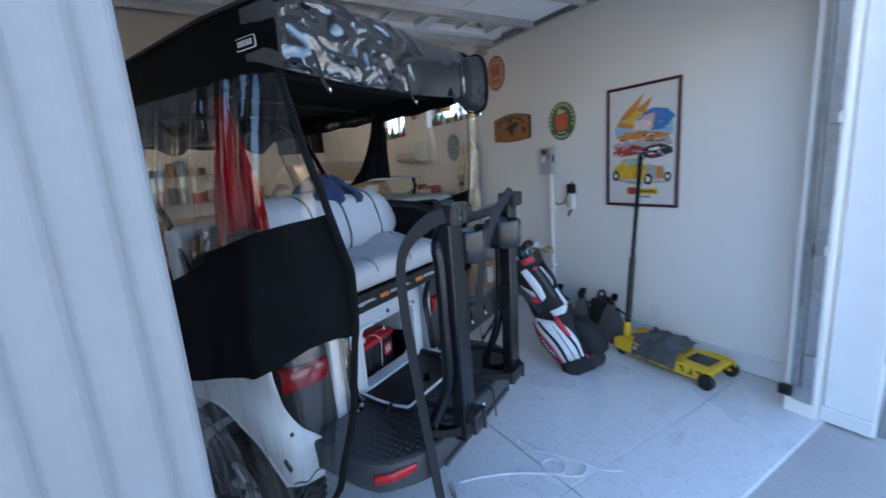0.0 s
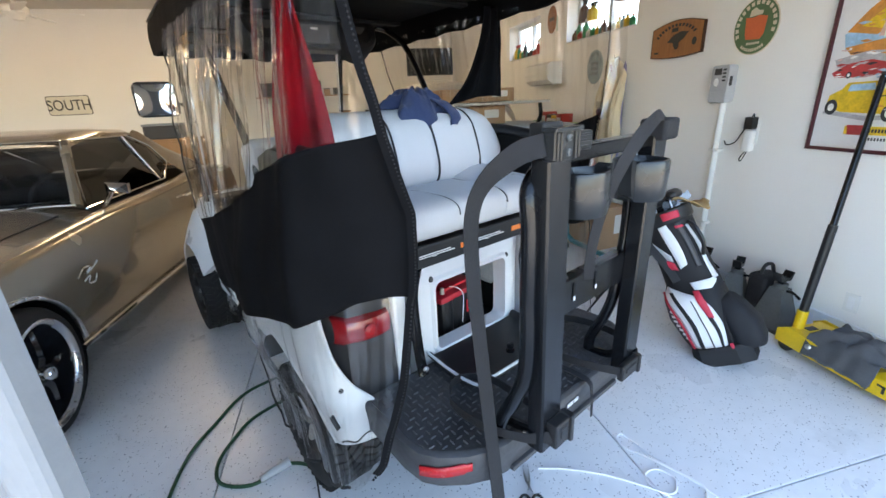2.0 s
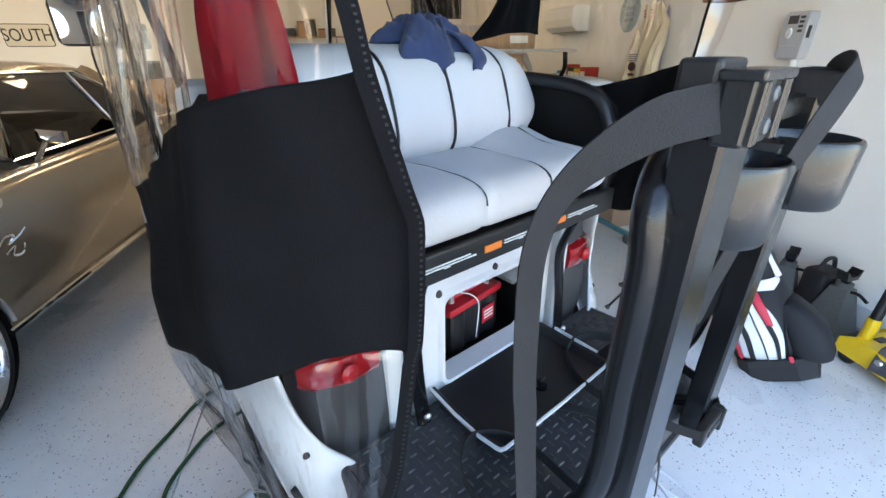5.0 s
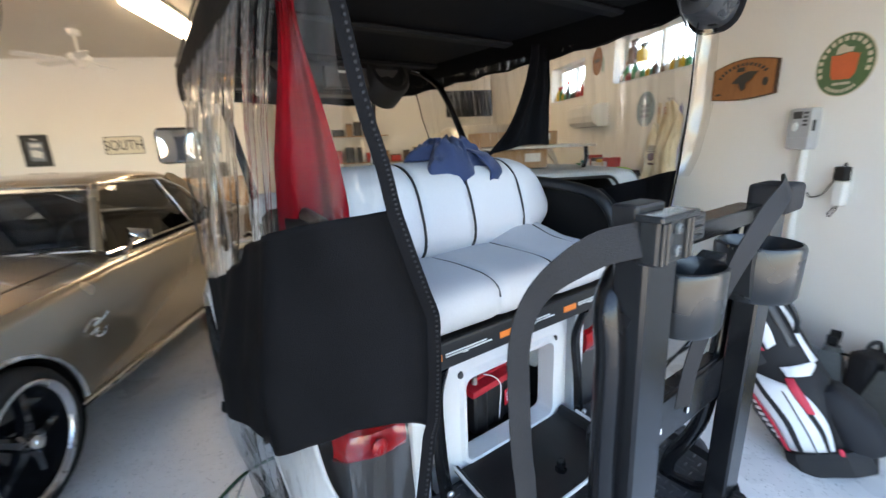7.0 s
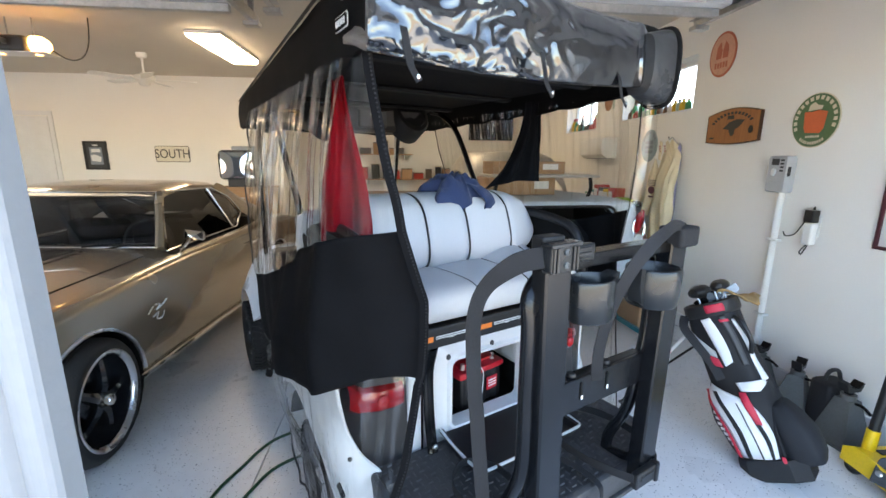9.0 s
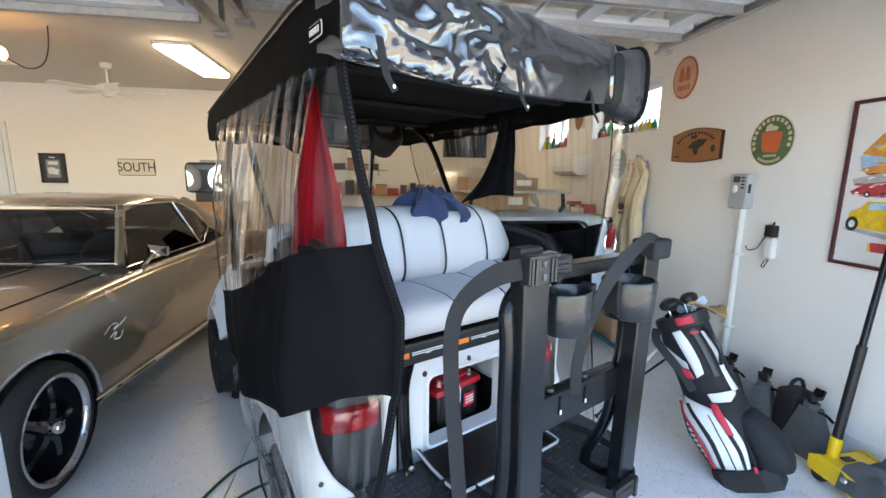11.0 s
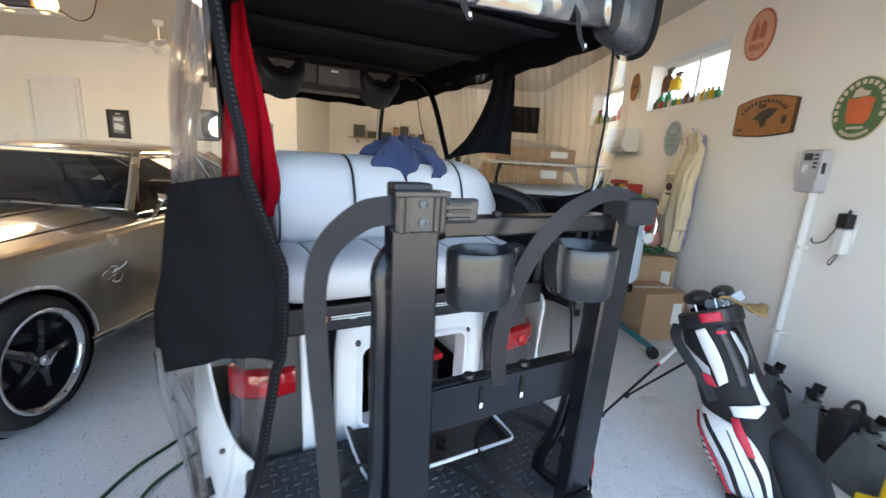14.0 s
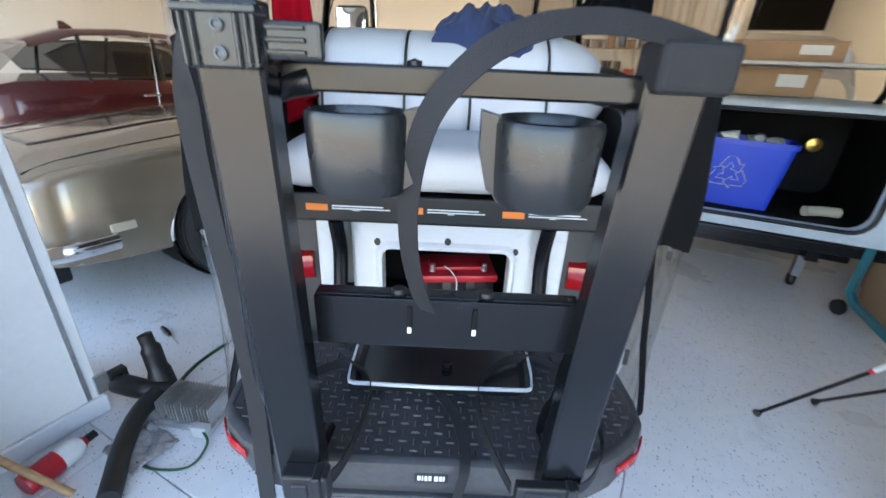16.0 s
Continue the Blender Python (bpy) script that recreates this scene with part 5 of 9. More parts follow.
def shirt_sleeve(u, v):
    """A flat empty tube lying down the front of the backrest."""
    c = smooth_path([(0.125, 0.95, 1.610), (0.18, 0.90, 1.605), (0.217, 0.865, 1.575), (0.240, 0.835, 1.52), (0.243, 0.822, 1.47)], 10)
    p = c[min(len(c) - 1, int(u * (len(c) - 1) + 0.5))]
    ang = 2 * math.pi * v
    w = 0.048 + 0.008 * u + 0.008 * math.sin(u * 14)
    return p + Vector((0.85, 0.25, -0.1)) * w * math.cos(ang) + Vector((0.1, -0.8, 0.45)) * (0.013 + 0.006 * math.sin(u * 17 + math.cos(ang) * 2)) * math.sin(ang)


cloth("hanging_towel", "crumpled red towel hanging from the cart roof", "towel", red_towel, 40, 50, M_RED)
cloth("hanging_cloth", "black cloth draped from the cart roof rail", "cloth", black_towel, 36, 36, M_DARKCLOTH)
shirt = cloth("crumpled_shirt", "crumpled navy blue shirt on the white backrest", "shirt", navy_shirt, 56, 50, M_NAVY)
part("sleeve", sheet(bmn(), shirt_sleeve, 40, 18), M_NAVY, shirt, "", True, 0.003)


# bring the cart to its true proportions
for ob in [o for o in bpy.data.objects if o.type == "MESH"]:
    top = ob
    while top.parent is not None:
        top = top.parent
    if (top is cart or top.name in ("hanging_towel", "hanging_cloth", "crumpled_shirt")) and ob.name.split(".")[0] not in ("tyre", "tread", "rim", "spoke"):
        for v in ob.data.vertices:
            v.co = (0.92 * v.co.x - 0.012, lerp(TRUE_Y, v.co.y), lerp(TRUE_Z, v.co.z))


# ==== bronze muscle car ====
M_GLOSSRIM = mat("gloss_black_rim", (0.008, 0.009, 0.012), rough=0.12, var=0.1, scale=10, fine=100, bump=0.02, coat=0.8)
M_POLISHED = mat("polished_aluminium", (0.74, 0.75, 0.77), rough=0.28, metal=1.0, var=0.05, rough_var=0.05, bump=0.02)
def wheel_loft(parent, x, y, z, out, r_tyre, r_rim, w, rim_mat, lip_mat, spokes, steer=0):
    m = Matrix.Translation((x, y, z)) @ pose(0, 0, 0, 0, 0, steer) @ pose(0, 0, 0, 0, 90 * out, 0)
    h = w / 2
    prof = [(r_rim - 0.01, -h), (r_rim + 0.03, -h - 0.006), (r_tyre - 0.03, -h), (r_tyre - 0.006, -h + 0.03), (r_tyre, -h + 0.06), *[(r_tyre - d, q + e) for q in (-0.05, -0.015, 0.015, 0.05) for e, d in ((-0.005, 0.0), (-0.003, 0.009), (0.003, 0.009), (0.005, 0.0))], (r_tyre, h - 0.06), (r_tyre - 0.006, h - 0.03), (r_tyre - 0.03, h), (r_rim + 0.03, h + 0.006), (r_rim - 0.01, h)]
    wh = part("wheel", lathe(bmn(), prof, 56, m), M_TYRE, parent, "low-profile black tyre on a five-spoke rim", True)
    part("rim_lip", lathe(bmn(), [(r_rim + 0.004, h + 0.004), (r_rim - 0.004, h + 0.008), (r_rim - 0.014, h + 0.002), (r_rim - 0.024, h - 0.010), (r_rim - 0.026, h - 0.018)], 56, m), lip_mat, wh, "polished rim lip", True)
    part("rim_barrel", lathe(bmn(), [(r_rim - 0.026, h - 0.018), (r_rim - 0.036, h - 0.06), (r_rim - 0.044, h - 0.12), (0.05, h - 0.13), (0, h - 0.13)], 40, m), rim_mat, wh, "dark rim barrel", True)
    for k in range(spokes):
        t = m @ Matrix.Rotation(2 * math.pi * k / spokes + 0.3, 4, "Z")
        bm = bmn()
        loops = []
        for r, ww, zz in ((0.03, 0.036, h - 0.035), (0.07, 0.032, h - 0.025), (0.13, 0.024, h - 0.035), (r_rim - 0.05, 0.026, h - 0.055), (r_rim - 0.03, 0.034, h - 0.07)):
            loops.append([t @ Vector((r, a * ww, zz + b)) for a, b in ((-1, -0.03), (-0.8, 0.0), (0, 0.012), (0.8, 0.0), (1, -0.03))])
        rings(bm, loops)
        part("spoke", bm, rim_mat, wh, "", True)
    part("hub_cap", lathe(bmn(), [(0.036, h - 0.04), (0.034, h + 0.0), (0.026, h + 0.012), (0, h + 0.016)], 24, m), M_CHROME, wh, "chrome hub cap", True)
    return wh


CX, CY = -1.515, 1.405
HUBS = (1.005, 3.69)
car = thing("muscle_car", "bronze metallic classic two-door coupe with dark five-spoke wheels", "car", pose(CX, CY, 0, 0, 0, -4.5) @ Matrix.Scale(1.06, 4))
SIDE = [(0.0, 0.70), (0.06, 0.80), (0.15, 0.86), (0.4, 0.905), (0.9, 0.92), (1.6, 0.905), (2.4, 0.90), (3.2, 0.905), (3.7, 0.925), (4.3, 0.90), (4.65, 0.86), (4.72, 0.80)]
SHOULDER = [(0.0, 0.66), (0.06, 0.74), (0.2, 0.80), (0.6, 0.845), (1.0, 0.87), (1.9, 0.915), (2.6, 0.92), (3.1, 0.93), (3.5, 0.965), (3.9, 0.955), (4.4, 0.90), (4.72, 0.85)]
DECK = [(0.0, 0.70), (0.08, 0.78), (0.3, 0.85), (1.0, 0.925), (1.85, 0.985), (2.0, 0.99), (3.6, 0.99), (4.0, 0.985), (4.6, 0.93), (4.72, 0.86)]


def low_edge(y):
    z = lerp([(0, 0.35), (0.3, 0.31), (0.6, 0.29), (3.0, 0.265), (4.2, 0.29), (4.72, 0.36)], y)
    for hy in HUBS:
        d = abs(y - hy)
        if d < 0.375:
            z = max(z, 0.335 + math.sqrt(0.375 ** 2 - d * d) * 1.0)
    return z


def body_section(y):
    hw, sh, dk, lz = lerp(SIDE, y), lerp(SHOULDER, y), lerp(DECK, y), low_edge(y)
    half = []
    for k in range(7):
        z = lz + (sh - 0.05 - lz) * k / 6
        t = (z - 0.22) / max(0.1, sh - 0.27)
        x = hw - 0.055 * max(0, 1 - t * 1.9) ** 1.5 - 0.035 * max(0, (t - 0.62) / 0.38) ** 1.3
        half.append((x, z))
    half += [(hw - 0.045, sh - 0.02), (hw - 0.075, sh), (hw - 0.13, sh + 0.006), (hw * 0.55, dk - 0.012), (hw * 0.25, dk), (0, dk)]
    return half


ys = sorted({*[i * 0.06 for i in range(79)], *[h + 0.375 * math.cos(math.pi * k / 16) for h in HUBS for k in range(17)], 0.02, 4.72})
ys = [y for y in ys if 0 <= y <= 4.72]
bm = bmn()
loops = []
for y in ys:
    h = body_section(y)
    loops.append([Vector((x, y, z)) for x, z in h] + [Vector((-x, y, z)) for x, z in reversed(h[:-1])])
rings(bm, loops, cap=False, closed=False)
for lp in (loops[0], loops[-1]):
    bm.faces.new([bm.verts.new(p) for p in lp])
# open the cabin under the glass
kill = [f for f in bm.faces if 1.95 < f.calc_center_median().y < 3.62 and abs(f.calc_center_median().x) < 0.70 and f.calc_center_median().z > 0.9]
bmesh.ops.delete(bm, geom=kill, context="FACES")
body = part("body", bm, M_BRONZE, car, "bronze metallic painted body", True)
# roof and pillars
bm = bmn()
loops = []
for k in range(13):
    y = 2.13 + (3.12 - 2.13) * k / 12
    z = lerp([(2.13, 1.352), (2.25, 1.392), (2.6, 1.424), (2.95, 1.408), (3.12, 1.372)], y)
    w = lerp([(2.13, 0.61), (2.6, 0.59), (3.12, 0.585)], y)
    loops.append([Vector((x * w, y, z - d)) for x, d in ((-1.03, 0.065), (-1.02, 0.045), (-0.95, 0.022), (-0.6, 0.006), (0, 0), (0.6, 0.006), (0.95, 0.022), (1.02, 0.045), (1.03, 0.065), (0.9, 0.055), (0, 0.03), (-0.9, 0.055))])
part("roof", rings(bm, loops), M_BRONZE, car, "bronze roof panel", True)
for s in (-1, 1):
    bm = tube(bmn(), [(s * 0.735, 1.90, 0.975), (s * 0.70, 1.985, 1.100), (s * 0.655, 2.08, 1.244), (s * 0.618, 2.16, 1.340)], 0.030, 8)
    part("windscreen_pillar", bm, M_BRONZE, car, "", True)
    bm = bmn()
    rings(bm, [[Vector((s * x, y, z)) for x, y, z in ((0.60, 2.98, 1.345), (0.61, 3.12, 1.326), (0.60, 3.14, 1.356), (0.585, 3.08, 1.374))],
               [Vector((s * x, y, z)) for x, y, z in ((0.655, 3.18, 1.160), (0.66, 3.42, 1.160), (0.63, 3.46, 1.196), (0.62, 3.25, 1.196))],
               [Vector((s * x, y, z)) for x, y, z in ((0.76, 3.46, 0.955), (0.76, 3.98, 0.95), (0.68, 4.02, 0.985), (0.68, 3.5, 0.99))]])
    part("rear_pillar", bm, M_BRONZE, car, "wide bronze sail panel", True)
    # side glass with a bright frame
    q = [(0.74, 1.97, 0.955), (0.75, 3.02, 0.965), (0.685, 3.27, 1.075), (0.645, 3.12, 1.23), (0.612, 2.88, 1.332), (0.612, 2.20, 1.347)]
    bm = bmn()
    bm.faces.new([bm.verts.new((s * a, b, c)) for a, b, c in q])
    part("side_window", bm, M_TINT, car, "dark side window")
    tr = [(0.755, 1.95, 0.95), (0.76, 3.03, 0.96), (0.695, 3.29, 1.075), (0.655, 3.14, 1.235), (0.622, 2.89, 1.340), (0.622, 2.20, 1.354), (0.665, 2.10, 1.244), (0.755, 1.95, 0.95)]
    part("window_trim", tube(bmn(), [(s * a, b, c) for a, b, c in tr], 0.008, 6), M_CHROME, car, "thin chrome window trim")
    part("window_bar", tube(bmn(), [(s * 0.752, 2.97, 0.965), (s * 0.624, 2.82, 1.340)], 0.009, 6), M_CHROME, car)
    # mirror, handle, marker, badge, sill, arch trim
    if s > 0:
        bm = bmn()
        rings(bm, [[Vector((x, 2.03 + d, z)) for x, z in ((0.86 + a, 1.035 - b), (0.99 - a, 1.02 - b), (0.995 - a, 1.075 + b), (0.87 + a, 1.09 + b))] for d, a, b in ((0.0, 0.0, 0.0), (-0.03, 0.0, 0.005), (-0.06, 0.03, -0.012), (-0.075, 0.05, -0.025))])
        mir = part("door_mirror", bm, M_CHROME, car, "faceted chrome door mirror")
        part("mirror_stalk", tube(bmn(), [(0.80, 2.03, 0.93), (0.85, 2.02, 0.985), (0.90, 2.0, 1.04)], 0.016, 8), M_CHROME, mir)
    part("door_handle", box(bmn(), min(s * 0.897, s * 0.925), max(s * 0.897, s * 0.925), 2.98, 3.12, 0.80, 0.82, 0.006), M_CHROME, car, "chrome door handle")
    part("marker_lamp", box(bmn(), min(s * 0.893, s * 0.918), max(s * 0.893, s * 0.918), 0.34, 0.46, 0.475, 0.52, 0.006), M_CREAM, car, "pale side marker in a chrome frame")
    bm = bmn()
    tube(bm, smooth_path([(s * 0.917, 1.43, 0.66), (s * 0.922, 1.49, 0.70), (s * 0.922, 1.54, 0.69), (s * 0.92, 1.50, 0.665), (s * 0.92, 1.57, 0.68), (s * 0.918, 1.62, 0.70)], 5), 0.006, 6)
    tube(bm, smooth_path([(s * 0.922, 1.46, 0.63), (s * 0.922, 1.52, 0.645), (s * 0.92, 1.50, 0.61), (s * 0.92, 1.55, 0.60), (s * 0.92, 1.58, 0.635)], 5), 0.006, 6)
    part("fender_badge", bm, M_CHROME, car, "chrome script badge drawn as a plain mark")
    part("sill_trim", tube(bmn(), [(s * lerp(SIDE, y) * 0.972, y, 0.285 - 0.012 * (y - 1.35)) for y in (1.35, 1.8, 2.4, 3.0, 3.28)], 0.014, 8, 1.4), M_CHROME, car, "bright sill trim")
    for hy in HUBS:
        pts = [(s * (lerp(SIDE, hy + 0.375 * math.cos(a)) - 0.016), hy + 0.375 * math.cos(a), 0.335 + 0.375 * math.sin(a)) for a in [math.pi * (0.0 + k / 24) for k in range(25)]]
        part("arch_trim", tube(bmn(), pts, 0.011, 8), M_POLISHED, car, "thin chrome arch trim")
        bm = bmn()
        lathe(bm, [(0.37, 0.0), (0.37, 0.3), (0.0, 0.3)], 30, Matrix.Translation((s * 0.88, hy, 0.335)) @ pose(0, 0, 0, 0, -90 * s, 0))
        part("wheel_well", bm, M_INNER, car)
        wheel_loft(car, s * 0.825, hy, 0.335, s, 0.333, 0.262, 0.235, M_GLOSSRIM, M_POLISHED, 5, 9 if hy < 2 else 0)
    # headlamp and bumper end
    part("headlamp", lathe(bmn(), [(0.10, 0.0), (0.098, 0.03), (0.085, 0.045), (0.0, 0.055)], 24, Matrix.Translation((s * 0.58, 0.03, 0.62)) @ pose(0, 0, 0, 90, 0, 0)), M_CHROME, car, "round headlamp", True)
part("grille", box(bmn(), -0.70, 0.70, -0.012, 0.02, 0.53, 0.70, 0.01), M_INNER, car, "black grille")
bm = tube(bmn(), smooth_path([(0.915, 0.36, 0.43), (0.90, 0.15, 0.43), (0.82, 0.0, 0.43), (0.6, -0.06, 0.43), (0, -0.09, 0.43), (-0.6, -0.06, 0.43), (-0.82, 0.0, 0.43), (-0.90, 0.15, 0.43), (-0.915, 0.36, 0.43)], 6), 0.028, 10, 1.6)
part("front_bumper", bm, M_CHROME, car, "chrome front bumper", True)
bm = box(bmn(), -0.62, 0.62, 0.02, 0.2, 0.16, 0.33, 0.02)
part("chin_spoiler", bm, M_BLACKPLA, car, "black chin spoiler")
bm = bmn()
bm.faces.new([bm.verts.new(p) for p in ((-0.715, 1.91, 0.985), (0.715, 1.91, 0.985), (0.60, 2.14, 1.340), (-0.60, 2.14, 1.340))])
part("windscreen", bm, M_TINT, car, "dark windscreen")
part("windscreen_trim", tube(bmn(), [(-0.735, 1.89, 0.982), (0.735, 1.89, 0.982), (0.615, 2.135, 1.352), (-0.615, 2.135, 1.352), (-0.735, 1.89, 0.982)], 0.010, 6), M_CHROME, car, "chrome windscreen trim")
bm = bmn()
bm.faces.new([bm.verts.new(p) for p in ((-0.58, 3.12, 1.352), (0.58, 3.12, 1.352), (0.67, 3.98, 0.985), (-0.67, 3.98, 0.985))])
part("rear_window", bm, M_TINT, car, "dark rear window")
for x in (-0.35, 0.25):
    part("wiper", tube(bmn(), [(x, 1.84, 1.0), (x + 0.2, 1.87, 1.008), (x + 0.42, 1.90, 1.012)], 0.007, 6), M_BLACKMET, car)
# black stripe along the hood, and the hood's shut lines
def hood_z(x, y):
    hw, dk = lerp(SIDE, y), lerp(DECK, y)
    return lerp([(0, dk), (hw * 0.25, dk), (hw * 0.55, dk - 0.012), (hw - 0.13, lerp(SHOULDER, y) + 0.006)], abs(x))


part("hood_stripe", sheet(bmn(), lambda u, v: Vector(((u - 0.5) * (0.44 + 0.16 * v), 0.30 + 1.50 * v, hood_z((u - 0.5) * (0.44 + 0.16 * v), 0.30 + 1.50 * v) + 0.004)), 12, 40), M_GLOSSRIM, car, "gloss black hood stripe", True, 0.002)
for s in (-1, 1):
    pts = [(s * (0.62 + 0.05 * k / 14), 0.14 + 1.68 * k / 14, hood_z(0.62 + 0.05 * k / 14, 0.14 + 1.68 * k / 14)) for k in range(15)]
    part("shut_line", tube(bmn(), pts, 0.005, 6), M_INNER, car, "dark hood shut line")
# cabin
bm = bmn()
box(bm, -0.80, 0.80, 1.95, 3.9, 0.35, 0.38)
box(bm, -0.80, 0.80, 1.95, 2.15, 0.7, 0.93, 0.03)
for s in (-1, 1):
    box(bm, s * 0.40 - 0.25, s * 0.40 + 0.25, 2.75, 2.95, 0.5, 1.06, 0.06)
box(bm, -0.6, 0.6, 3.35, 3.5, 0.5, 1.02, 0.05)
part("interior", bm, M_INNER, car, "black interior")
bm = tube(bmn(), [(0.38 + 0.19 * math.cos(2 * math.pi * k / 24), 2.32 + 0.05 * math.sin(2 * math.pi * k / 24), 0.94 + 0.18 * math.sin(2 * math.pi * k / 24)) for k in range(25)], 0.014, 8)
part("steering_wheel", bm, M_GREYPAN, car, "grey steering wheel", True)


part("aerial", tube(bmn(), [(-0.70, 1.48, 0.895), (-0.71, 1.488, 0.94), (-0.78, 1.55, 1.47)], [0.012, 0.004, 0.003], 8), M_CHROME, car, "thin chrome aerial mast")


# ==== fixtures of the garage ====
def on_east(y, z, out=0.0, w=1.0, h=1.0):
    """A frame on the east wall: x to the right as seen, y up, z out of the wall; w, h: its proportions."""
    return Matrix(((0, 0, -1, WX - out), (-1, 0, 0, y), (0, 1, 0, z), (0, 0, 0, 1))) @ Matrix.Diagonal((w, h, 1, 1))


def on_back(x, z, out=0.0, w=1.0, h=1.0):
    return Matrix(((1, 0, 0, x), (0, 0, -1, BACK - out), (0, 1, 0, z), (0, 0, 0, 1))) @ Matrix.Diagonal((w, h, 1, 1))


def flat(bm, pts, z0, z1):
    return rings(bm, [[Vector((a, b, z0)) for a, b in pts], [Vector((a, b, z1)) for a, b in pts]])


def ell(rx, ry, n=40, cx=0, cy=0, a0=0, a1=360):
    full = a1 - a0 >= 360
    return [(cx + rx * math.cos(radians(a0 + (a1 - a0) * k / (n if full else n - 1))), cy + ry * math.sin(radians(a0 + (a1 - a0) * k / (n if full else n - 1)))) for k in range(n)]


def rect(x0, x1, y0, y1):
    return [(x0, y0), (x1, y0), (x1, y1), (x0, y1)]


def shape(name, pts, z0, z1, material, parent, label=""):
    return part(name, flat(bmn(), pts, z0, z1), material, parent, label)


def arc_bars(parent, material, r0, r1, a0, a1, n, z, fill=0.62, ry=1.0, cy=0.0):
    """Unreadable lettering round an arc, as plain bars in one part."""
    bm = bmn()
    for k in range(n):
        b = a0 + (a1 - a0) * k / n
        e = b + (a1 - a0) / n * fill
        flat(bm, [(r * math.cos(radians(q)), cy + ry * r * math.sin(radians(q))) for r, q in ((r0, b), (r1, b), (r1, e), (r0, e))], z, z + 0.0015)
    return part("lettering", bm, material, parent, "band of plain bars")


# windows
for i, (wy0, wy1, wz0, wz1) in enumerate(WINDOWS):
    w = thing("window_%d" % (i + 1), "small high window with white frame and deep sill", "", kind="structure")
    bm = bmn()
    for a in ((wy0, wy0 + 0.05, wz0 + 0.05, wz1 - 0.05), (wy1 - 0.05, wy1, wz0 + 0.05, wz1 - 0.05), (wy0, wy1, wz0, wz0 + 0.05), (wy0, wy1, wz1 - 0.05, wz1), ((wy0 + wy1) / 2 - 0.02, (wy0 + wy1) / 2 + 0.02, wz0 + 0.05, wz1 - 0.05)):
        box(bm, WX + 0.15, WX + 0.20, a[0], a[1], a[2], a[3])
    part("window_frame", bm, M_TRIM, w)
    for a, b in ((wy0 + 0.05, (wy0 + wy1) / 2 - 0.02), ((wy0 + wy1) / 2 + 0.02, wy1 - 0.05)):
        pane = part("pane", sheet(bmn(), lambda u, v: Vector((WX + 0.174, a + (b - a) * u, wz0 + 0.05 + (wz1 - wz0 - 0.1) * v)), 1, 1), M_GLASS, w)
        pane.visible_shadow = False
    part("window_sill", box(bmn(), WX - 0.012, WX + 0.15, wy0 - 0.0, wy1 + 0.0, wz0 + 0.002, wz0 + 0.014, 0.003, 1), M_TRIM, w)


def bottle(y, z, h, r, colour, cap, trigger, x=None):
    b = thing("bottle", "small plastic bottle on the window sill", "bottle", pose(x if x is not None else WX + 0.045, y, z), "bottles on the sill")
    part("body", lathe(bmn(), [(0, 0.0), (r, 0.0), (r * 1.03, 0.01), (r * 1.03, h * 0.55), (r * 0.8, h * 0.68), (r * 0.36, h * 0.78), (r * 0.34, h * 0.86), (0, h * 0.86)], 16), colour, b, "", True)
    bm = lathe(bmn(), [(r * 0.42, h * 0.86), (r * 0.42, h * 0.97), (0, h)], 12)
    if trigger:
        box(bm, -r * 0.3, r * 0.3, -r * 1.3, r * 0.5, h * 0.93, h * 1.06, 0.004, 1)
        box(bm, -r * 0.15, r * 0.15, -r * 1.0, -r * 0.8, h * 0.76, h * 0.94, 0.002, 1)
    part("cap", bm, cap, b)


BC = [mat("bottle_" + n, c, rough=0.35, var=0.15, scale=20, fine=80) for n, c in (("green", (0.03, 0.22, 0.08)), ("clear_green", (0.35, 0.5, 0.42)), ("yellow", (0.65, 0.42, 0.02)), ("brown", (0.10, 0.045, 0.02)), ("dark", (0.02, 0.02, 0.02)), ("red", (0.4, 0.03, 0.02)), ("teal", (0.04, 0.25, 0.25)), ("white", (0.6, 0.6, 0.56)))]
rnd = random.Random(5)
for (wy0, wy1, wz0, wz1), n in zip(WINDOWS, (15, 12)):
    for k in range(n):
        y = wy0 + 0.12 + (wy1 - wy0 - 0.24) * (k + rnd.uniform(-0.25, 0.25)) / (n - 1)
        h = rnd.choice((0.09, 0.12, 0.14, 0.2, 0.24, 0.11))
        if 0.45 < k / n < 0.7 and n == 15:
            h = min(h, 0.10)
        bottle(y, wz0 + 0.016, h, rnd.uniform(0.025, 0.042), BC[rnd.randrange(8)], BC[rnd.choice((4, 4, 7, 5))], h > 0.18)
# yellow can and brown jug by the near end of the sill
bottle(4.98, 2.376, 0.17, 0.06, BC[2], BC[4], True)
bottle(5.16, 2.376, 0.24, 0.055, BC[3], BC[4], True)
bottle(5.72, 2.376, 0.30, 0.05, BC[1], BC[0], True)

# overhead doors, open under the ceiling
DZ = 2.62


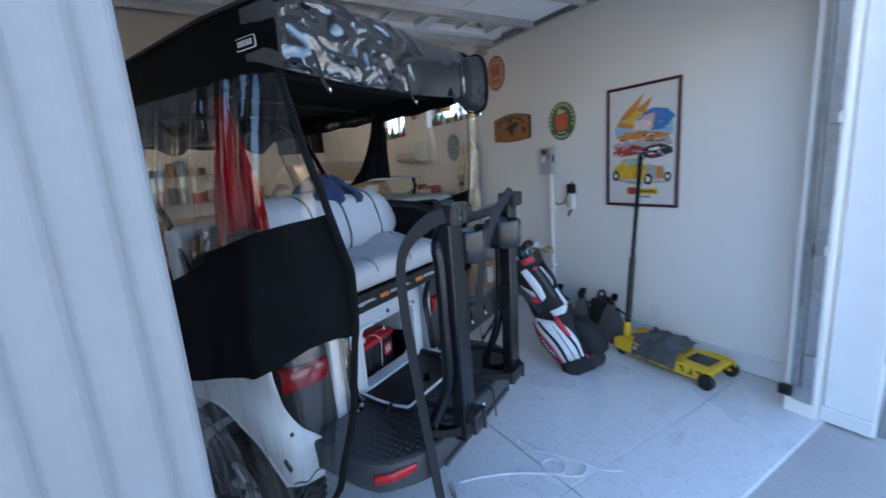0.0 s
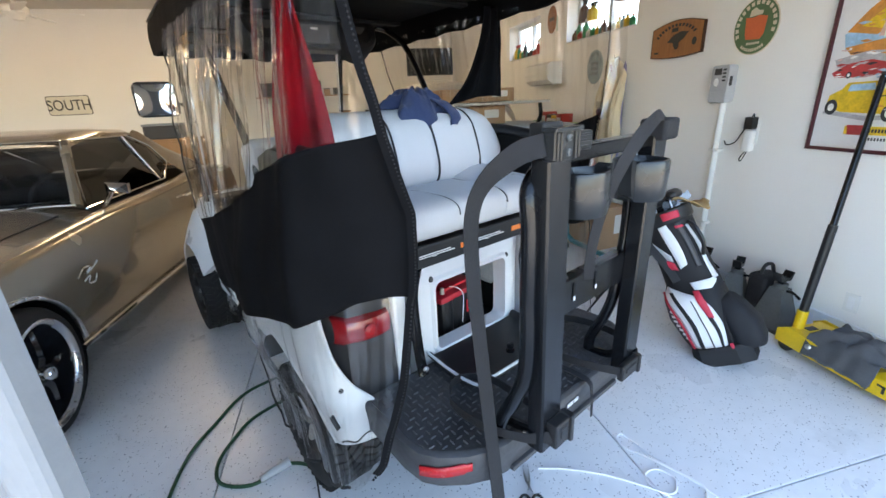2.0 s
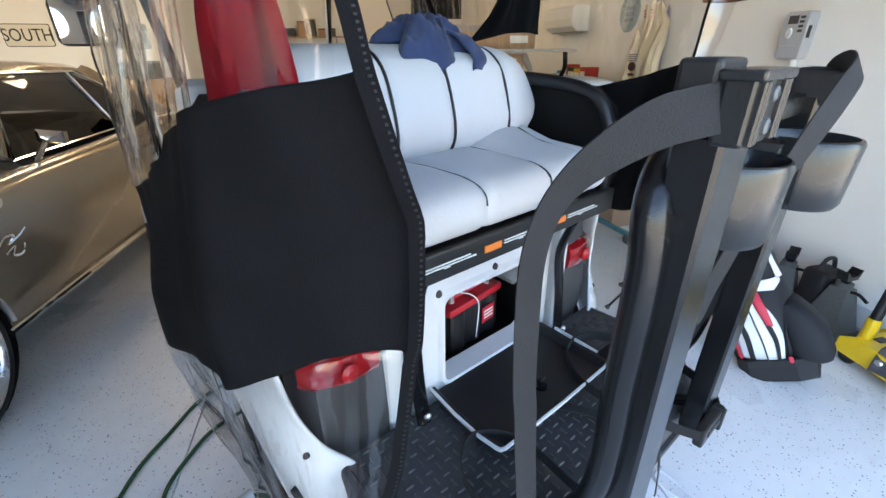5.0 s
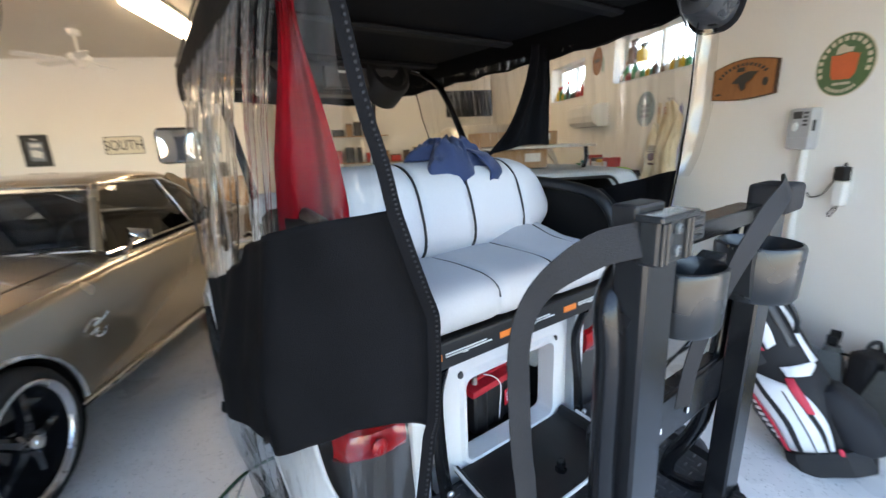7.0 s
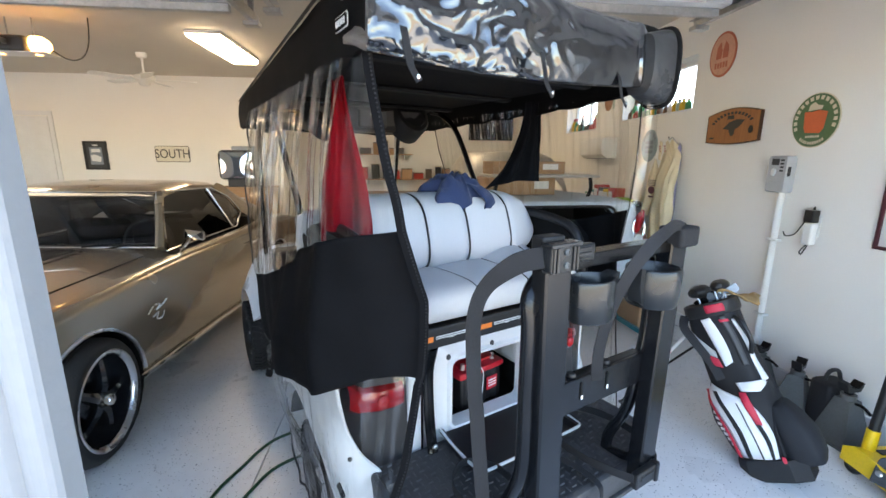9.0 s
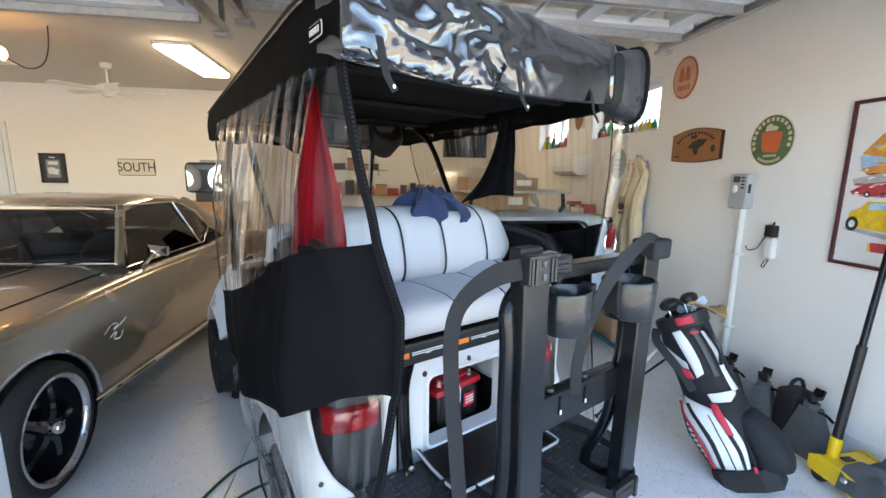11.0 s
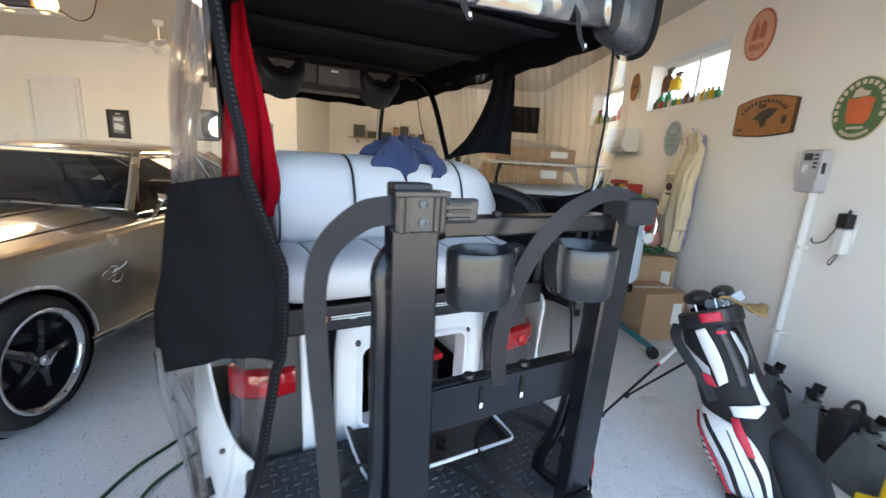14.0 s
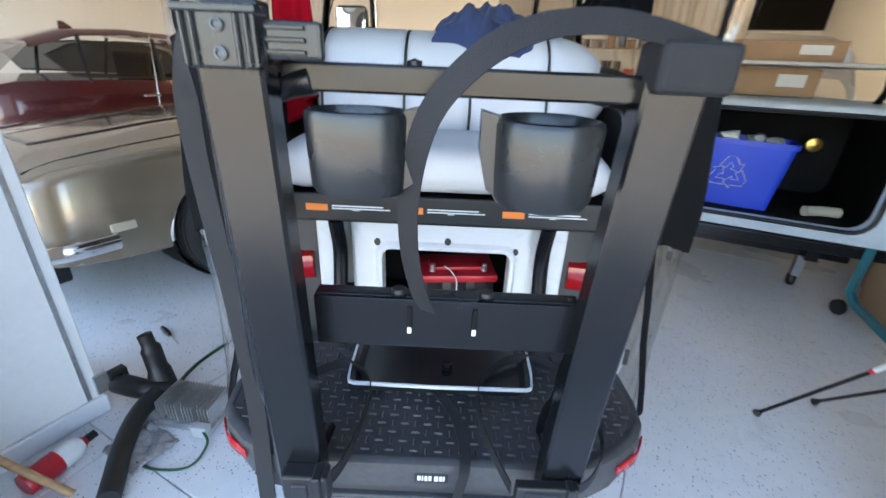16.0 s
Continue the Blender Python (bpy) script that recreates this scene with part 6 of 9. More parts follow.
def overhead_door(name, x0, x1, y0, y1):
    d = thing(name, "white panelled overhead garage door rolled up open", "", kind="structure")
    n = 4
    for k in range(n):
        a, b = y0 + (y1 - y0) * k / n, y0 + (y1 - y0) * (k + 1) / n - 0.006
        glazed = k == n - 1
        bm = bmn()
        if glazed:
            cols = 4
            wx = [x0 + 0.12 + (x1 - x0 - 0.24) * c / cols for c in range(cols + 1)]
            box(bm, x0, x1, a, a + 0.12, DZ, DZ + 0.045)
            box(bm, x0, x1, b - 0.12, b, DZ, DZ + 0.045)
            for c in range(cols + 1):
                box(bm, max(x0, wx[c] - 0.05), min(x1, wx[c] + 0.05), a + 0.12, b - 0.12, DZ + 0.002, DZ + 0.043)
        else:
            box(bm, x0, x1, a, b, DZ, DZ + 0.045, 0.004, 1)
        sec = part("door_section", bm, M_DOORP, d, "white steel door section")
        if glazed:
            for c in range(4):
                part("pane", sheet(bmn(), lambda u, v: Vector((wx[c] + 0.05 + (wx[c + 1] - wx[c] - 0.1) * u, a + 0.12 + (b - a - 0.24) * v, DZ + 0.022)), 1, 1), M_GLASS, sec)
                part("glazing_bar", box(bmn(), (wx[c] + wx[c + 1]) / 2 - 0.008, (wx[c] + wx[c + 1]) / 2 + 0.008, a + 0.12, b - 0.12, DZ + 0.008, DZ + 0.034), M_DOORP, sec)
        else:
            for c in range(4):
                px0, px1 = x0 + 0.1 + (x1 - x0 - 0.2) * c / 4 + 0.05, x0 + 0.1 + (x1 - x0 - 0.2) * (c + 1) / 4 - 0.05
                part("panel", box(bmn(), px0, px1, a + 0.1, b - 0.1, DZ - 0.008, DZ - 0.001, 0.003, 1), M_DOORP, sec)
        part("stiffener", box(bmn(), x0 + 0.02, x1 - 0.02, b - 0.05, b - 0.01, DZ - 0.05, DZ - 0.002, 0.004, 1), M_GALV, sec, "galvanised stiffener")
    for sx in (x0 - 0.035, x1 + 0.035):
        bm = bmn()
        box(bm, sx - 0.018, sx + 0.018, 1.15, y1 + 0.28, DZ - 0.03, DZ - 0.024)
        box(bm, sx - 0.018, sx + 0.018, 1.15, y1 + 0.28, DZ + 0.02, DZ + 0.026)
        o = 0.018 if sx > (x0 + x1) / 2 else -0.018
        box(bm, sx + o - 0.002, sx + o + 0.002, 1.15, y1 + 0.28, DZ - 0.03, DZ + 0.026)
        part("track", bm, M_GALV, d, "galvanised steel track")
        part("track_hanger", box(bmn(), sx - 0.016, sx + 0.016, y1 + 0.18, y1 + 0.21, DZ + 0.027, CEIL, 0.002, 1), M_GALV, d)
        part("track_bracket", box(bmn(), sx - 0.05, sx + 0.05, y1 + 0.16, y1 + 0.23, DZ - 0.06, DZ - 0.031, 0.003, 1), M_GALV, d)
    return d


overhead_door("door_1", 0.50, 3.22, 0.90, 2.78)
overhead_door("door_2", -2.75, 0.22, 0.95, 3.05)
# upright tracks, bent into the horizontal ones
for k, (x, y) in enumerate(((3.745, 0.64), (0.196, 1.125))):
    t = thing("door_track", "upright galvanised steel garage door track", "door track", kind="structure")
    bm = bmn()
    s = 1 if x > 2 else -1
    rings(bm, [[Vector((x + s * a, y + b, z)) for a, b in ((0, 0), (0.045 if s > 0 else -0.004, 0), (0.045 if s > 0 else -0.004, 0.004), (0.004 if s > 0 else -0.003, 0.004), (0.004 if s > 0 else -0.003, 0.052 if s > 0 else 0.016), (0, 0.052 if s > 0 else 0.016))] for z in (0.10, 1.0, 2.2, 2.45)])
    part("angle", bm, M_GALV, t)
    bm = bmn()
    if s > 0:
        rings(bm, [[Vector((x - s * 0.012 + s * a, y + 0.06 + b, z)) for a, b in ((-0.02, 0), (0.03, 0), (0.03, 0.05), (0.026, 0.05), (0.026, 0.004), (-0.02, 0.004))] for z in (0.12, 2.4)])
        part("channel", bm, M_GALV, t)
    for z in (0.35, 1.0, 1.7) if s > 0 else ():
        part("bracket", box(bmn(), x - 0.03, x + 0.03, y - 0.004, y + 0.05, z, z + 0.06, 0.004, 1), M_GALV, t)
    sens = thing("safety_sensor", "small black door safety sensor on the track foot", "sensor", pose(x - s * 0.0, y + 0.09, 0.15))
    bm = box(bmn(), -0.022, 0.022, 0, 0.07, -0.03, 0.03, 0.006)
    part("housing", bm, M_BLACKPLA, sens)
    part("lens", lathe(bmn(), [(0.014, 0), (0.012, 0.012), (0, 0.014)], 14, Matrix.Translation((-s * 0.022, 0.035, 0)) @ pose(0, 0, 0, 0, -90 * s, 0)), M_INNER, sens)
    part("sensor_bracket", box(bmn(), -0.008, 0.008, -0.05, 0.0, -0.045, 0.045, 0.002, 1), M_GALV, sens)

# ceiling lights
for lx, ly in ((-0.99, 6.20), (1.9, 7.3), (-4.2, 5.75)):
    li = thing("ceiling_light", "lit fluorescent ceiling light with wraparound diffuser", "ceiling light", pose(lx, ly, CEIL))
    part("housing", box(bmn(), -0.20, 0.20, -0.69, 0.69, -0.04, -0.002, 0.006), M_WHITEPL, li)
    bm = bmn()
    rings(bm, [[Vector((a, y, b)) for a, b in ((-0.19, -0.042), (-0.185, -0.07), (-0.15, -0.092), (0.15, -0.092), (0.185, -0.07), (0.19, -0.042))] for y in (-0.67, 0.67)])
    part("diffuser", bm, M_TUBE, li, "glowing white diffuser")
# ceiling fan
fan = thing("ceiling_fan", "white ceiling fan with five blades", "ceiling fan", pose(-2.33, 6.75, CEIL))
part("rod", tube(bmn(), [(0, 0, -0.002), (0, 0, -0.30)], 0.014, 10), M_WHITEPL, fan)
part("canopy_cup", lathe(bmn(), [(0.0, -0.001), (0.07, -0.001), (0.06, -0.06), (0.02, -0.075)], 20), M_WHITEPL, fan, "", True)
part("motor", lathe(bmn(), [(0.02, -0.26), (0.10, -0.28), (0.135, -0.31), (0.13, -0.36), (0.08, -0.39), (0.06, -0.43), (0.0, -0.44)], 26), M_WHITEPL, fan, "", True)
for k in range(5):
    t = Matrix.Rotation(2 * math.pi * k / 5 + 0.25, 4, "Z") @ pose(0, 0, -0.35, 10, 0, 0)
    bm = bmn()
    flat(bm, [(0.17, -0.05), (0.35, -0.066), (0.60, -0.072), (0.64, -0.05), (0.64, 0.05), (0.60, 0.072), (0.35, 0.066), (0.17, 0.05)], -0.004, 0.004)
    box(bm, 0.10, 0.22, -0.02, 0.02, -0.008, 0.002, 0.002, 1)
    bmesh.ops.transform(bm, matrix=t, verts=bm.verts)
    part("blade", bm, M_WHITEPL, fan)
# door opener with amber lamp covers
op = thing("door_opener", "grey garage door opener with lit amber lamp covers", "door opener", pose(-2.5, 4.95, 2.78))
part("case", box(bmn(), -0.15, 0.15, -0.14, 0.14, -0.07, 0.07, 0.03), M_GREYPAN, op)
part("chassis", box(bmn(), -0.30, 0.30, -0.10, 0.10, -0.085, -0.072, 0.004), M_WHITEPL, op)
for s in (-1, 1):
    bm = lathe(bmn(), [(0.0, 0.13), (0.05, 0.12), (0.085, 0.07), (0.09, 0.0)], 20, Matrix.Translation((s * 0.152, 0, 0.0)) @ pose(0, 0, 0, 0, 90 * s, 0))
    part("lamp_cover", bm, M_BULB, op, "glowing amber lamp cover", True)
part("rail", box(bmn(), -0.02, 0.02, -2.9, -0.15, -0.02, 0.02, 0.003, 1), M_GALV, op)
for s in (-1, 1):
    part("hanger", tube(bmn(), [(s * 0.12, 0.05, 0.07), (s * 0.12, 0.05, CEIL - 2.86)], 0.008, 8), M_GALV, op)
part("power_cord", tube(bmn(), smooth_path([(0.20, 0.10, 0.0), (0.30, 0.22, -0.08), (0.42, 0.26, -0.03), (0.48, 0.28, 0.15), (0.50, 0.28, 0.44)], 7), 0.006, 6), M_CABLE, op, "hanging black cord")

# ==== on the back wall ====
road = thing("road_sign", "white metal road sign with black lettering on the wall", "road sign", on_back(-2.905, 1.775, 0.004, 0.915, 0.965))
shape("plate", [(p.x, p.z) for p in rrect(-0.325, 0.325, -0.15, 0.15, 0.035)], 0, 0.004, M_SIGNBLK, road)
shape("field", [(p.x, p.z) for p in rrect(-0.315, 0.315, -0.14, 0.14, 0.03)], 0.0045, 0.007, M_SIGNWHT, road)
words("lettering", "SOUTH", 0.235, pose(0, -0.004, 0.0095) @ Matrix.Diagonal((0.86, 1, 1, 1)), M_SIGNBLK, road)
pic = thing("framed_picture", "black framed black and white photograph", "picture", on_back(-4.205, 1.74, 0.004, 0.88, 0.947))
part("frame", rings(bmn(), [[Vector((p.x * k + (0.0), p.z * q, z)) for p in rrect(-0.225, 0.225, -0.265, 0.265, 0.004)] for k, q, z in ((1, 1, 0), (1, 1, 0.02), (0.82, 0.85, 0.02), (0.82, 0.85, 0.008))], cap=False), M_SIGNBLK, pic)
shape("mat_board", rect(-0.186, 0.186, -0.226, 0.226), 0.003, 0.006, M_GREYPAN, pic)
shape("photograph", rect(-0.12, 0.12, -0.17, 0.15), 0.0075, 0.0095, M_GREYMETAL, pic, "grey photograph")
shape("highlight", [(-0.09, -0.10), (0.07, -0.12), (0.10, -0.03), (-0.02, 0.02), (-0.10, 0.0)], 0.0105, 0.012, M_LABELW, pic)
shape("highlight", rect(-0.08, 0.09, 0.06, 0.12), 0.0105, 0.012, M_LABELW, pic)
shape("title", rect(-0.05, 0.05, 0.18, 0.20), 0.0075, 0.009, M_LABELW, pic)
npl = thing("metal_plate", "grey-blue metal plate sign on the wall", "sign", on_back(-1.634, 1.76, 0.004, 0.945, 0.975))
shape("plate", [(p.x, p.z) for p in rrect(-0.25, 0.25, -0.17, 0.17, 0.03)], 0, 0.006, M_GREYMETAL, npl)
shape("emblem", [(-0.09, -0.03), (-0.04, -0.03), (-0.04, -0.055), (0.04, -0.055), (0.04, -0.03), (0.09, -0.03), (0.11, 0.03), (0.04, 0.03), (0.04, 0.05), (-0.04, 0.05), (-0.04, 0.03), (-0.07, 0.03)], 0.007, 0.009, M_LABELW, npl, "pale cross-shaped mark")
dr = thing("door_3", "flush white interior door with casing", "", on_back(-5.295, 0, 0.003, 0.9, 0.95), kind="structure")
part("leaf", box(bmn(), -0.44, 0.44, 0.01, 2.53, 0.0, 0.02, 0.003, 1), M_TRIM, dr)
bm = bmn()
box(bm, -0.53, -0.455, 0.0, 2.55, 0, 0.022)
box(bm, 0.455, 0.53, 0.0, 2.55, 0, 0.022)
box(bm, -0.53, 0.53, 2.552, 2.63, 0, 0.022)
part("casing", bm, M_TRIM, dr)
part("door_handle", lathe(bmn(), [(0.026, 0.02), (0.022, 0.03), (0.012, 0.045), (0.028, 0.06), (0.024, 0.085), (0, 0.09)], 18, pose(0.37, 1.0, 0)), M_STEEL, dr, "", True)
sw = thing("wall_switch", "white wall switch plate with dark keypad", "switch", on_back(-6.066, 1.42, 0.003))
shape("plate", rect(-0.05, 0.05, -0.06, 0.06), 0.10 - 0.10, 0.006, M_WHITEPL, sw)
shape("keypad", rect(-0.02, 0.02, -0.26, -0.10), 0.0, 0.02, M_GREYPAN, sw)
dres = thing("wood_cabinet", "oak cabinet with a dark box on top", "cabinet", pose(-1.55, 8.16, 0))
part("carcass", box(bmn(), -0.48, 0.48, -0.25, 0.22, 0.0, 1.16, 0.006), M_OAK, dres)
part("top", box(bmn(), -0.50, 0.50, -0.27, 0.24, 1.162, 1.20, 0.006), M_OAK, dres)
for k in range(4):
    dw = part("drawer", box(bmn(), -0.45, 0.45, -0.272, -0.252, 0.06 + 0.275 * k, 0.31 + 0.275 * k, 0.005, 1), M_OAK, dres)
    part("handle", box(bmn(), -0.06, 0.06, -0.295, -0.274, 0.18 + 0.275 * k, 0.195 + 0.275 * k, 0.004, 1), M_STEEL, dw)
cb = thing("storage_box", "dark grey storage box on the cabinet", "box", pose(-1.55, 8.12, 1.202))
part("case", box(bmn(), -0.26, 0.26, -0.16, 0.16, 0, 0.20, 0.012), M_GREYPAN, cb)
part("lid", box(bmn(), -0.27, 0.27, -0.17, 0.17, 0.202, 0.235, 0.01), M_GREYMETAL, cb)

# ==== on the east wall ====
pos = thing("poster", "framed poster with painted vintage cars on the wall", "poster", on_east(1.977, 1.67, 0.003, 0.876, 0.955))
PW, PH = 0.365, 0.515
bm = bmn()
rings(bm, [[Vector((p.x, p.z, z)) for p in rrect(-PW + d, PW - d, -PH + d, PH - d, 0.003)] for d, z in ((0, 0), (0, 0.022), (0.010, 0.026), (0.022, 0.022), (0.022, 0.008))], cap=False)
part("frame", bm, M_PFRAME, pos, "dark red wooden frame")
shape("paper", rect(-PW + 0.018, PW - 0.018, -PH + 0.018, PH - 0.018), 0.002, 0.006, M_PAPER, pos)
PC = {n: mat("poster_" + n, c, rough=0.55, var=0.25, scale=18, fine=60, bump=0) for n, c in (("orange", (0.65, 0.27, 0.06)), ("yellow", (0.76, 0.50, 0.03)), ("blue", (0.07, 0.22, 0.55)), ("sky", (0.35, 0.55, 0.72)), ("red", (0.48, 0.05, 0.05)), ("black", (0.03, 0.03, 0.035)), ("grey", (0.45, 0.44, 0.45)), ("pink", (0.68, 0.45, 0.40)), ("white", (0.80, 0.80, 0.78)))}
LAY = [
    ("sky", [(-0.26, 0.16), (-0.10, 0.21), (0.05, 0.17), (0.26, 0.20), (0.28, 0.08), (-0.02, 0.05), (-0.24, 0.08)]),
    ("orange", [(-0.25, 0.17), (-0.16, 0.27), (0.02, 0.40), (-0.04, 0.29), (0.09, 0.36), (0.02, 0.22), (-0.09, 0.14)]),
    ("yellow", [(-0.18, 0.19), (-0.06, 0.28), (0.03, 0.24), (-0.04, 0.16)]),
    ("blue", [(-0.03, 0.23), (0.10, 0.28), (0.22, 0.26), (0.29, 0.20), (0.21, 0.12), (0.10, 0.11)]),
    ("pink", [(-0.08, 0.13), (0.10, 0.13), (0.12, 0.24), (-0.06, 0.23)]),
    ("orange", [(-0.24, 0.09), (-0.02, 0.12), (0.26, 0.08), (0.20, 0.04), (-0.20, 0.05)]),
    ("grey", [(-0.28, 0.03), (-0.10, 0.065), (0.10, 0.05), (0.24, 0.065), (0.28, 0.0), (0.0, -0.02), (-0.26, -0.01)]),
    ("red", [(-0.28, -0.04), (-0.20, 0.005), (-0.08, 0.02), (0.02, -0.005), (0.05, -0.045), (-0.10, -0.07), (-0.26, -0.065)]),
    ("black", [(-0.02, -0.05), (0.05, -0.005), (0.18, 0.01), (0.27, -0.02), (0.28, -0.06), (0.14, -0.095), (0.0, -0.085)]),
    ("white", [(0.07, -0.02), (0.16, -0.01), (0.18, -0.03), (0.08, -0.04)]),
    ("grey", [(-0.27, -0.24), (-0.05, -0.27), (0.24, -0.26), (0.26, -0.28), (-0.05, -0.295), (-0.28, -0.26)]),
    ("yellow", [(-0.27, -0.22), (-0.26, -0.16), (-0.20, -0.13), (-0.17, -0.095), (-0.02, -0.09), (0.02, -0.13), (0.05, -0.15), (0.06, -0.26), (-0.18, -0.25)]),
    ("grey", [(0.05, -0.13), (0.10, -0.145), (0.21, -0.16), (0.22, -0.25), (0.06, -0.265)]),
    ("sky", [(-0.155, -0.105), (-0.03, -0.10), (-0.02, -0.135), (-0.165, -0.14)]),
    ("orange", [(0.14, -0.16), (0.20, -0.165), (0.21, -0.245), (0.15, -0.255)]),
    ("yellow", [(-0.13, -0.325), (0.16, -0.325), (0.16, -0.37), (-0.13, -0.37)]),
    ("red", [(-0.12, -0.32), (-0.02, -0.32), (-0.01, -0.372), (-0.11, -0.372)]),
]
for k, (c, pts) in enumerate(LAY):
    shape("picture_patch", [(a * 1.1, b * 1.1) for a, b in pts], 0.0065 + 0.0002 * k, 0.0075 + 0.0004 * k, PC[c], pos)
for cx, cy, r in ((-0.235, -0.225, 0.042), (0.075, -0.255, 0.044), (0.245, -0.235, 0.036), (-0.18, -0.055, 0.018), (0.03, -0.085, 0.018), (0.2, -0.07, 0.018)):
    shape("picture_wheel", ell(r * 0.93, r * 1.1, 20, cx * 1.1, cy * 1.1), 0.0148, 0.0160, PC["black"], pos)
    shape("picture_wheel", ell(r * 0.46, r * 0.55, 16, cx * 1.1, cy * 1.1), 0.0164, 0.0172, PC["white"], pos)
for k in range(9):
    shape("lettering", rect(0.0 + 0.018 * k, 0.012 + 0.018 * k, -0.392, -0.372), 0.0155, 0.0165, PC["black"], pos)
for k in range(8):
    shape("lettering", rect(-0.03 + 0.017 * k, -0.020 + 0.017 * k, -0.44, -0.423), 0.0065, 0.0075, PC["black"], pos)
# brush strokes: chrome, shadow and reflections over the painted cars
rp = random.Random(31)
for k in range(110):
    row = rp.choice((0, 0, 1, 1, 1, 2, 3))
    x0, y0 = ((rp.uniform(-0.30, 0.22), rp.uniform(0.03, 0.10)), (rp.uniform(-0.31, 0.25), rp.uniform(-0.10, 0.04)), (rp.uniform(-0.27, 0.26), rp.uniform(0.12, 0.26)), (rp.uniform(-0.02, 0.24), rp.uniform(-0.27, -0.13)))[row]
    ln, th, tilt = rp.uniform(0.02, 0.085), rp.uniform(0.003, 0.009), rp.uniform(-0.012, 0.016)
    tone = rp.choice((("red", "orange", "pink", "white", "black"), ("black", "white", "grey", "red", "sky"), ("blue", "sky", "orange", "pink"), ("grey", "orange", "white", "black"))[row])
    shape("brush_stroke", [(x0, y0), (x0 + ln * 0.4, y0 + tilt * 0.5 - th), (x0 + ln, y0 + tilt), (x0 + ln * 0.5, y0 + tilt * 0.5 + th)], 0.0168 + 0.0001 * k, 0.0172 + 0.0001 * k, PC[tone], pos)
for k in range(5):
    shape("picture_patch", rect(-0.055 + 0.032 * k, -0.035 + 0.032 * k, 0.135, 0.225), 0.0150, 0.0158, PC["white"], pos)

rs = thing("round_sign", "small oval red metal sign with pale figures", "sign", on_east(3.800, 2.622, 0.003, 0.80, 0.96) @ Matrix.Scale(1.12, 4))
shape("plate", ell(0.175, 0.175), 0, 0.005, M_SIGNRED, rs)
shape("ring", ell(0.158, 0.158), 0.0055, 0.007, mat("pale_red_enamel", (0.58, 0.30, 0.21), rough=0.45, var=0.15, scale=14, fine=60), rs, "pale red field")
shape("figure", [(-0.08, -0.03), (-0.075, 0.06), (-0.03, 0.10), (-0.005, 0.03), (-0.01, -0.03)], 0.008, 0.0095, M_SIGNRED, rs)
shape("figure", [(0.08, -0.03), (0.075, 0.06), (0.03, 0.10), (0.005, 0.03), (0.01, -0.03)], 0.008, 0.0095, M_SIGNRED, rs)
bm = bmn()
for k in range(5):
    flat(bm, rect(-0.085 + 0.036 * k, -0.062 + 0.036 * k, -0.105, -0.06), 0.008, 0.0095)
part("lettering", bm, M_SIGNRED, rs, "row of plain bars")

ov = thing("wooden_sign", "barrel-shaped varnished wooden sign with dark markings", "sign", on_east(3.556, 1.994, 0.003, 0.82, 0.955) @ Matrix.Scale(1.07, 4))
pts = [(-0.335, -0.13), (-0.335, 0.10)] + [(-0.335 + 0.67 * k / 12, 0.10 + 0.045 * math.sin(math.pi * k / 12)) for k in range(1, 12)] + [(0.335, 0.10), (0.335, -0.13)] + [(0.335 - 0.67 * k / 12, -0.13 - 0.02 * math.sin(math.pi * k / 12)) for k in range(1, 12)]
shape("board", pts, 0, 0.022, mat("burnt_wood_edge", (0.05, 0.018, 0.008), rough=0.5, var=0.3, scale=20, fine=90, bump=0.1), ov, "dark burnt edge")
shape("face", [(a * 0.965, (b + 0.0) * 0.95) for a, b in pts], 0.0225, 0.024, M_SIGNWOOD, ov)
arc_bars(ov, M_SIGNBLK, 0.27, 0.31, 150, 30, 13, 0.0245, 0.6, 0.55, -0.055)
shape("mark", [(-0.11, -0.02), (-0.03, 0.03), (0.06, 0.05), (0.16, 0.04), (0.10, -0.01), (0.05, -0.03), (0.03, -0.06), (-0.02, -0.06), (-0.03, -0.03)], 0.0245, 0.026, M_SIGNBLK, ov, "dark car-shaped mark")
shape("mark", ell(0.03, 0.035, 18, 0.02, -0.05), 0.0265, 0.028, M_SIGNBLK, ov)
shape("mark", ell(0.028, 0.03, 16, 0.24, -0.04), 0.0245, 0.026, M_SIGNBLK, ov)
shape("mark", rect(-0.06, 0.02, 0.055, 0.085), 0.0245, 0.026, M_SIGNBLK, ov)
shape("mark", rect(-0.28, -0.22, -0.10, -0.085), 0.0245, 0.026, M_SIGNBLK, ov)

gs = thing("round_sign", "round green metal sign with an orange emblem", "sign", on_east(2.825, 1.975, 0.003, 0.88, 0.975) @ Matrix.Scale(1.10, 4))
shape("rim", ell(0.178, 0.172), 0, 0.005, M_CREAM, gs)
shape("field", ell(0.172, 0.166), 0.0055, 0.007, M_SIGNGRN, gs)
shape("emblem", [(-0.075, -0.045), (-0.06, -0.075), (0.05, -0.08), (0.075, -0.05), (0.085, 0.05), (0.02, 0.065), (-0.03, 0.055), (-0.085, 0.06)], 0.0075, 0.009, M_SIGNORG, gs, "orange emblem")
shape("emblem_top", [(-0.06, 0.062), (-0.05, 0.10), (-0.02, 0.115), (0.01, 0.095), (0.045, 0.09), (0.04, 0.068)], 0.0075, 0.009, M_CREAM, gs)
arc_bars(gs, M_CREAM, 0.135, 0.160, 205, -25, 15, 0.0075, 0.6, 0.965)
arc_bars(gs, M_CREAM, 0.138, 0.157, 232, 308, 11, 0.0075, 0.6, 0.965)
bm = bmn()
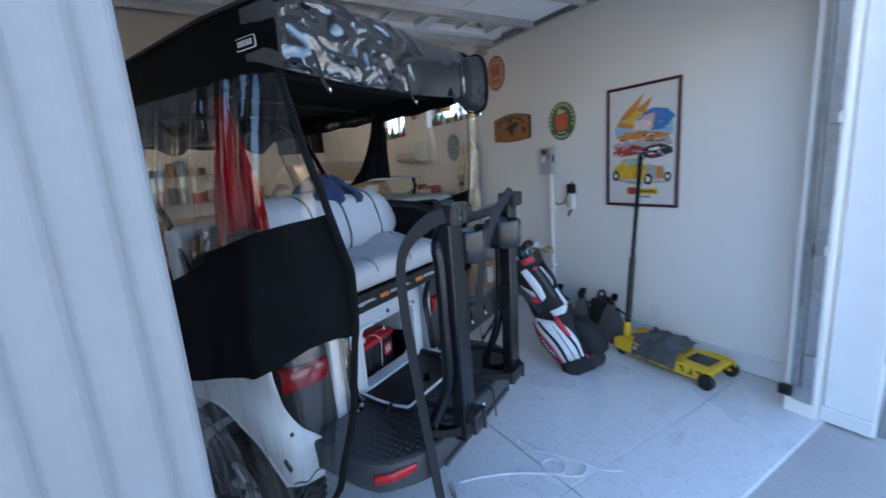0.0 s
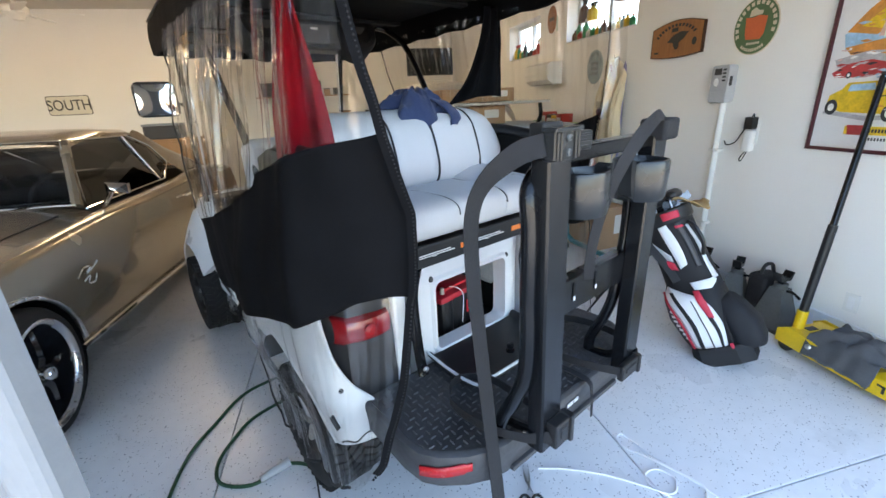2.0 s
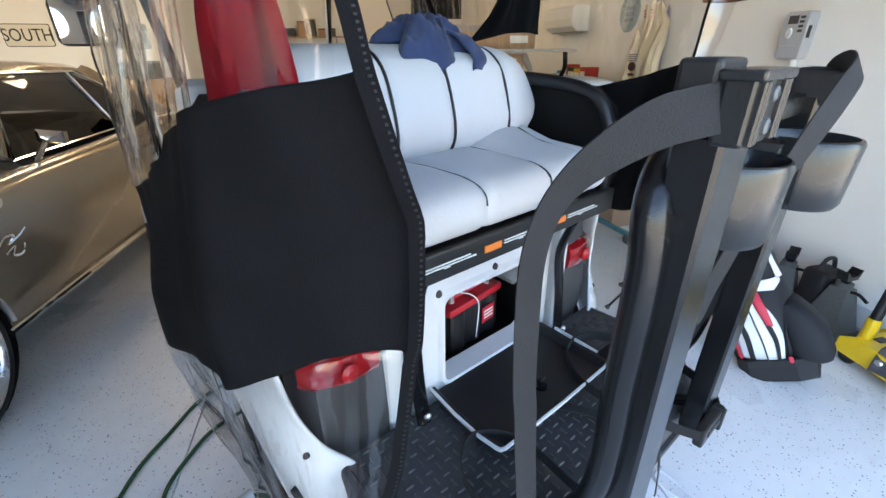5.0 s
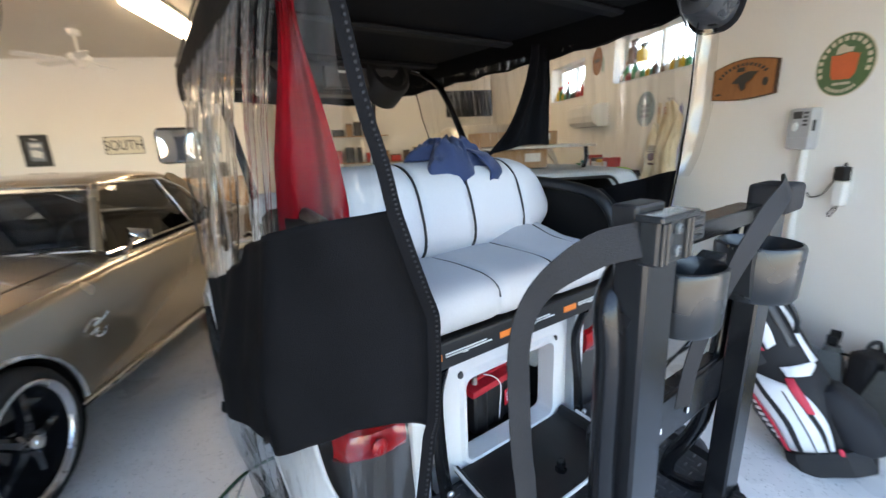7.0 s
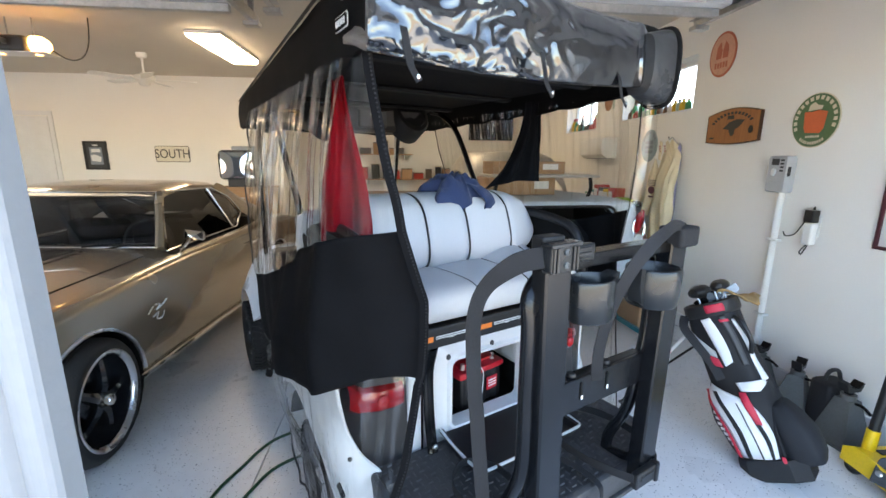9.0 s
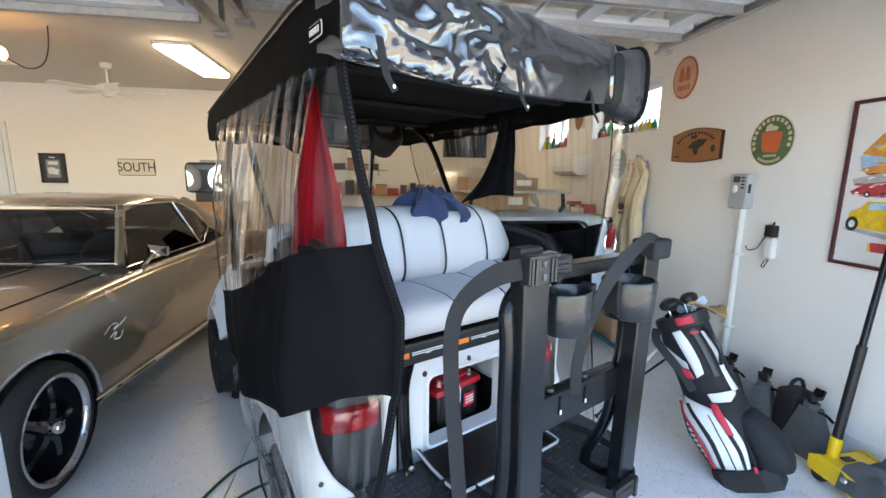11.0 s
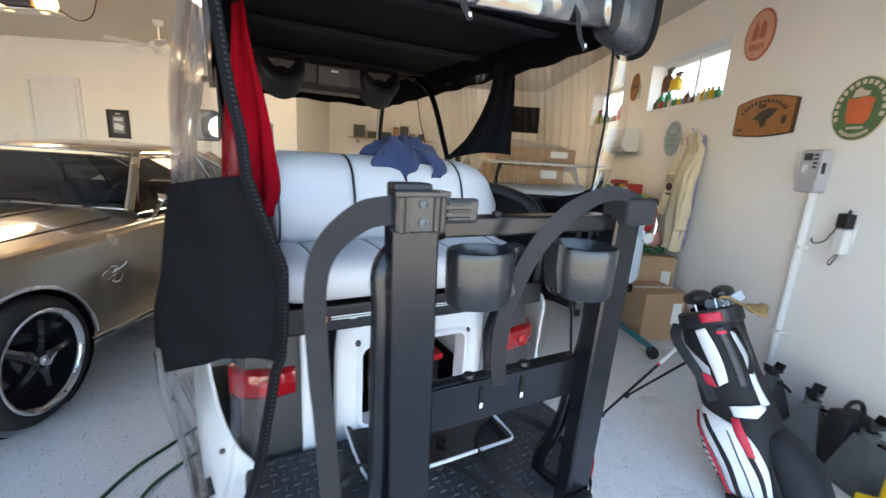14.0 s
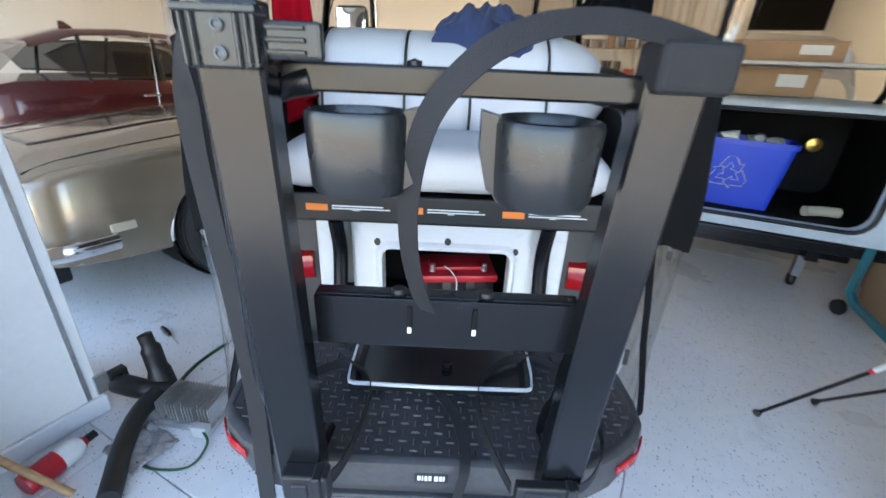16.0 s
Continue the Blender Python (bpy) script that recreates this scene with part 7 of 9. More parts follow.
for k in range(6):
    flat(bm, rect(-0.05 + 0.018 * k, -0.038 + 0.018 * k, -0.108, -0.094), 0.0075, 0.009)
part("lettering", bm, M_CREAM, gs)

bs = thing("oval_sign", "faded blue oval metal sign", "sign", on_east(4.785, 1.866, 0.003, 0.73, 0.9) @ Matrix.Scale(1.05, 4))
shape("plate", ell(0.20, 0.19), 0, 0.005, M_SIGNBLU, bs)
arc_bars(bs, M_GREYMETAL, 0.14, 0.17, 160, 20, 8, 0.0055)
bm = bmn()
for r in range(3):
    for k in range(4):
        flat(bm, rect(-0.09 + 0.048 * k, -0.055 + 0.048 * k, -0.09 + 0.055 * r, -0.055 + 0.055 * r), 0.0055, 0.007)
part("lettering", bm, M_GREYMETAL, bs)
br = thing("oval_sign", "small brown oval sign between the windows", "sign", on_east(5.85, 2.53, 0.003, 0.7, 0.87))
shape("plate", ell(0.17, 0.19), 0, 0.006, M_SIGNWOOD, br)
shape("mark", rect(-0.10, 0.10, -0.02, 0.03), 0.0065, 0.008, M_DARKBOX, br)
bx = thing("timer_box", "grey wall-mounted timer box with white conduit below", "timer box", on_east(2.99, 1.60, 0.003, 0.92, 0.96) @ Matrix.Diagonal((0.80, 1.2, 0.8, 1)))
bm = bmn()
rings(bm, [[Vector((p.x * k, p.z * k + o, z)) for p in rrect(-0.11, 0.11, -0.115, 0.12, 0.02)] for k, z, o in ((0.98, 0, 0), (1, 0.01, 0), (1, 0.075, 0), (0.95, 0.095, 0))])
part("case", bm, M_GREYBOX, bx, "", True)
shape("display", rect(-0.065, 0.02, 0.06, 0.10), 0.0955, 0.0975, M_GREYPAN, bx)
part("dial", lathe(bmn(), [(0.026, 0.0955), (0.024, 0.108), (0, 0.11)], 20, pose(-0.03, 0.015, 0)), M_LABELW, bx)
for k in range(4):
    shape("button", rect(0.035, 0.075, 0.035 - 0.022 * k + 0.05, 0.047 - 0.022 * k + 0.05), 0.0955, 0.099, M_GREYPAN, bx)
part("latch", box(bmn(), 0.102, 0.116, -0.01, 0.05, 0.05, 0.08, 0.003, 1), M_BLACKPLA, bx)
part("lower_cover", box(bmn(), -0.10, 0.10, -0.108, -0.045, 0.0955, 0.1, 0.002, 1), M_GREYBOX, bx)
cd = thing("conduit", "white plastic conduit down the wall", "conduit", on_east(2.965, 0, 0.003))
part("pipe", tube(bmn(), [(0, 0.16, 0.03), (0, 0.8, 0.03), (0.0, 1.55, 0.03)], 0.024, 14), M_WHITEPL, cd, "", True)
part("pipe_foot", box(bmn(), -0.05, 0.05, 0.10, 0.18, 0, 0.06, 0.01), M_GREYBOX, cd)
for z in (0.5, 1.1):
    part("clip", box(bmn(), -0.045, 0.045, z, z + 0.02, 0, 0.058, 0.004, 1), M_WHITEPL, cd)
pl = thing("plug_adapter", "white plug timer with black adapter in a wall outlet", "plug", on_east(2.69, 1.245, 0.003, 0.9, 0.965) @ Matrix.Scale(1.1, 4))
part("wall_plate", box(bmn(), -0.04, 0.04, -0.06, 0.08, 0, 0.006, 0.002, 1), M_WHITEPL, pl)
part("adapter", box(bmn(), -0.035, 0.03, 0.035, 0.115, 0.007, 0.06, 0.006), M_BLACKPLA, pl, "black adapter")
part("timer", box(bmn(), -0.035, 0.035, -0.115, 0.03, 0.007, 0.055, 0.012), M_WHITEPL, pl, "white plug-in timer")
part("cable", tube(bmn(), smooth_path([(-0.03, 0.06, 0.03), (-0.06, 0.0, 0.04), (-0.11, -0.06, 0.03), (-0.19, -0.085, 0.02), (-0.22, -0.06, 0.015)], 6), 0.004, 6), M_CABLE, pl)
part("loop", tube(bmn(), smooth_path([(-0.01, -0.115, 0.03), (-0.03, -0.145, 0.035), (-0.05, -0.175, 0.03), (-0.035, -0.185, 0.03), (-0.015, -0.15, 0.03), (0.0, -0.12, 0.03)], 5), 0.004, 6), M_CABLE, pl)
part("stub", tube(bmn(), smooth_path([(-0.005, 0.115, 0.03), (0.005, 0.135, 0.03), (0.01, 0.13, 0.03), (0.008, 0.115, 0.03)], 4), 0.004, 6), M_CABLE, pl)
ol = thing("wall_outlet", "white wall outlet plate low on the wall", "outlet", on_east(1.819, 0.28, 0.003))
part("plate", box(bmn(), -0.04, 0.04, -0.06, 0.06, 0, 0.006, 0.002, 1), M_WHITEPL, ol)
part("socket", box(bmn(), -0.018, 0.018, -0.04, 0.04, 0.0065, 0.009, 0.001, 1), M_TRIM, ol)
# split air conditioner
ac = thing("air_conditioner", "white wall-mounted split air conditioner", "air conditioner", on_east(5.87, 1.86, 0.003, 0.76, 0.87))
prof = [(0.0, -0.15), (0.0, 0.16), (0.16, 0.16), (0.215, 0.12), (0.225, 0.0), (0.205, -0.09), (0.13, -0.15)]
part("body", rings(bmn(), [[Vector((x, b, a)) for a, b in prof] for x in (-0.45, 0.45)]), M_WHITEPL, ac)
part("vent", box(bmn(), -0.40, 0.40, -0.158, -0.152, 0.03, 0.13, 0.002, 1), M_GREYPAN, ac)
for k in range(3):
    part("louvre", box(bmn(), -0.39, 0.39, -0.17, -0.159, 0.05 + 0.03 * k, 0.06 + 0.03 * k, 0.002, 1), M_WHITEPL, ac)


# robe and lilac cloth on hooks
def hang(w0, w1, h, d, seed, slant=0.0):
    def f(u, v):
        a = 2 * u - 1
        w = w0 + (w1 - w0) * sm(0.0, 0.12, v) - 0.03 * sm(0.7, 1, v)
        z = -h * v - 0.06 * abs(a) ** 1.5 * (1 - v) + 0.03 * noise.noise(Vector((u * 3, 0, seed))) * v
        out = d * (0.25 + 0.55 * sm(0, 0.4, v)) * (1 - 0.6 * a * a) + 0.028 * math.sin(a * 9 + seed + v * 1.5) * v + 0.02 * noise.noise(Vector((u * 5, v * 5, seed)))
        return Vector((a * w + slant * v + 0.015 * math.sin(v * 6 + seed), z, max(0.012, out)))
    return f


rb = thing("robe", "cream cotton work robe with printed badge on a hook", "robe", on_east(4.33, 1.915, 0.004, 0.78, 0.92) @ Matrix.Scale(1.08, 4))
part("cloth", sheet(bmn(), hang(0.08, 0.19, 1.15, 0.14, 2.0, -0.05), 44, 50), M_ROBE, rb, "", True, 0.004)
part("sleeve", sheet(bmn(), lambda u, v: hang(0.03, 0.075, 0.62, 0.10, 5.0, 0.0)(u, v) + Vector((-0.20 - 0.05 * v, -0.20, 0.05)), 16, 30), M_ROBE, rb, "", True, 0.004)
part("sleeve", sheet(bmn(), lambda u, v: hang(0.03, 0.075, 0.75, 0.10, 8.0, 0.0)(u, v) + Vector((0.17 + 0.02 * v, -0.18, 0.06)), 16, 30), M_ROBE, rb, "", True, 0.004)
part("hook", tube(bmn(), smooth_path([(0, -0.02, 0.0), (0, 0.02, 0.03), (0, 0.0, 0.06), (0, 0.03, 0.07)], 5), 0.006, 8), M_STEEL, rb)
for q, tilt in ((-1, 16), (1, -16)):
    part("lapel", box(bmn(), -0.026, 0.026, -0.20, 0.0, 0, 0.010, 0.004, 1, Matrix.Translation((q * 0.055 - 0.005, -0.02, 0.105)) @ pose(0, 0, 0, 8, 0, -tilt)), M_ROBE, rb, "folded collar edge")
bm = bmn()
for k, (a, b) in enumerate(((-0.075, -0.07), (-0.066, -0.095), (-0.058, -0.12), (0.03, -0.07), (0.04, -0.095), (0.045, -0.12))):
    flat(bm, rect(a, a + 0.03, b - 0.007, b + 0.007), 0.122, 0.1245)
part("collar_print", bm, M_SIGNRED, rb, "faded red collar print")
bm = bmn()
for k in range(4):
    flat(bm, rect(-0.13, 0.03, -0.43 - 0.018 * k, -0.422 - 0.018 * k), 0.168, 0.170)
part("print", bm, M_GREYPAN, rb)
shape("badge", ell(0.065, 0.04, 24, -0.05, -0.53), 0.168, 0.171, M_PFRAME, rb, "dark red oval badge")
shape("badge", rect(-0.10, 0.0, -0.61, -0.59), 0.165, 0.168, M_PFRAME, rb)
lc = thing("hanging_cloth", "lilac cloth hanging behind the cream robe", "cloth", on_east(4.225, 1.88, 0.004, 0.78, 0.92))
part("cloth", sheet(bmn(), hang(0.03, 0.07, 1.18, 0.06, 3.0, -0.06), 20, 40), M_LILAC, lc, "", True, 0.004)


# ==== golf bag ====
BZ = Vector((-0.21, 0.42, 0.85)).normalized()
BV = Vector((-2.1, -1.9, 0.0))
BY = -(BV - BZ * BV.dot(BZ)).normalized()
BX = BY.cross(BZ)
bag = thing("golf_bag", "black, white and red golf stand bag full of clubs", "golf bag",
            Matrix(((BX.x, BY.x, BZ.x, 3.300), (BX.y, BY.y, BZ.y, 1.945), (BX.z, BY.z, BZ.z, 0.052), (0, 0, 0, 1))) @ Matrix.Scale(0.965, 4))
BAGL = [(-0.06, 0.14), (0.0, 0.16), (0.1, 0.19), (0.25, 0.222), (0.38, 0.215), (0.47, 0.168), (0.6, 0.165), (0.8, 0.165), (0.93, 0.145)]
BAGRT = [(-0.06, 0.14), (0.0, 0.16), (0.1, 0.165), (0.3, 0.16), (0.6, 0.132), (0.8, 0.128), (0.93, 0.132)]
BAGD = [(-0.06, 0.12), (0.0, 0.14), (0.1, 0.17), (0.25, 0.19), (0.38, 0.175), (0.47, 0.135), (0.6, 0.128), (0.93, 0.135)]


def bag_pt(a, z, grow=0.0):
    """A point of the bag's skin; a in degrees, -90 faces the doorway."""
    c, s = math.cos(radians(a)), math.sin(radians(a))
    w = lerp(BAGL, z) if c < 0 else lerp(BAGRT, z)
    d = lerp(BAGD, z) if s < 0 else 0.13
    return Vector(((w + grow) * math.copysign(abs(c) ** 0.85, c), (d + grow) * math.copysign(abs(s) ** 0.85, s), z))


def bag_skin(x, z, grow=0.005):
    w = lerp(BAGL, z) if x < 0 else lerp(BAGRT, z)
    q = min(0.985, abs(x) / w)
    return Vector((x, -(lerp(BAGD, z)) * (1 - q ** 2.35) ** 0.425 - grow, z))


def bag_panel(name, left, right, material, label, grow=0.006, puff=0.004, parent=None):
    """A sewn panel between two edges, each a row of (x, z) from the top down."""
    le, ri = smooth_path([(x, 0, z) for x, z in left], 6), smooth_path([(x, 0, z) for x, z in right], 6)
    def f(u, v):
        k = v * (len(le) - 1)
        i = min(len(le) - 2, int(k))
        a, b = le[i].lerp(le[i + 1], k - i), ri[i].lerp(ri[i + 1], k - i)
        p = a.lerp(b, u)
        e = min(1, 4 * u, 4 * (1 - u), 8 * v, 8 * (1 - v))
        return bag_skin(p.x, p.z, grow + puff * e + 0.002 * noise.noise(Vector((p.x * 18, p.z * 12, 4))))
    return part(name, sheet(bmn(), f, 10, 24), material, parent or bag, label, True, 0.004)


BZS = (-0.055, -0.02, 0.0, 0.05, 0.1, 0.18, 0.25, 0.32, 0.38, 0.43, 0.47, 0.53, 0.6, 0.7, 0.8, 0.88, 0.93)
part("body", rings(bmn(), [[bag_pt(10 * k, z, 0.004 * noise.noise(Vector((k * 0.6, z * 9, 1)))) for k in range(36)] for z in BZS]), M_BAGBLK, bag, "black nylon bag body", True)
bm = bmn()
rings(bm, [[Vector((x * k, y * k, z)) for x, y in ((-0.15, -0.14), (-0.10, -0.185), (0.10, -0.185), (0.18, -0.15), (0.19, -0.02), (0.15, 0.12), (-0.12, 0.13), (-0.165, 0.0))] for z, k in ((-0.062, 0.97), (-0.055, 1.0), (0.02, 1.0), (0.05, 0.97), (0.055, 0.9))])
part("base", bm, M_BAGBLK, bag, "black moulded base")
part("cuff", rings(bmn(), [[bag_pt(15 * k, z, g) for k in range(24)] for z, g in ((0.87, 0.004), (0.885, 0.014), (0.945, 0.014), (0.955, 0.002), (0.95, -0.012), (0.90, -0.014))], cap=False), M_BLACKPLA, bag, "black moulded top cuff", True)
bag_panel("panel", [(-0.058, 0.86), (-0.045, 0.75), (-0.034, 0.67), (-0.024, 0.57)], [(-0.006, 0.865), (0.014, 0.78), (0.026, 0.68), (0.022, 0.59)], M_BAGWHT, "white stripe panel")
bag_panel("panel", [(0.092, 0.83), (0.108, 0.70), (0.110, 0.58), (0.120, 0.46)], [(0.104, 0.83), (0.122, 0.70), (0.126, 0.58), (0.142, 0.46)], M_BAGWHT, "thin white stripe")
bag_panel("panel", [(-0.158, 0.755), (-0.10, 0.665), (-0.048, 0.625)], [(-0.152, 0.80), (-0.10, 0.735), (-0.045, 0.665)], M_GREYBOX, "pale grey panel")
bag_panel("panel", [(-0.155, 0.665), (-0.10, 0.595), (-0.036, 0.565)], [(-0.156, 0.745), (-0.10, 0.66), (-0.046, 0.618)], M_BAGRED, "red panel")
bag_panel("panel", [(-0.01, 0.94), (-0.012, 0.915), (-0.01, 0.892)], [(0.085, 0.935), (0.088, 0.912), (0.085, 0.89)], M_BAGRED, "red tab on the cuff", 0.018)
bag_panel("zip_strip", [(0.040, 0.86), (0.058, 0.72), (0.066, 0.56)], [(0.072, 0.86), (0.088, 0.72), (0.092, 0.56)], M_GREYPAN, "dark zip strip")
bag_panel("logo_bar", [(0.035, 0.842), (0.037, 0.836), (0.039, 0.828)], [(0.080, 0.838), (0.082, 0.832), (0.083, 0.824)], M_BAGRED, "small red mark", 0.009)
# striped lower pocket
low = bag_panel("pocket", [(-0.146, 0.475), (-0.185, 0.40), (-0.128, 0.24), (-0.118, 0.06)], [(-0.01, 0.40), (0.055, 0.33), (0.085, 0.20), (0.062, 0.04)], M_BAGWHT, "white striped pocket", 0.010, 0.014)
for le, ri, m_ in (([(-0.196, 0.44), (-0.168, 0.34), (-0.136, 0.22), (-0.128, 0.06)], [(-0.180, 0.44), (-0.152, 0.34), (-0.120, 0.22), (-0.112, 0.06)], M_BAGRED),
                   ([(-0.142, 0.44), (-0.105, 0.33), (-0.078, 0.22), (-0.078, 0.06)], [(-0.118, 0.44), (-0.080, 0.33), (-0.052, 0.22), (-0.056, 0.06)], M_BAGBLK),
                   ([(-0.030, 0.375), (-0.018, 0.30), (-0.006, 0.18), (-0.006, 0.05)], [(-0.026, 0.375), (-0.014, 0.30), (-0.002, 0.18), (-0.002, 0.05)], M_GREYPAN),
                   ([(0.012, 0.345), (0.030, 0.26), (0.044, 0.16), (0.036, 0.05)], [(0.036, 0.35), (0.052, 0.26), (0.062, 0.16), (0.048, 0.05)], M_BAGBLK)):
    bag_panel("stripe", le, ri, m_, "narrow stripe", 0.026, 0.002, low)
bag_panel("panel", [(0.002, 0.43), (0.008, 0.36), (0.035, 0.26)], [(0.035, 0.425), (0.052, 0.34), (0.062, 0.25)], M_BAGRED, "red accent panel", 0.030)
bag_panel("panel", [(-0.004, 0.475), (0.002, 0.455), (0.01, 0.43)], [(0.128, 0.468), (0.130, 0.445), (0.10, 0.415)], M_BAGWHT, "white yoke", 0.012)
# navy ball pocket, a stuffed pouch on the side
navy = mat("navy_bag_nylon", (0.006, 0.007, 0.011), rough=0.75, var=0.2, scale=9, fine=300, bump=0.2)
lo = []
for z, w, d in ((0.0, 0.05, 0.06), (0.012, 0.078, 0.10), (0.05, 0.092, 0.125), (0.16, 0.094, 0.13), (0.26, 0.082, 0.115), (0.325, 0.060, 0.09), (0.345, 0.03, 0.05)):
    cx, cy = 0.175 - 0.05 * sm(0.15, 0.35, z), -0.045
    lo.append([Vector((cx + w * math.copysign(abs(math.cos(radians(15 * k))) ** 0.7, math.cos(radians(15 * k))), cy + d * math.copysign(abs(math.sin(radians(15 * k))) ** 0.7, math.sin(radians(15 * k))), z + 0.006 * noise.noise(Vector((k * 0.9, z * 12, 5))))) for k in range(24)])
ball = part("ball_pocket", rings(bmn(), lo), navy, bag, "stuffed navy ball pocket", True)
part("zip", tube(bmn(), smooth_path([(0.085, -0.15, 0.06), (0.10, -0.165, 0.20), (0.12, -0.135, 0.30)], 6), 0.004, 6), M_BAGBLK, ball)
part("zip_pull", box(bmn(), 0.078, 0.098, -0.182, -0.172, 0.035, 0.07, 0.003, 1), M_BAGRED, ball, "red zip pull")
# unreadable white script up the side of the pocket
for k in range(7):
    c = bag_skin(-0.180 + 0.006 * k + 0.001 * (k - 3) ** 2, 0.12 + 0.034 * (6 - k) * 0.9 + 0.01, 0.010)
    part("mark", box(bmn(), -0.014, 0.014, -0.0015, 0.0015, -0.007, 0.009, 0, 1, Matrix.Translation(c) @ pose(0, 0, 0, 0, 12, -38)), M_LABELW, bag, "white mark on the side")
part("handle", tube(bmn(), smooth_path([bag_pt(-40, 0.84, 0.01), bag_pt(-40, 0.80, 0.05), bag_pt(-38, 0.70, 0.055), bag_pt(-36, 0.62, 0.01)], 6), 0.012, 8), M_BLACKPLA, bag, "", True)
# draped black rain hood pouch and carry strap
part("shoulder_strap", ribbon(bmn(), smooth_path([bag_pt(-150, 0.90, 0.02), bag_pt(-140, 0.84, 0.05), bag_pt(-128, 0.74, 0.04), bag_pt(-118, 0.60, 0.012), bag_pt(-110, 0.50, 0.012)], 6), 0.05, 0.012, (1, 0.4, 0)), M_BAGBLK, bag, "padded black shoulder strap", True)
binv = bag.matrix_world.inverted()
for tip, a in (((2.755, 2.625, 0.012), 170), ((3.02, 2.86, 0.012), 70)):
    top = bag_pt(a, 0.80, 0.02)
    end = binv @ Vector(tip)
    mid_ = top.lerp(end, 0.28)
    leg = part("stand_leg", tube(bmn(), [mid_, end], 0.008, 8), M_BLACKMET, bag, "thin black stand leg", True)
    part("leg_sleeve", tube(bmn(), [top, mid_], 0.010, 8), M_WHITEPL, leg, "white upper sleeve")
    part("leg_ring", tube(bmn(), [mid_.lerp(end, -0.01), mid_.lerp(end, 0.02)], 0.0115, 8), M_BAGRED, leg)
    part("leg_foot", tube(bmn(), [end.lerp(top, 0.03), end], [0.010, 0.019], 10), M_BLACKPLA, leg, "rubber foot", True)
rnd = random.Random(11)
for k in range(9):
    a, r = 360 * k / 9 + 10, rnd.uniform(0.05, 0.10)
    lean = Vector((rnd.uniform(-0.06, 0.06), rnd.uniform(-0.03, 0.07), 1)).normalized()
    base = Vector((r * math.cos(radians(a)), r * math.sin(radians(a)), 0.30))
    h = rnd.uniform(0.665, 0.73)
    club = thing("golf_club", "steel golf club standing in the bag", "golf club", bag.matrix_world @ Matrix.Translation(base), "clubs in the bag")
    part("shaft", tube(bmn(), [(0, 0, 0), lean * h], 0.0055, 8), M_STEEL, club)
    tip = lean * h
    d = Vector((math.cos(radians(a * 1.7)), math.sin(radians(a * 1.7)), 0))
    bm = bmn()
    if k in (1, 4, 6):
        lathe(bm, [(0.0, -0.055), (0.035, -0.045), (0.052, -0.01), (0.050, 0.03), (0.030, 0.055), (0.0, 0.062)], 18, Matrix.Translation(tip + d * 0.03 + Vector((0, 0, 0.03))) @ d.to_track_quat("Z", "Y").to_matrix().to_4x4() @ Matrix.Diagonal((1.0, 0.8, 1.3, 1)))
        part("head_cover", bm, M_BLACKPLA if k != 4 else M_GREYBOX, club, "padded head cover", True)
    else:
        n_ = d.cross(Vector((0, 0, 1)))
        pts = [tip - n_ * 0.006 + d * -0.005, tip - n_ * 0.006 + d * 0.075 + Vector((0, 0, 0.03)), tip - n_ * 0.006 + d * 0.085 + Vector((0, 0, -0.012)), tip - n_ * 0.006 + d * 0.06 + Vector((0, 0, -0.03)), tip - n_ * 0.006 + Vector((0, 0, -0.02))]
        plate(bm, pts, n_ * 0.014)
        part("head", bm, M_GREYMETAL if k % 3 == 0 else M_BLACKMET, club, "forged iron head")
tw = thing("towel", "tan towel lying over the clubs and bag top", "towel", bag.matrix_world)
part("cloth", sheet(bmn(), lambda u, v: Vector((0.03 + 0.20 * u, 0.0 + 0.16 * v, 0.985 + 0.02 * math.sin(u * 5 + v * 3) - 0.10 * u * u + 0.02 * noise.noise(Vector((u * 5, v * 5, 2))))), 20, 14), mat("tan_towel", (0.42, 0.27, 0.12), rough=0.95, var=0.15, scale=10, fine=250, bump=0.4), tw, "", True, 0.006)


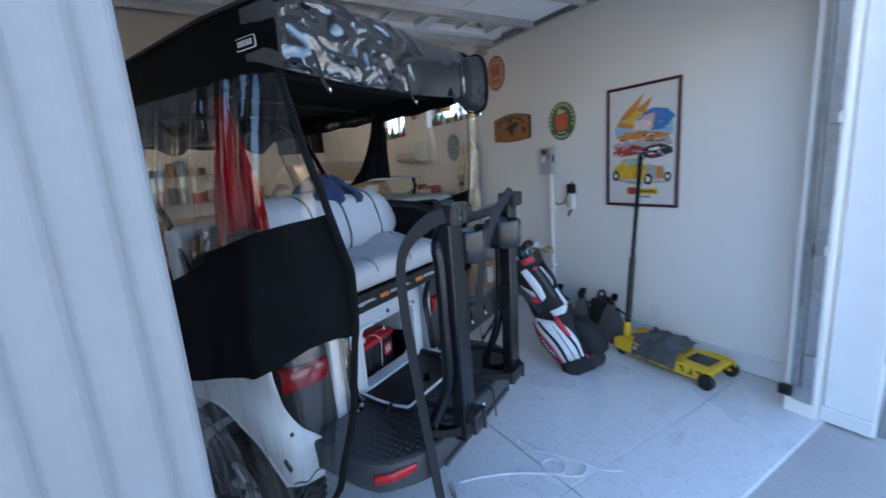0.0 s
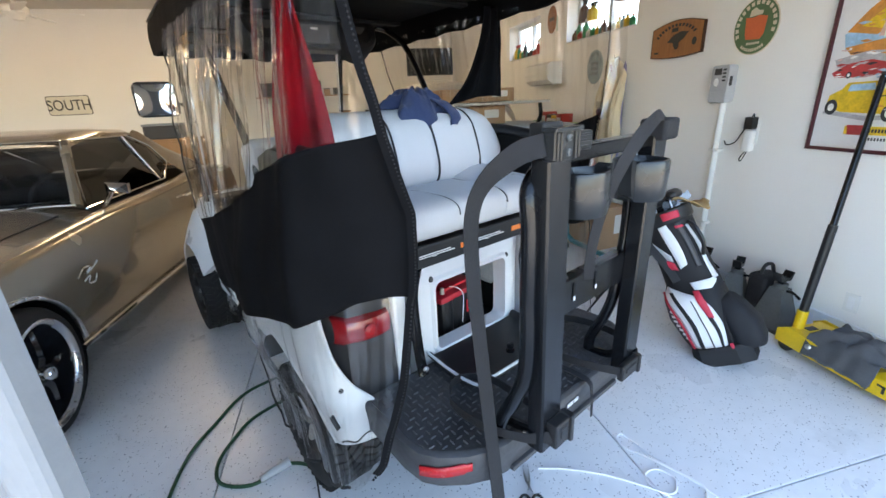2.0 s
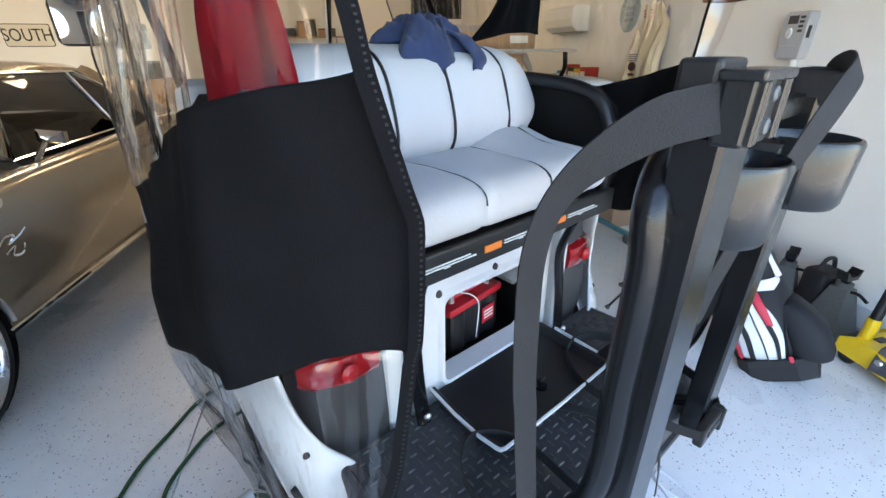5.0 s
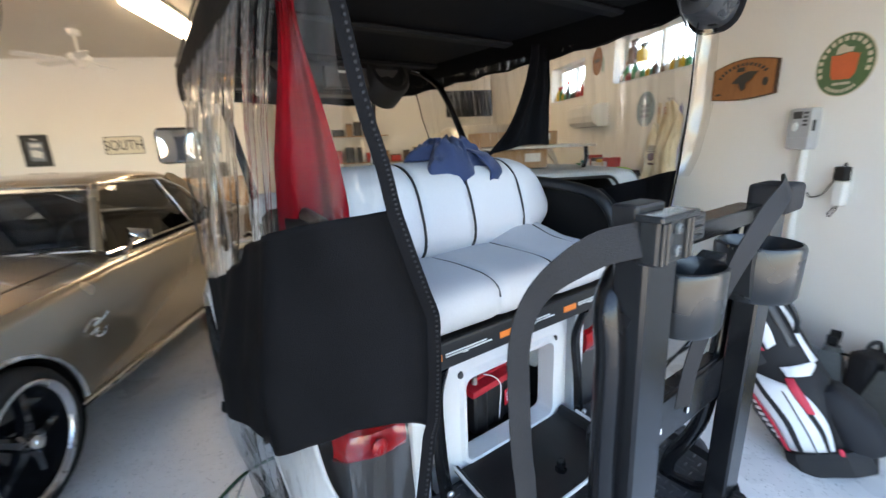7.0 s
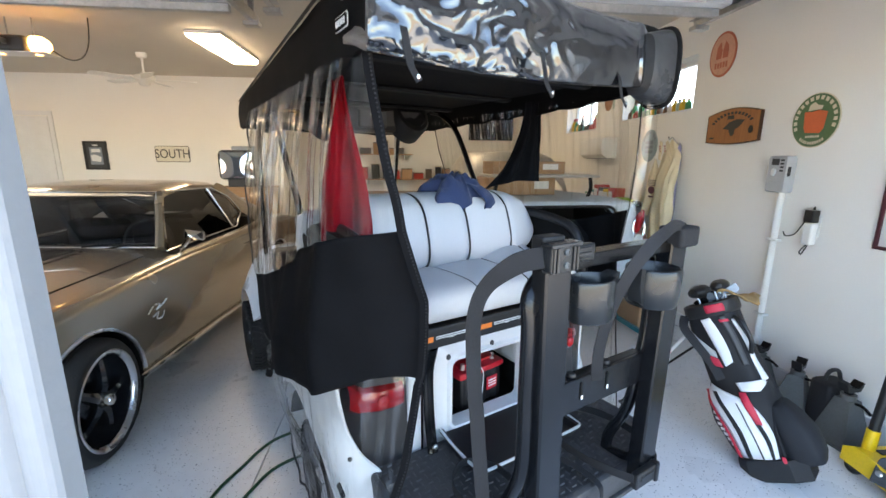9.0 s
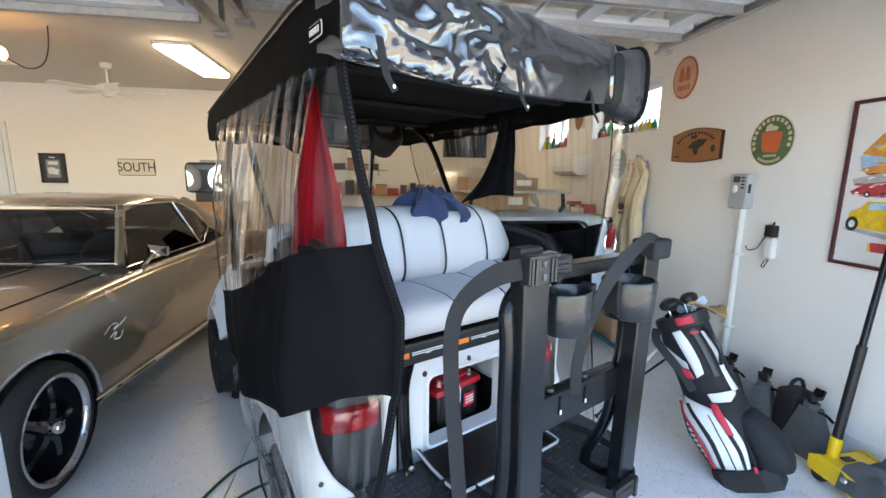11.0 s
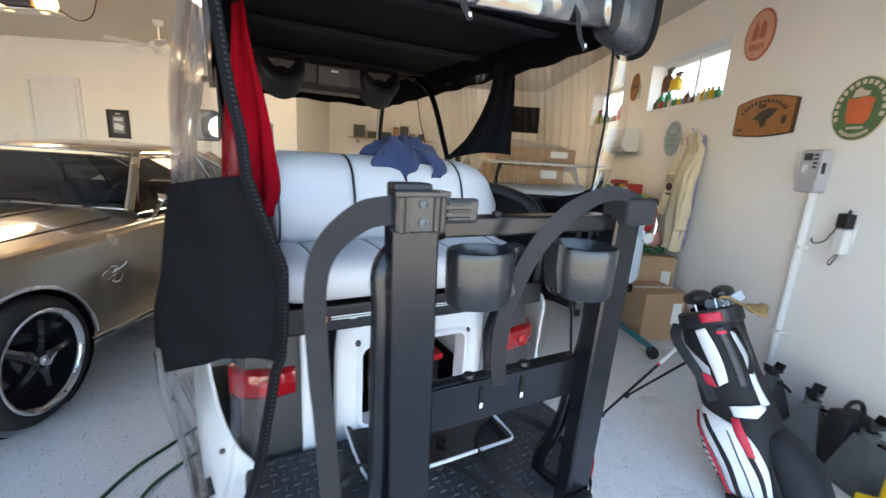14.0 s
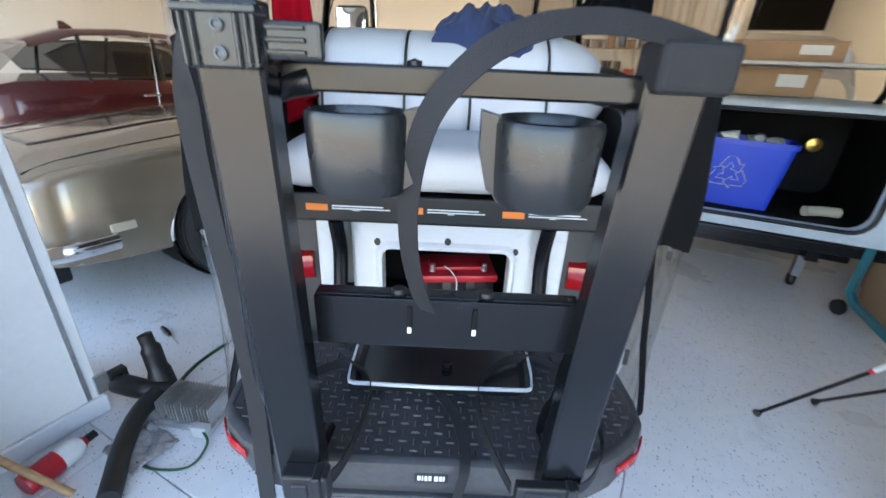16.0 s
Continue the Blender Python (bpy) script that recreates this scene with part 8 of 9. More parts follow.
# ==== jack stands ====
def jack_stand(x, y, rz, h):
    s = thing("jack_stand", "dark grey steel jack stand", "jack stand", pose(x, y, 0, 0, 0, rz), "jack stands by the wall")
    for k in range(4):
        t = Matrix.Rotation(math.pi / 2 * k, 4, "Z")
        bm = plate(bmn(), [t @ Vector(p) for p in ((0.10, -0.10, 0.0), (0.10, 0.10, 0.0), (0.035, 0.045, h * 0.72), (0.035, -0.045, h * 0.72))], t @ Vector((0.006, 0, 0)))
        bm2 = bm
        part("side_plate", bm2, M_STAND, s, "tapered steel side plate")
        part("foot_flange", box(bmn(), 0.085, 0.125, -0.11, 0.11, 0.0, 0.012, 0.002, 1, t), M_STAND, s)
    part("neck", tube(bmn(), [(0, 0, h * 0.60), (0, 0, h * 0.80)], 0.04, 16), M_STAND, s, "", True)
    part("ratchet_bar", box(bmn(), -0.018, 0.018, -0.018, 0.018, h * 0.5, h * 0.93, 0.003, 1), M_BLACKMET, s)
    bm = bmn()
    rings(bm, [[Vector((a, y_, b)) for a, b in ((-0.065, h), (-0.055, h + 0.004), (-0.03, h - 0.03), (0.03, h - 0.03), (0.055, h + 0.004), (0.065, h), (0.045, h - 0.055), (-0.045, h - 0.055))] for y_ in (-0.028, 0.028)])
    part("saddle", bm, M_BLACKMET, s, "black notched saddle")
    part("lever", tube(bmn(), smooth_path([(0.0, -0.03, h * 0.68), (0.0, -0.08, h * 0.70), (0.0, -0.13, h * 0.63)], 4), 0.009, 8), M_BLACKMET, s)


jack_stand(3.93, 2.77, 14, 0.345)
jack_stand(3.885, 2.425, 29, 0.385)
jack_stand(3.92, 2.125, 4, 0.39)
tb = thing("tool_bag", "black tool bag between the jack stands", "bag", pose(3.955, 2.26, 0))
part("body", box(bmn(), -0.09, 0.09, -0.07, 0.07, 0.0, 0.33, 0.03, 3), M_BAGBLK, tb)
part("strap", tube(bmn(), smooth_path([(-0.06, 0, 0.32), (-0.03, 0, 0.39), (0.03, 0, 0.39), (0.06, 0, 0.32)], 5), 0.012, 8), M_BLACKPLA, tb)

# ==== yellow floor jack ====
jack = thing("floor_jack", "yellow hydraulic floor jack with a long black handle", "floor jack", pose(3.80, 1.115, 0, 0, 0, -2))
for s in (-1, 1):
    bm = bmn()
    pts = [(0.0, 0.045), (0.02, 0.13), (0.12, 0.145), (0.40, 0.11), (0.62, 0.15), (0.74, 0.165), (0.80, 0.13), (0.80, 0.05), (0.60, 0.04), (0.3, 0.035)]
    plate(bm, [(s * 0.135, a, b) for a, b in pts], (s * 0.012, 0, 0))
    sp = part("side_plate", bm, M_YELLOW, jack, "yellow painted side plate")
    for k in range(5):
        o = 0.09 + 0.062 * k
        if s < 0:
            bm = box(bmn(), -0.150, -0.1475, o, o + 0.012, 0.062, 0.105)
            box(bm, -0.150, -0.1475, o + 0.008, o + 0.036, 0.062 if k % 2 else 0.095, 0.072 if k % 2 else 0.105)
            part("mark", bm, M_SIGNBLK, sp, "black painted mark")
    for yy, rr in ((0.05, 0.055), (0.74, 0.045)):
        m = Matrix.Translation((s * (0.155 if rr > 0.05 else 0.12), yy, rr)) @ pose(0, 0, 0, 0, 90 * s, 0)
        wl = part("wheel", lathe(bmn(), [(0.015, -0.02), (rr - 0.006, -0.022), (rr, -0.014), (rr, 0.014), (rr - 0.006, 0.022), (0.02, 0.018), (0.012, 0.024), (0, 0.024)], 24, m), M_BLACKPLA, jack, "black roller wheel", True)
    part("pivot_bolt", lathe(bmn(), [(0.02, 0), (0.02, 0.008), (0.012, 0.014), (0, 0.014)], 14, Matrix.Translation((s * 0.147, 0.60, 0.105)) @ pose(0, 0, 0, 0, 90 * s, 0)), M_STEEL, jack)
part("deck", box(bmn(), -0.134, 0.134, 0.42, 0.76, 0.115, 0.150, 0.01), M_YELLOW, jack, "yellow deck plate")
part("front_deck", box(bmn(), -0.134, 0.134, 0.03, 0.30, 0.10, 0.128, 0.008), M_YELLOW, jack)
part("saddle_recess", box(bmn(), -0.07, 0.07, 0.08, 0.24, 0.129, 0.136, 0.002, 1), M_BLACKMET, jack, "dark saddle opening")
part("lift_arm", box(bmn(), -0.06, 0.06, 0.14, 0.58, 0.07, 0.112, 0.012), M_YELLOW, jack)
part("vent_slot", box(bmn(), -0.05, 0.02, 0.68, 0.72, 0.151, 0.156, 0.002, 1), M_BLACKMET, jack)
part("vent_slot", box(bmn(), -0.10, -0.03, 0.50, 0.54, 0.151, 0.156, 0.002, 1), M_BLACKMET, jack)
part("handle_socket", tube(bmn(), [(-0.065, 0.74, 0.10), (-0.05, 0.745, 0.26)], 0.03, 16), M_YELLOW, jack, "", True)
part("handle_foam", tube(bmn(), [(-0.055, 0.745, 0.20), (0.005, 0.748, 0.80)], 0.024, 16), M_BLACKPLA, jack, "thick black handle sleeve", True)
part("handle_tube", tube(bmn(), [(0.005, 0.748, 0.80), (0.255, 0.87, 1.60)], 0.017, 16), M_BLACKMET, jack, "long black handle", True)
jc = thing("rag", "crumpled dark grey cloth lying over the floor jack", "cloth", jack.matrix_world)
part("cloth", sheet(bmn(), lambda u, v: Vector((-0.19 + 0.33 * u + 0.02 * noise.noise(Vector((u * 4, v * 4, 5))), 0.27 + 0.34 * v + 0.03 * noise.noise(Vector((u * 4, v * 4, 8))),
     max(0.155, 0.17 + 0.05 * math.sin(math.pi * u) * math.sin(math.pi * v) + 0.035 * noise.noise(Vector((u * 5, v * 5, 1))) + 0.02 * abs(math.sin(u * 9 + v * 6))) - 0.11 * sm(0.16, 0.0, u))), 34, 34), M_GREYCLOTH, jc, "", True, 0.005)

# ==== pale blue vintage car body on a dolly ====
old = thing("vintage_car", "pale blue vintage car body with open boot on a dolly", "car", pose(2.764, 4.00, 0, 0, 0, 1.5) @ Matrix.Scale(0.93, 4))


def old_outline(w, z0, z1, y, r=0.16, low=0.10):
    pts = []
    for cx, cz, a0, rr in ((w - r, z1 - r, 0, r), (-w + r, z1 - r, 90, r), (-w + low, z0 + low, 180, low), (w - low, z0 + low, 270, low)):
        pts += [Vector((cx + rr * math.cos(radians(a0 + 18 * k)), y, cz + rr * math.sin(radians(a0 + 18 * k)))) for k in range(6)]
    return pts


bm = bmn()
rings(bm, [old_outline(0.62, 0.62, 1.345, 0.05, 0.13, 0.12), old_outline(0.63, 0.61, 1.355, 0.0, 0.13, 0.12), old_outline(0.66, 0.585, 1.37, -0.02, 0.14, 0.12), old_outline(0.86, 0.52, 1.39, 0.0, 0.16), old_outline(0.92, 0.50, 1.405, 0.08), old_outline(0.94, 0.50, 1.41, 0.30), old_outline(0.94, 0.50, 1.40, 1.2), old_outline(0.93, 0.50, 1.36, 2.6), old_outline(0.90, 0.50, 1.34, 3.6), old_outline(0.80, 0.55, 1.25, 4.3)], cap=False)
part("body", bm, M_PALEBLUE, old, "pale blue primed body shell", True)
bm = tube(bmn(), [p for p in old_outline(0.635, 0.605, 1.352, -0.012, 0.13, 0.12)] + [old_outline(0.635, 0.605, 1.352, -0.012, 0.13, 0.12)[0]], 0.016, 8)
part("boot_seal", bm, M_BLACKPLA, old, "black rubber boot seal", True)
bm = bmn()
rings(bm, [old_outline(0.62, 0.62, 1.345, 0.05, 0.13, 0.12), old_outline(0.66, 0.615, 1.36, 0.25, 0.13, 0.12), old_outline(0.66, 0.615, 1.36, 1.1, 0.13, 0.12), old_outline(0.02, 0.9, 0.99, 1.12, 0.03, 0.03)], cap=False)
part("boot_interior", bm, M_INNER, old, "black boot interior", True)
bm = bmn()
rings(bm, [[Vector((x, y, z)) for x, z in ((-w, zb), (-w * 0.97, zt - 0.14), (-w * 0.82, zt - 0.03), (0, zt), (w * 0.82, zt - 0.03), (w * 0.97, zt - 0.14), (w, zb), (w * 0.93, zb), (w * 0.90, zt - 0.16), (w * 0.78, zt - 0.07), (0, zt - 0.05), (-w * 0.78, zt - 0.07), (-w * 0.90, zt - 0.16), (-w * 0.93, zb))] for y, w, zt, zb in ((1.45, 0.70, 1.62, 1.40), (1.75, 0.70, 1.88, 1.55), (2.2, 0.69, 1.96, 1.66), (2.8, 0.68, 1.95, 1.66), (3.15, 0.68, 1.85, 1.55), (3.5, 0.70, 1.60, 1.36))])
part("roof", bm, M_SILVER, old, "dull silver roof", True)
bm = box(bmn(), -0.62, 0.62, 0.38, 1.22, 1.632, 1.662, 0.012)
part("boot_lid", bm, M_SILVER, old, "dull silver boot lid propped level")
for s in (-1, 1):
    part("lid_prop", tube(bmn(), smooth_path([(s * 0.56, 0.55, 1.40), (s * 0.57, 0.50, 1.50), (s * 0.54, 0.47, 1.635)], 5), 0.022, 8), M_BLACKMET, old, "black lid prop")
    lamp = part("tail_light", lathe(bmn(), [(0.0, -0.12), (0.045, -0.10), (0.065, -0.03), (0.065, 0.06), (0.05, 0.16), (0.02, 0.22)], 18, Matrix.Translation((s * 0.885, -0.005, 1.15)) @ pose(0, 0, 0, 22, 0, 0) @ Matrix.Scale(0.8, 4)), M_REDLENS, old, "red tail light in a chrome bezel", True)
    part("bezel", tube(bmn(), [(s * 0.885 + 0.066 * math.cos(a), -0.035 + 0.02 * math.sin(a) * 0.3, 1.12 + 0.12 * math.sin(a)) for a in [2 * math.pi * k / 20 for k in range(21)]], 0.010, 6), M_CHROME, lamp)
    part("reversing_lens", lathe(bmn(), [(0.055, 0.0), (0.05, 0.02), (0, 0.028)], 16, Matrix.Translation((s * 0.885, -0.03, 1.0)) @ pose(0, 0, 0, 90, 0, 0)), M_LABELW, lamp)
part("valance", box(bmn(), -0.85, 0.85, 0.02, 0.10, 0.42, 0.50, 0.01), M_BLACKMET, old, "black lower valance")
part("door_seam", box(bmn(), 0.941, 0.946, 2.0, 2.008, 0.56, 1.32), M_INNER, old)
bm = lathe(bmn(), [(0.06, 0), (0.055, 0.02), (0, 0.03)], 16, Matrix.Translation((0.40, 0.9, 1.05)) @ pose(0, 0, 0, 90, 0, 0))
part("brass_cap", bm, mat("brass", (0.55, 0.36, 0.10), rough=0.3, metal=1.0), old, "brass fitting in the boot", True)
# dolly under it
dolly = thing("car_dolly", "black steel dolly with casters under the car body", "dolly", old.matrix_world)
for s in (-1, 1):
    part("rail", box(bmn(), s * 0.45 - 0.04, s * 0.45 + 0.04, 0.15, 3.9, 0.30, 0.42, 0.006), M_BLACKMET, dolly)
    for yy in (0.35, 3.6):
        part("stub_post", box(bmn(), s * 0.45 - 0.03, s * 0.45 + 0.03, yy - 0.03, yy + 0.03, 0.42, 0.52, 0.004, 1), M_BLACKMET, dolly)
        wl = part("caster", lathe(bmn(), [(0.0, -0.02), (0.05, -0.02), (0.055, -0.012), (0.055, 0.012), (0.05, 0.02), (0.0, 0.02)], 18, Matrix.Translation((s * 0.45, yy + 0.03, 0.055)) @ pose(0, 0, 0, 0, 90, 0)), M_BLACKPLA, dolly, "black caster wheel", True)
        part("fork", box(bmn(), s * 0.45 - 0.03, s * 0.45 + 0.03, yy - 0.03, yy + 0.04, 0.10, 0.30, 0.004, 1), M_STEEL, wl)
part("cross_rail", box(bmn(), -0.7, 0.7, 0.25, 0.35, 0.30, 0.40, 0.006), M_BLACKMET, dolly)
hoist = thing("hoist_leg", "teal painted hoist leg with black wheel", "hoist leg", pose(3.40, 4.00, 0, 0, 0, -2))
part("leg", tube(bmn(), [(0, 0.02, 0.48), (-0.01, 0.0, 0.18), (0.02, -0.06, 0.12), (0.13, -0.53, 0.09)], 0.028, 4), M_TEAL, hoist)
for a, b in ((0.13, -0.53), (-0.03, 0.0)):
    part("caster", lathe(bmn(), [(0.0, -0.018), (0.05, -0.018), (0.055, 0.0), (0.05, 0.018), (0.0, 0.018)], 18, Matrix.Translation((a, b, 0.055)) @ pose(0, 0, 0, 0, 90, 25)), M_BLACKPLA, hoist, "black caster wheel", True)

# recycling bin in the boot
rbin = thing("recycling_bin", "blue plastic recycling bin standing in the car boot", "recycling bin", old.matrix_world @ pose(-0.16, 0.30, 0.625, 0, 0, -4))
bm = bmn()
rings(bm, [[Vector((p.x * k, p.z * k * 0.72, z)) for p in rrect(-0.30, 0.30, -0.22, 0.22, 0.05)] for k, z in ((0.80, 0), (0.98, 0.46), (1.03, 0.462), (1.03, 0.50), (0.96, 0.50), (0.78, 0.02))], cap=False)
part("tub", bm, M_BIN, rbin, "", True)
part("floor", box(bmn(), -0.22, 0.22, -0.11, 0.11, 0.003, 0.018), M_BIN, rbin)
symbol = part("symbol", box(bmn(), -0.074, -0.070, -0.1565, -0.1545, 0.238, 0.242), M_LABELW, rbin, "white outlined three-arrow symbol")
for k in range(3):
    t = pose(-0.07, -0.1550, 0.25, 86.6, 0, 0) @ Matrix.Rotation(2 * math.pi * k / 3, 4, "Z") @ Matrix.Scale(1.15, 4)
    pts = [(-0.020, 0.112), (0.020, 0.112), (0.052, 0.060), (0.070, 0.070), (0.058, 0.012), (0.002, 0.030), (0.020, 0.040), (0.0, 0.074), (-0.026, 0.030), (-0.060, 0.048), (-0.020, 0.112)]
    part("arrow", tube(bmn(), [t @ Vector((a, b, 0)) for a, b in pts], 0.0032, 6), M_LABELW, symbol)
for k, (a, b, c) in enumerate(((-0.12, 0.0, 0.50), (0.05, 0.03, 0.49), (0.16, -0.02, 0.48))):
    rb_ = thing("paper_waste", "crumpled paper in the recycling bin", "paper", rbin.matrix_world @ pose(a, b, c), "paper in the bin")
    bm = bmn()
    bmesh.ops.create_icosphere(bm, subdivisions=2, radius=0.075)
    for v in bm.verts:
        v.co *= 1 + 0.5 * noise.noise(v.co * 22 + Vector((k * 3, 0, 0)))
        v.co.z *= 0.6
    part("sheet", bm, M_GREYBOX if k else M_WHITEPL, rb_)
bt = thing("rolled_towel", "cream rolled cloth on the boot floor", "cloth", old.matrix_world @ pose(0.42, 0.25, 0.66, 0, 0, 20))
part("roll", tube(bmn(), [(-0.12, 0, 0), (0, 0.005, 0.004), (0.12, 0, 0)], 0.038, 12), M_CREAM, bt, "", True)


# ==== boxes ====
def carton(x, y, z, sx, sy, sz, rz, flaps, label):
    c = thing("cardboard_box", label, "box", pose(x, y, z, 0, 0, rz), "cardboard boxes")
    part("carton", box(bmn(), -sx / 2, sx / 2, -sy / 2, sy / 2, 0, sz, 0.004, 1), M_CARD, c)
    part("tape", box(bmn(), -sx / 2 - 0.001, sx / 2 + 0.001, -0.03, 0.03, sz + 0.0005, sz + 0.002), M_CREAM, c)
    if flaps:
        part("flap", box(bmn(), -sx / 2, sx / 2, -0.004, 0.0, 0, sy * 0.45, 0.001, 1, Matrix.Translation((0, -sy / 2, sz)) @ pose(0, 0, 0, 38, 0, 0)), M_CARD, c)
    part("label", box(bmn(), sx * 0.18, sx * 0.40, -sy / 2 - 0.003, -sy / 2 - 0.001, sz * 0.35, sz * 0.8), M_LABELW, c, "white paper label")
    return c


carton(3.76, 4.05, 0.002, 0.42, 0.40, 0.45, 8, False, "brown cardboard box on the floor")
carton(3.87, 4.46, 0.002, 0.40, 0.40, 0.70, -4, False, "tall brown cardboard box by the wall")
om = old.matrix_world
p = om @ Vector((-0.20, 0.95, 1.412))
carton(p.x, p.y, p.z, 0.80, 0.40, 0.19, 7, False, "long cardboard box under the boot lid")
p = om @ Vector((-0.14, 0.85, 1.664))
carton(p.x, p.y, p.z, 0.84, 0.36, 0.135, 7, False, "flat cardboard box on the boot lid")
gb = thing("mesh_bag", "bundle of green netting on the tall box", "netting", pose(3.89, 4.42, 0.706))
for k in range(6):
    bm = tube(bmn(), smooth_path([(0.10 * math.cos(q + k), 0.09 * math.sin(q * 1.0 + k), 0.045 + 0.035 * math.sin(q * 2 + k)) for q in [2 * math.pi * i / 9 for i in range(10)]], 3), 0.007, 6)
    part("strand", bm, BC[0] if k % 2 else BC[4], gb)
pk = thing("pink_bag", "pink cloth bag on the tall box", "bag", pose(3.93, 4.58, 0.706))
bm = bmn()
bmesh.ops.create_icosphere(bm, subdivisions=3, radius=0.12)
for v in bm.verts:
    v.co *= 1 + 0.25 * noise.noise(v.co * 14)
    v.co.z = max(0.0, v.co.z + 0.09)
part("cloth", bm, mat("pink_cloth", (0.62, 0.30, 0.26), rough=0.9, var=0.15, scale=12), pk, "", True)

# ==== shelf by the east wall ====
sh = thing("wire_shelf", "wire shelf on the wall behind the car", "shelf", pose(3.90, 5.30, 1.19), kind="")
for k in range(9):
    part("wire", tube(bmn(), [(-0.18 + 0.045 * k, -0.75, 0), (-0.18 + 0.045 * k, 0.75, 0)], 0.004, 6), M_BLACKMET, sh)
for k in range(5):
    part("cross_wire", tube(bmn(), [(-0.18, -0.74 + 0.37 * k, -0.006), (0.205, -0.74 + 0.37 * k, -0.006)], 0.004, 6), M_BLACKMET, sh)
part("front_rail", tube(bmn(), [(-0.185, -0.75, 0.05), (-0.185, 0.75, 0.05)], 0.006, 6), M_BLACKMET, sh)
for k, (c, h) in enumerate(((5, 0.17), (2, 0.15), (4, 0.16), (5, 0.19), (6, 0.12), (0, 0.08))):
    b_ = thing("packet", "coloured packet on the wire shelf", "packet", pose(3.88, 5.03 + 0.13 * k, 1.196, 0, 0, 6 * (k % 3)), "packets on the shelf")
    part("packet_body", box(bmn(), -0.08, 0.08, -0.06, 0.06, 0, h, 0.006), BC[c], b_)
    part("packet_label", box(bmn(), -0.083, -0.081, -0.045, 0.045, h * 0.3, h * 0.75), M_LABELW, b_)
gr = thing("green_tool", "lime green garden tool on the wire shelf", "tool", pose(3.86, 4.82, 1.196, 0, 0, 10))
part("body", tube(bmn(), smooth_path([(0, -0.16, 0.03), (0.01, -0.05, 0.045), (0, 0.08, 0.04), (0, 0.18, 0.03)], 5), 0.03, 10), mat("lime_plastic", (0.32, 0.55, 0.03), rough=0.4), gr, "", True)
part("grip", tube(bmn(), [(0, -0.16, 0.03), (0.02, -0.26, 0.03)], 0.02, 10), M_BLACKPLA, gr)

# ==== deep bay ====
tv = thing("television", "black flat television on the end wall", "television", pose(3.55, DEEP - 0.05, 2.48))
part("screen", box(bmn(), -0.55, 0.55, -0.02, 0.02, -0.28, 0.28, 0.006), M_INNER, tv)
part("bezel", box(bmn(), -0.57, 0.57, -0.01, 0.045, -0.30, 0.30, 0.006), M_BLACKPLA, tv)
for k, (y0, z0, w_) in enumerate(((1.45, 1.95, 2.0), (0.6, 1.35, 2.4))):
    shf = thing("wall_shelf", "wooden wall shelf loaded with dark boxes and tools", "shelf", pose(0.55 + 0.86 * k, DEEP - 0.17, z0 - 0.12))
    part("board", box(bmn(), -w_ / 2, w_ / 2, -0.17, 0.165, -0.02, 0, 0.003, 1), M_OAK, shf)
    for q in (-1, 1):
        part("bracket", box(bmn(), q * w_ * 0.4 - 0.015, q * w_ * 0.4 + 0.015, -0.12, 0.165, -0.14, -0.022, 0.003, 1), M_GALV, shf)
    rr = random.Random(20 + k)
    x = -w_ / 2 + 0.12
    while x < w_ / 2 - 0.15:
        ww, hh = rr.uniform(0.10, 0.26), rr.uniform(0.10, 0.34)
        it = thing("storage_box", "small dark storage box on the wall shelf", "box", shf.matrix_world @ pose(x + ww / 2, -0.02, 0.001, 0, 0, rr.uniform(-6, 6)), "boxes on the wall shelf")
        part("case", box(bmn(), -ww / 2, ww / 2, -0.10, 0.10, 0, hh, 0.01), rr.choice((M_DARKBOX, M_GREYPAN, M_CARD, BC[5], M_BLACKPLA)), it)
        part("lid", box(bmn(), -ww / 2 - 0.006, ww / 2 + 0.006, -0.106, 0.106, hh + 0.0005, hh + 0.02, 0.004, 1), rr.choice((M_DARKBOX, M_GREYPAN, M_CREAM)), it)
        x += ww + rr.uniform(0.03, 0.10)
bench = thing("workbench", "oak workbench along the end wall", "workbench", pose(1.3, DEEP - 0.42, 0))
part("top", box(bmn(), -1.6, 1.6, -0.38, 0.38, 0.86, 0.92, 0.006), M_OAK, bench)
part("back_panel", box(bmn(), -1.5, 1.5, 0.3, 0.34, 0.1, 0.858), M_OAK, bench)
for q in (-1.5, -0.5, 0.5, 1.5):
    part("leg", box(bmn(), q - 0.04, q + 0.04, -0.34, -0.26, 0, 0.858, 0.004, 1), M_OAK, bench)


# ==== maroon car in the far bay ====
mc = thing("maroon_car", "dark maroon modern hatchback parked in the far bay", "car", pose(-4.30, 6.80, 0, 0, 0, 174) @ Matrix.Scale(0.97, 4))
ST = [(0.0, 0.62, 0.70, 0.30), (0.12, 0.78, 0.82, 0.24), (0.5, 0.90, 0.95, 0.22), (1.2, 0.93, 1.06, 0.2), (2.2, 0.93, 1.10, 0.2), (3.4, 0.93, 1.13, 0.2), (4.2, 0.90, 1.12, 0.22), (4.5, 0.80, 1.05, 0.3)]
bm = bmn()
rings(bm, [[Vector((x, y, z)) for x, z in ((-hw * 0.94, lo_), (-hw, lo_ + 0.25), (-hw * 0.985, sh_ - 0.12), (-hw * 0.93, sh_), (0, sh_ + 0.03), (hw * 0.93, sh_), (hw * 0.985, sh_ - 0.12), (hw, lo_ + 0.25), (hw * 0.94, lo_))] for y, hw, sh_, lo_ in ST])
part("body", bm, M_MAROON, mc, "glossy maroon body", True)
bm = bmn()
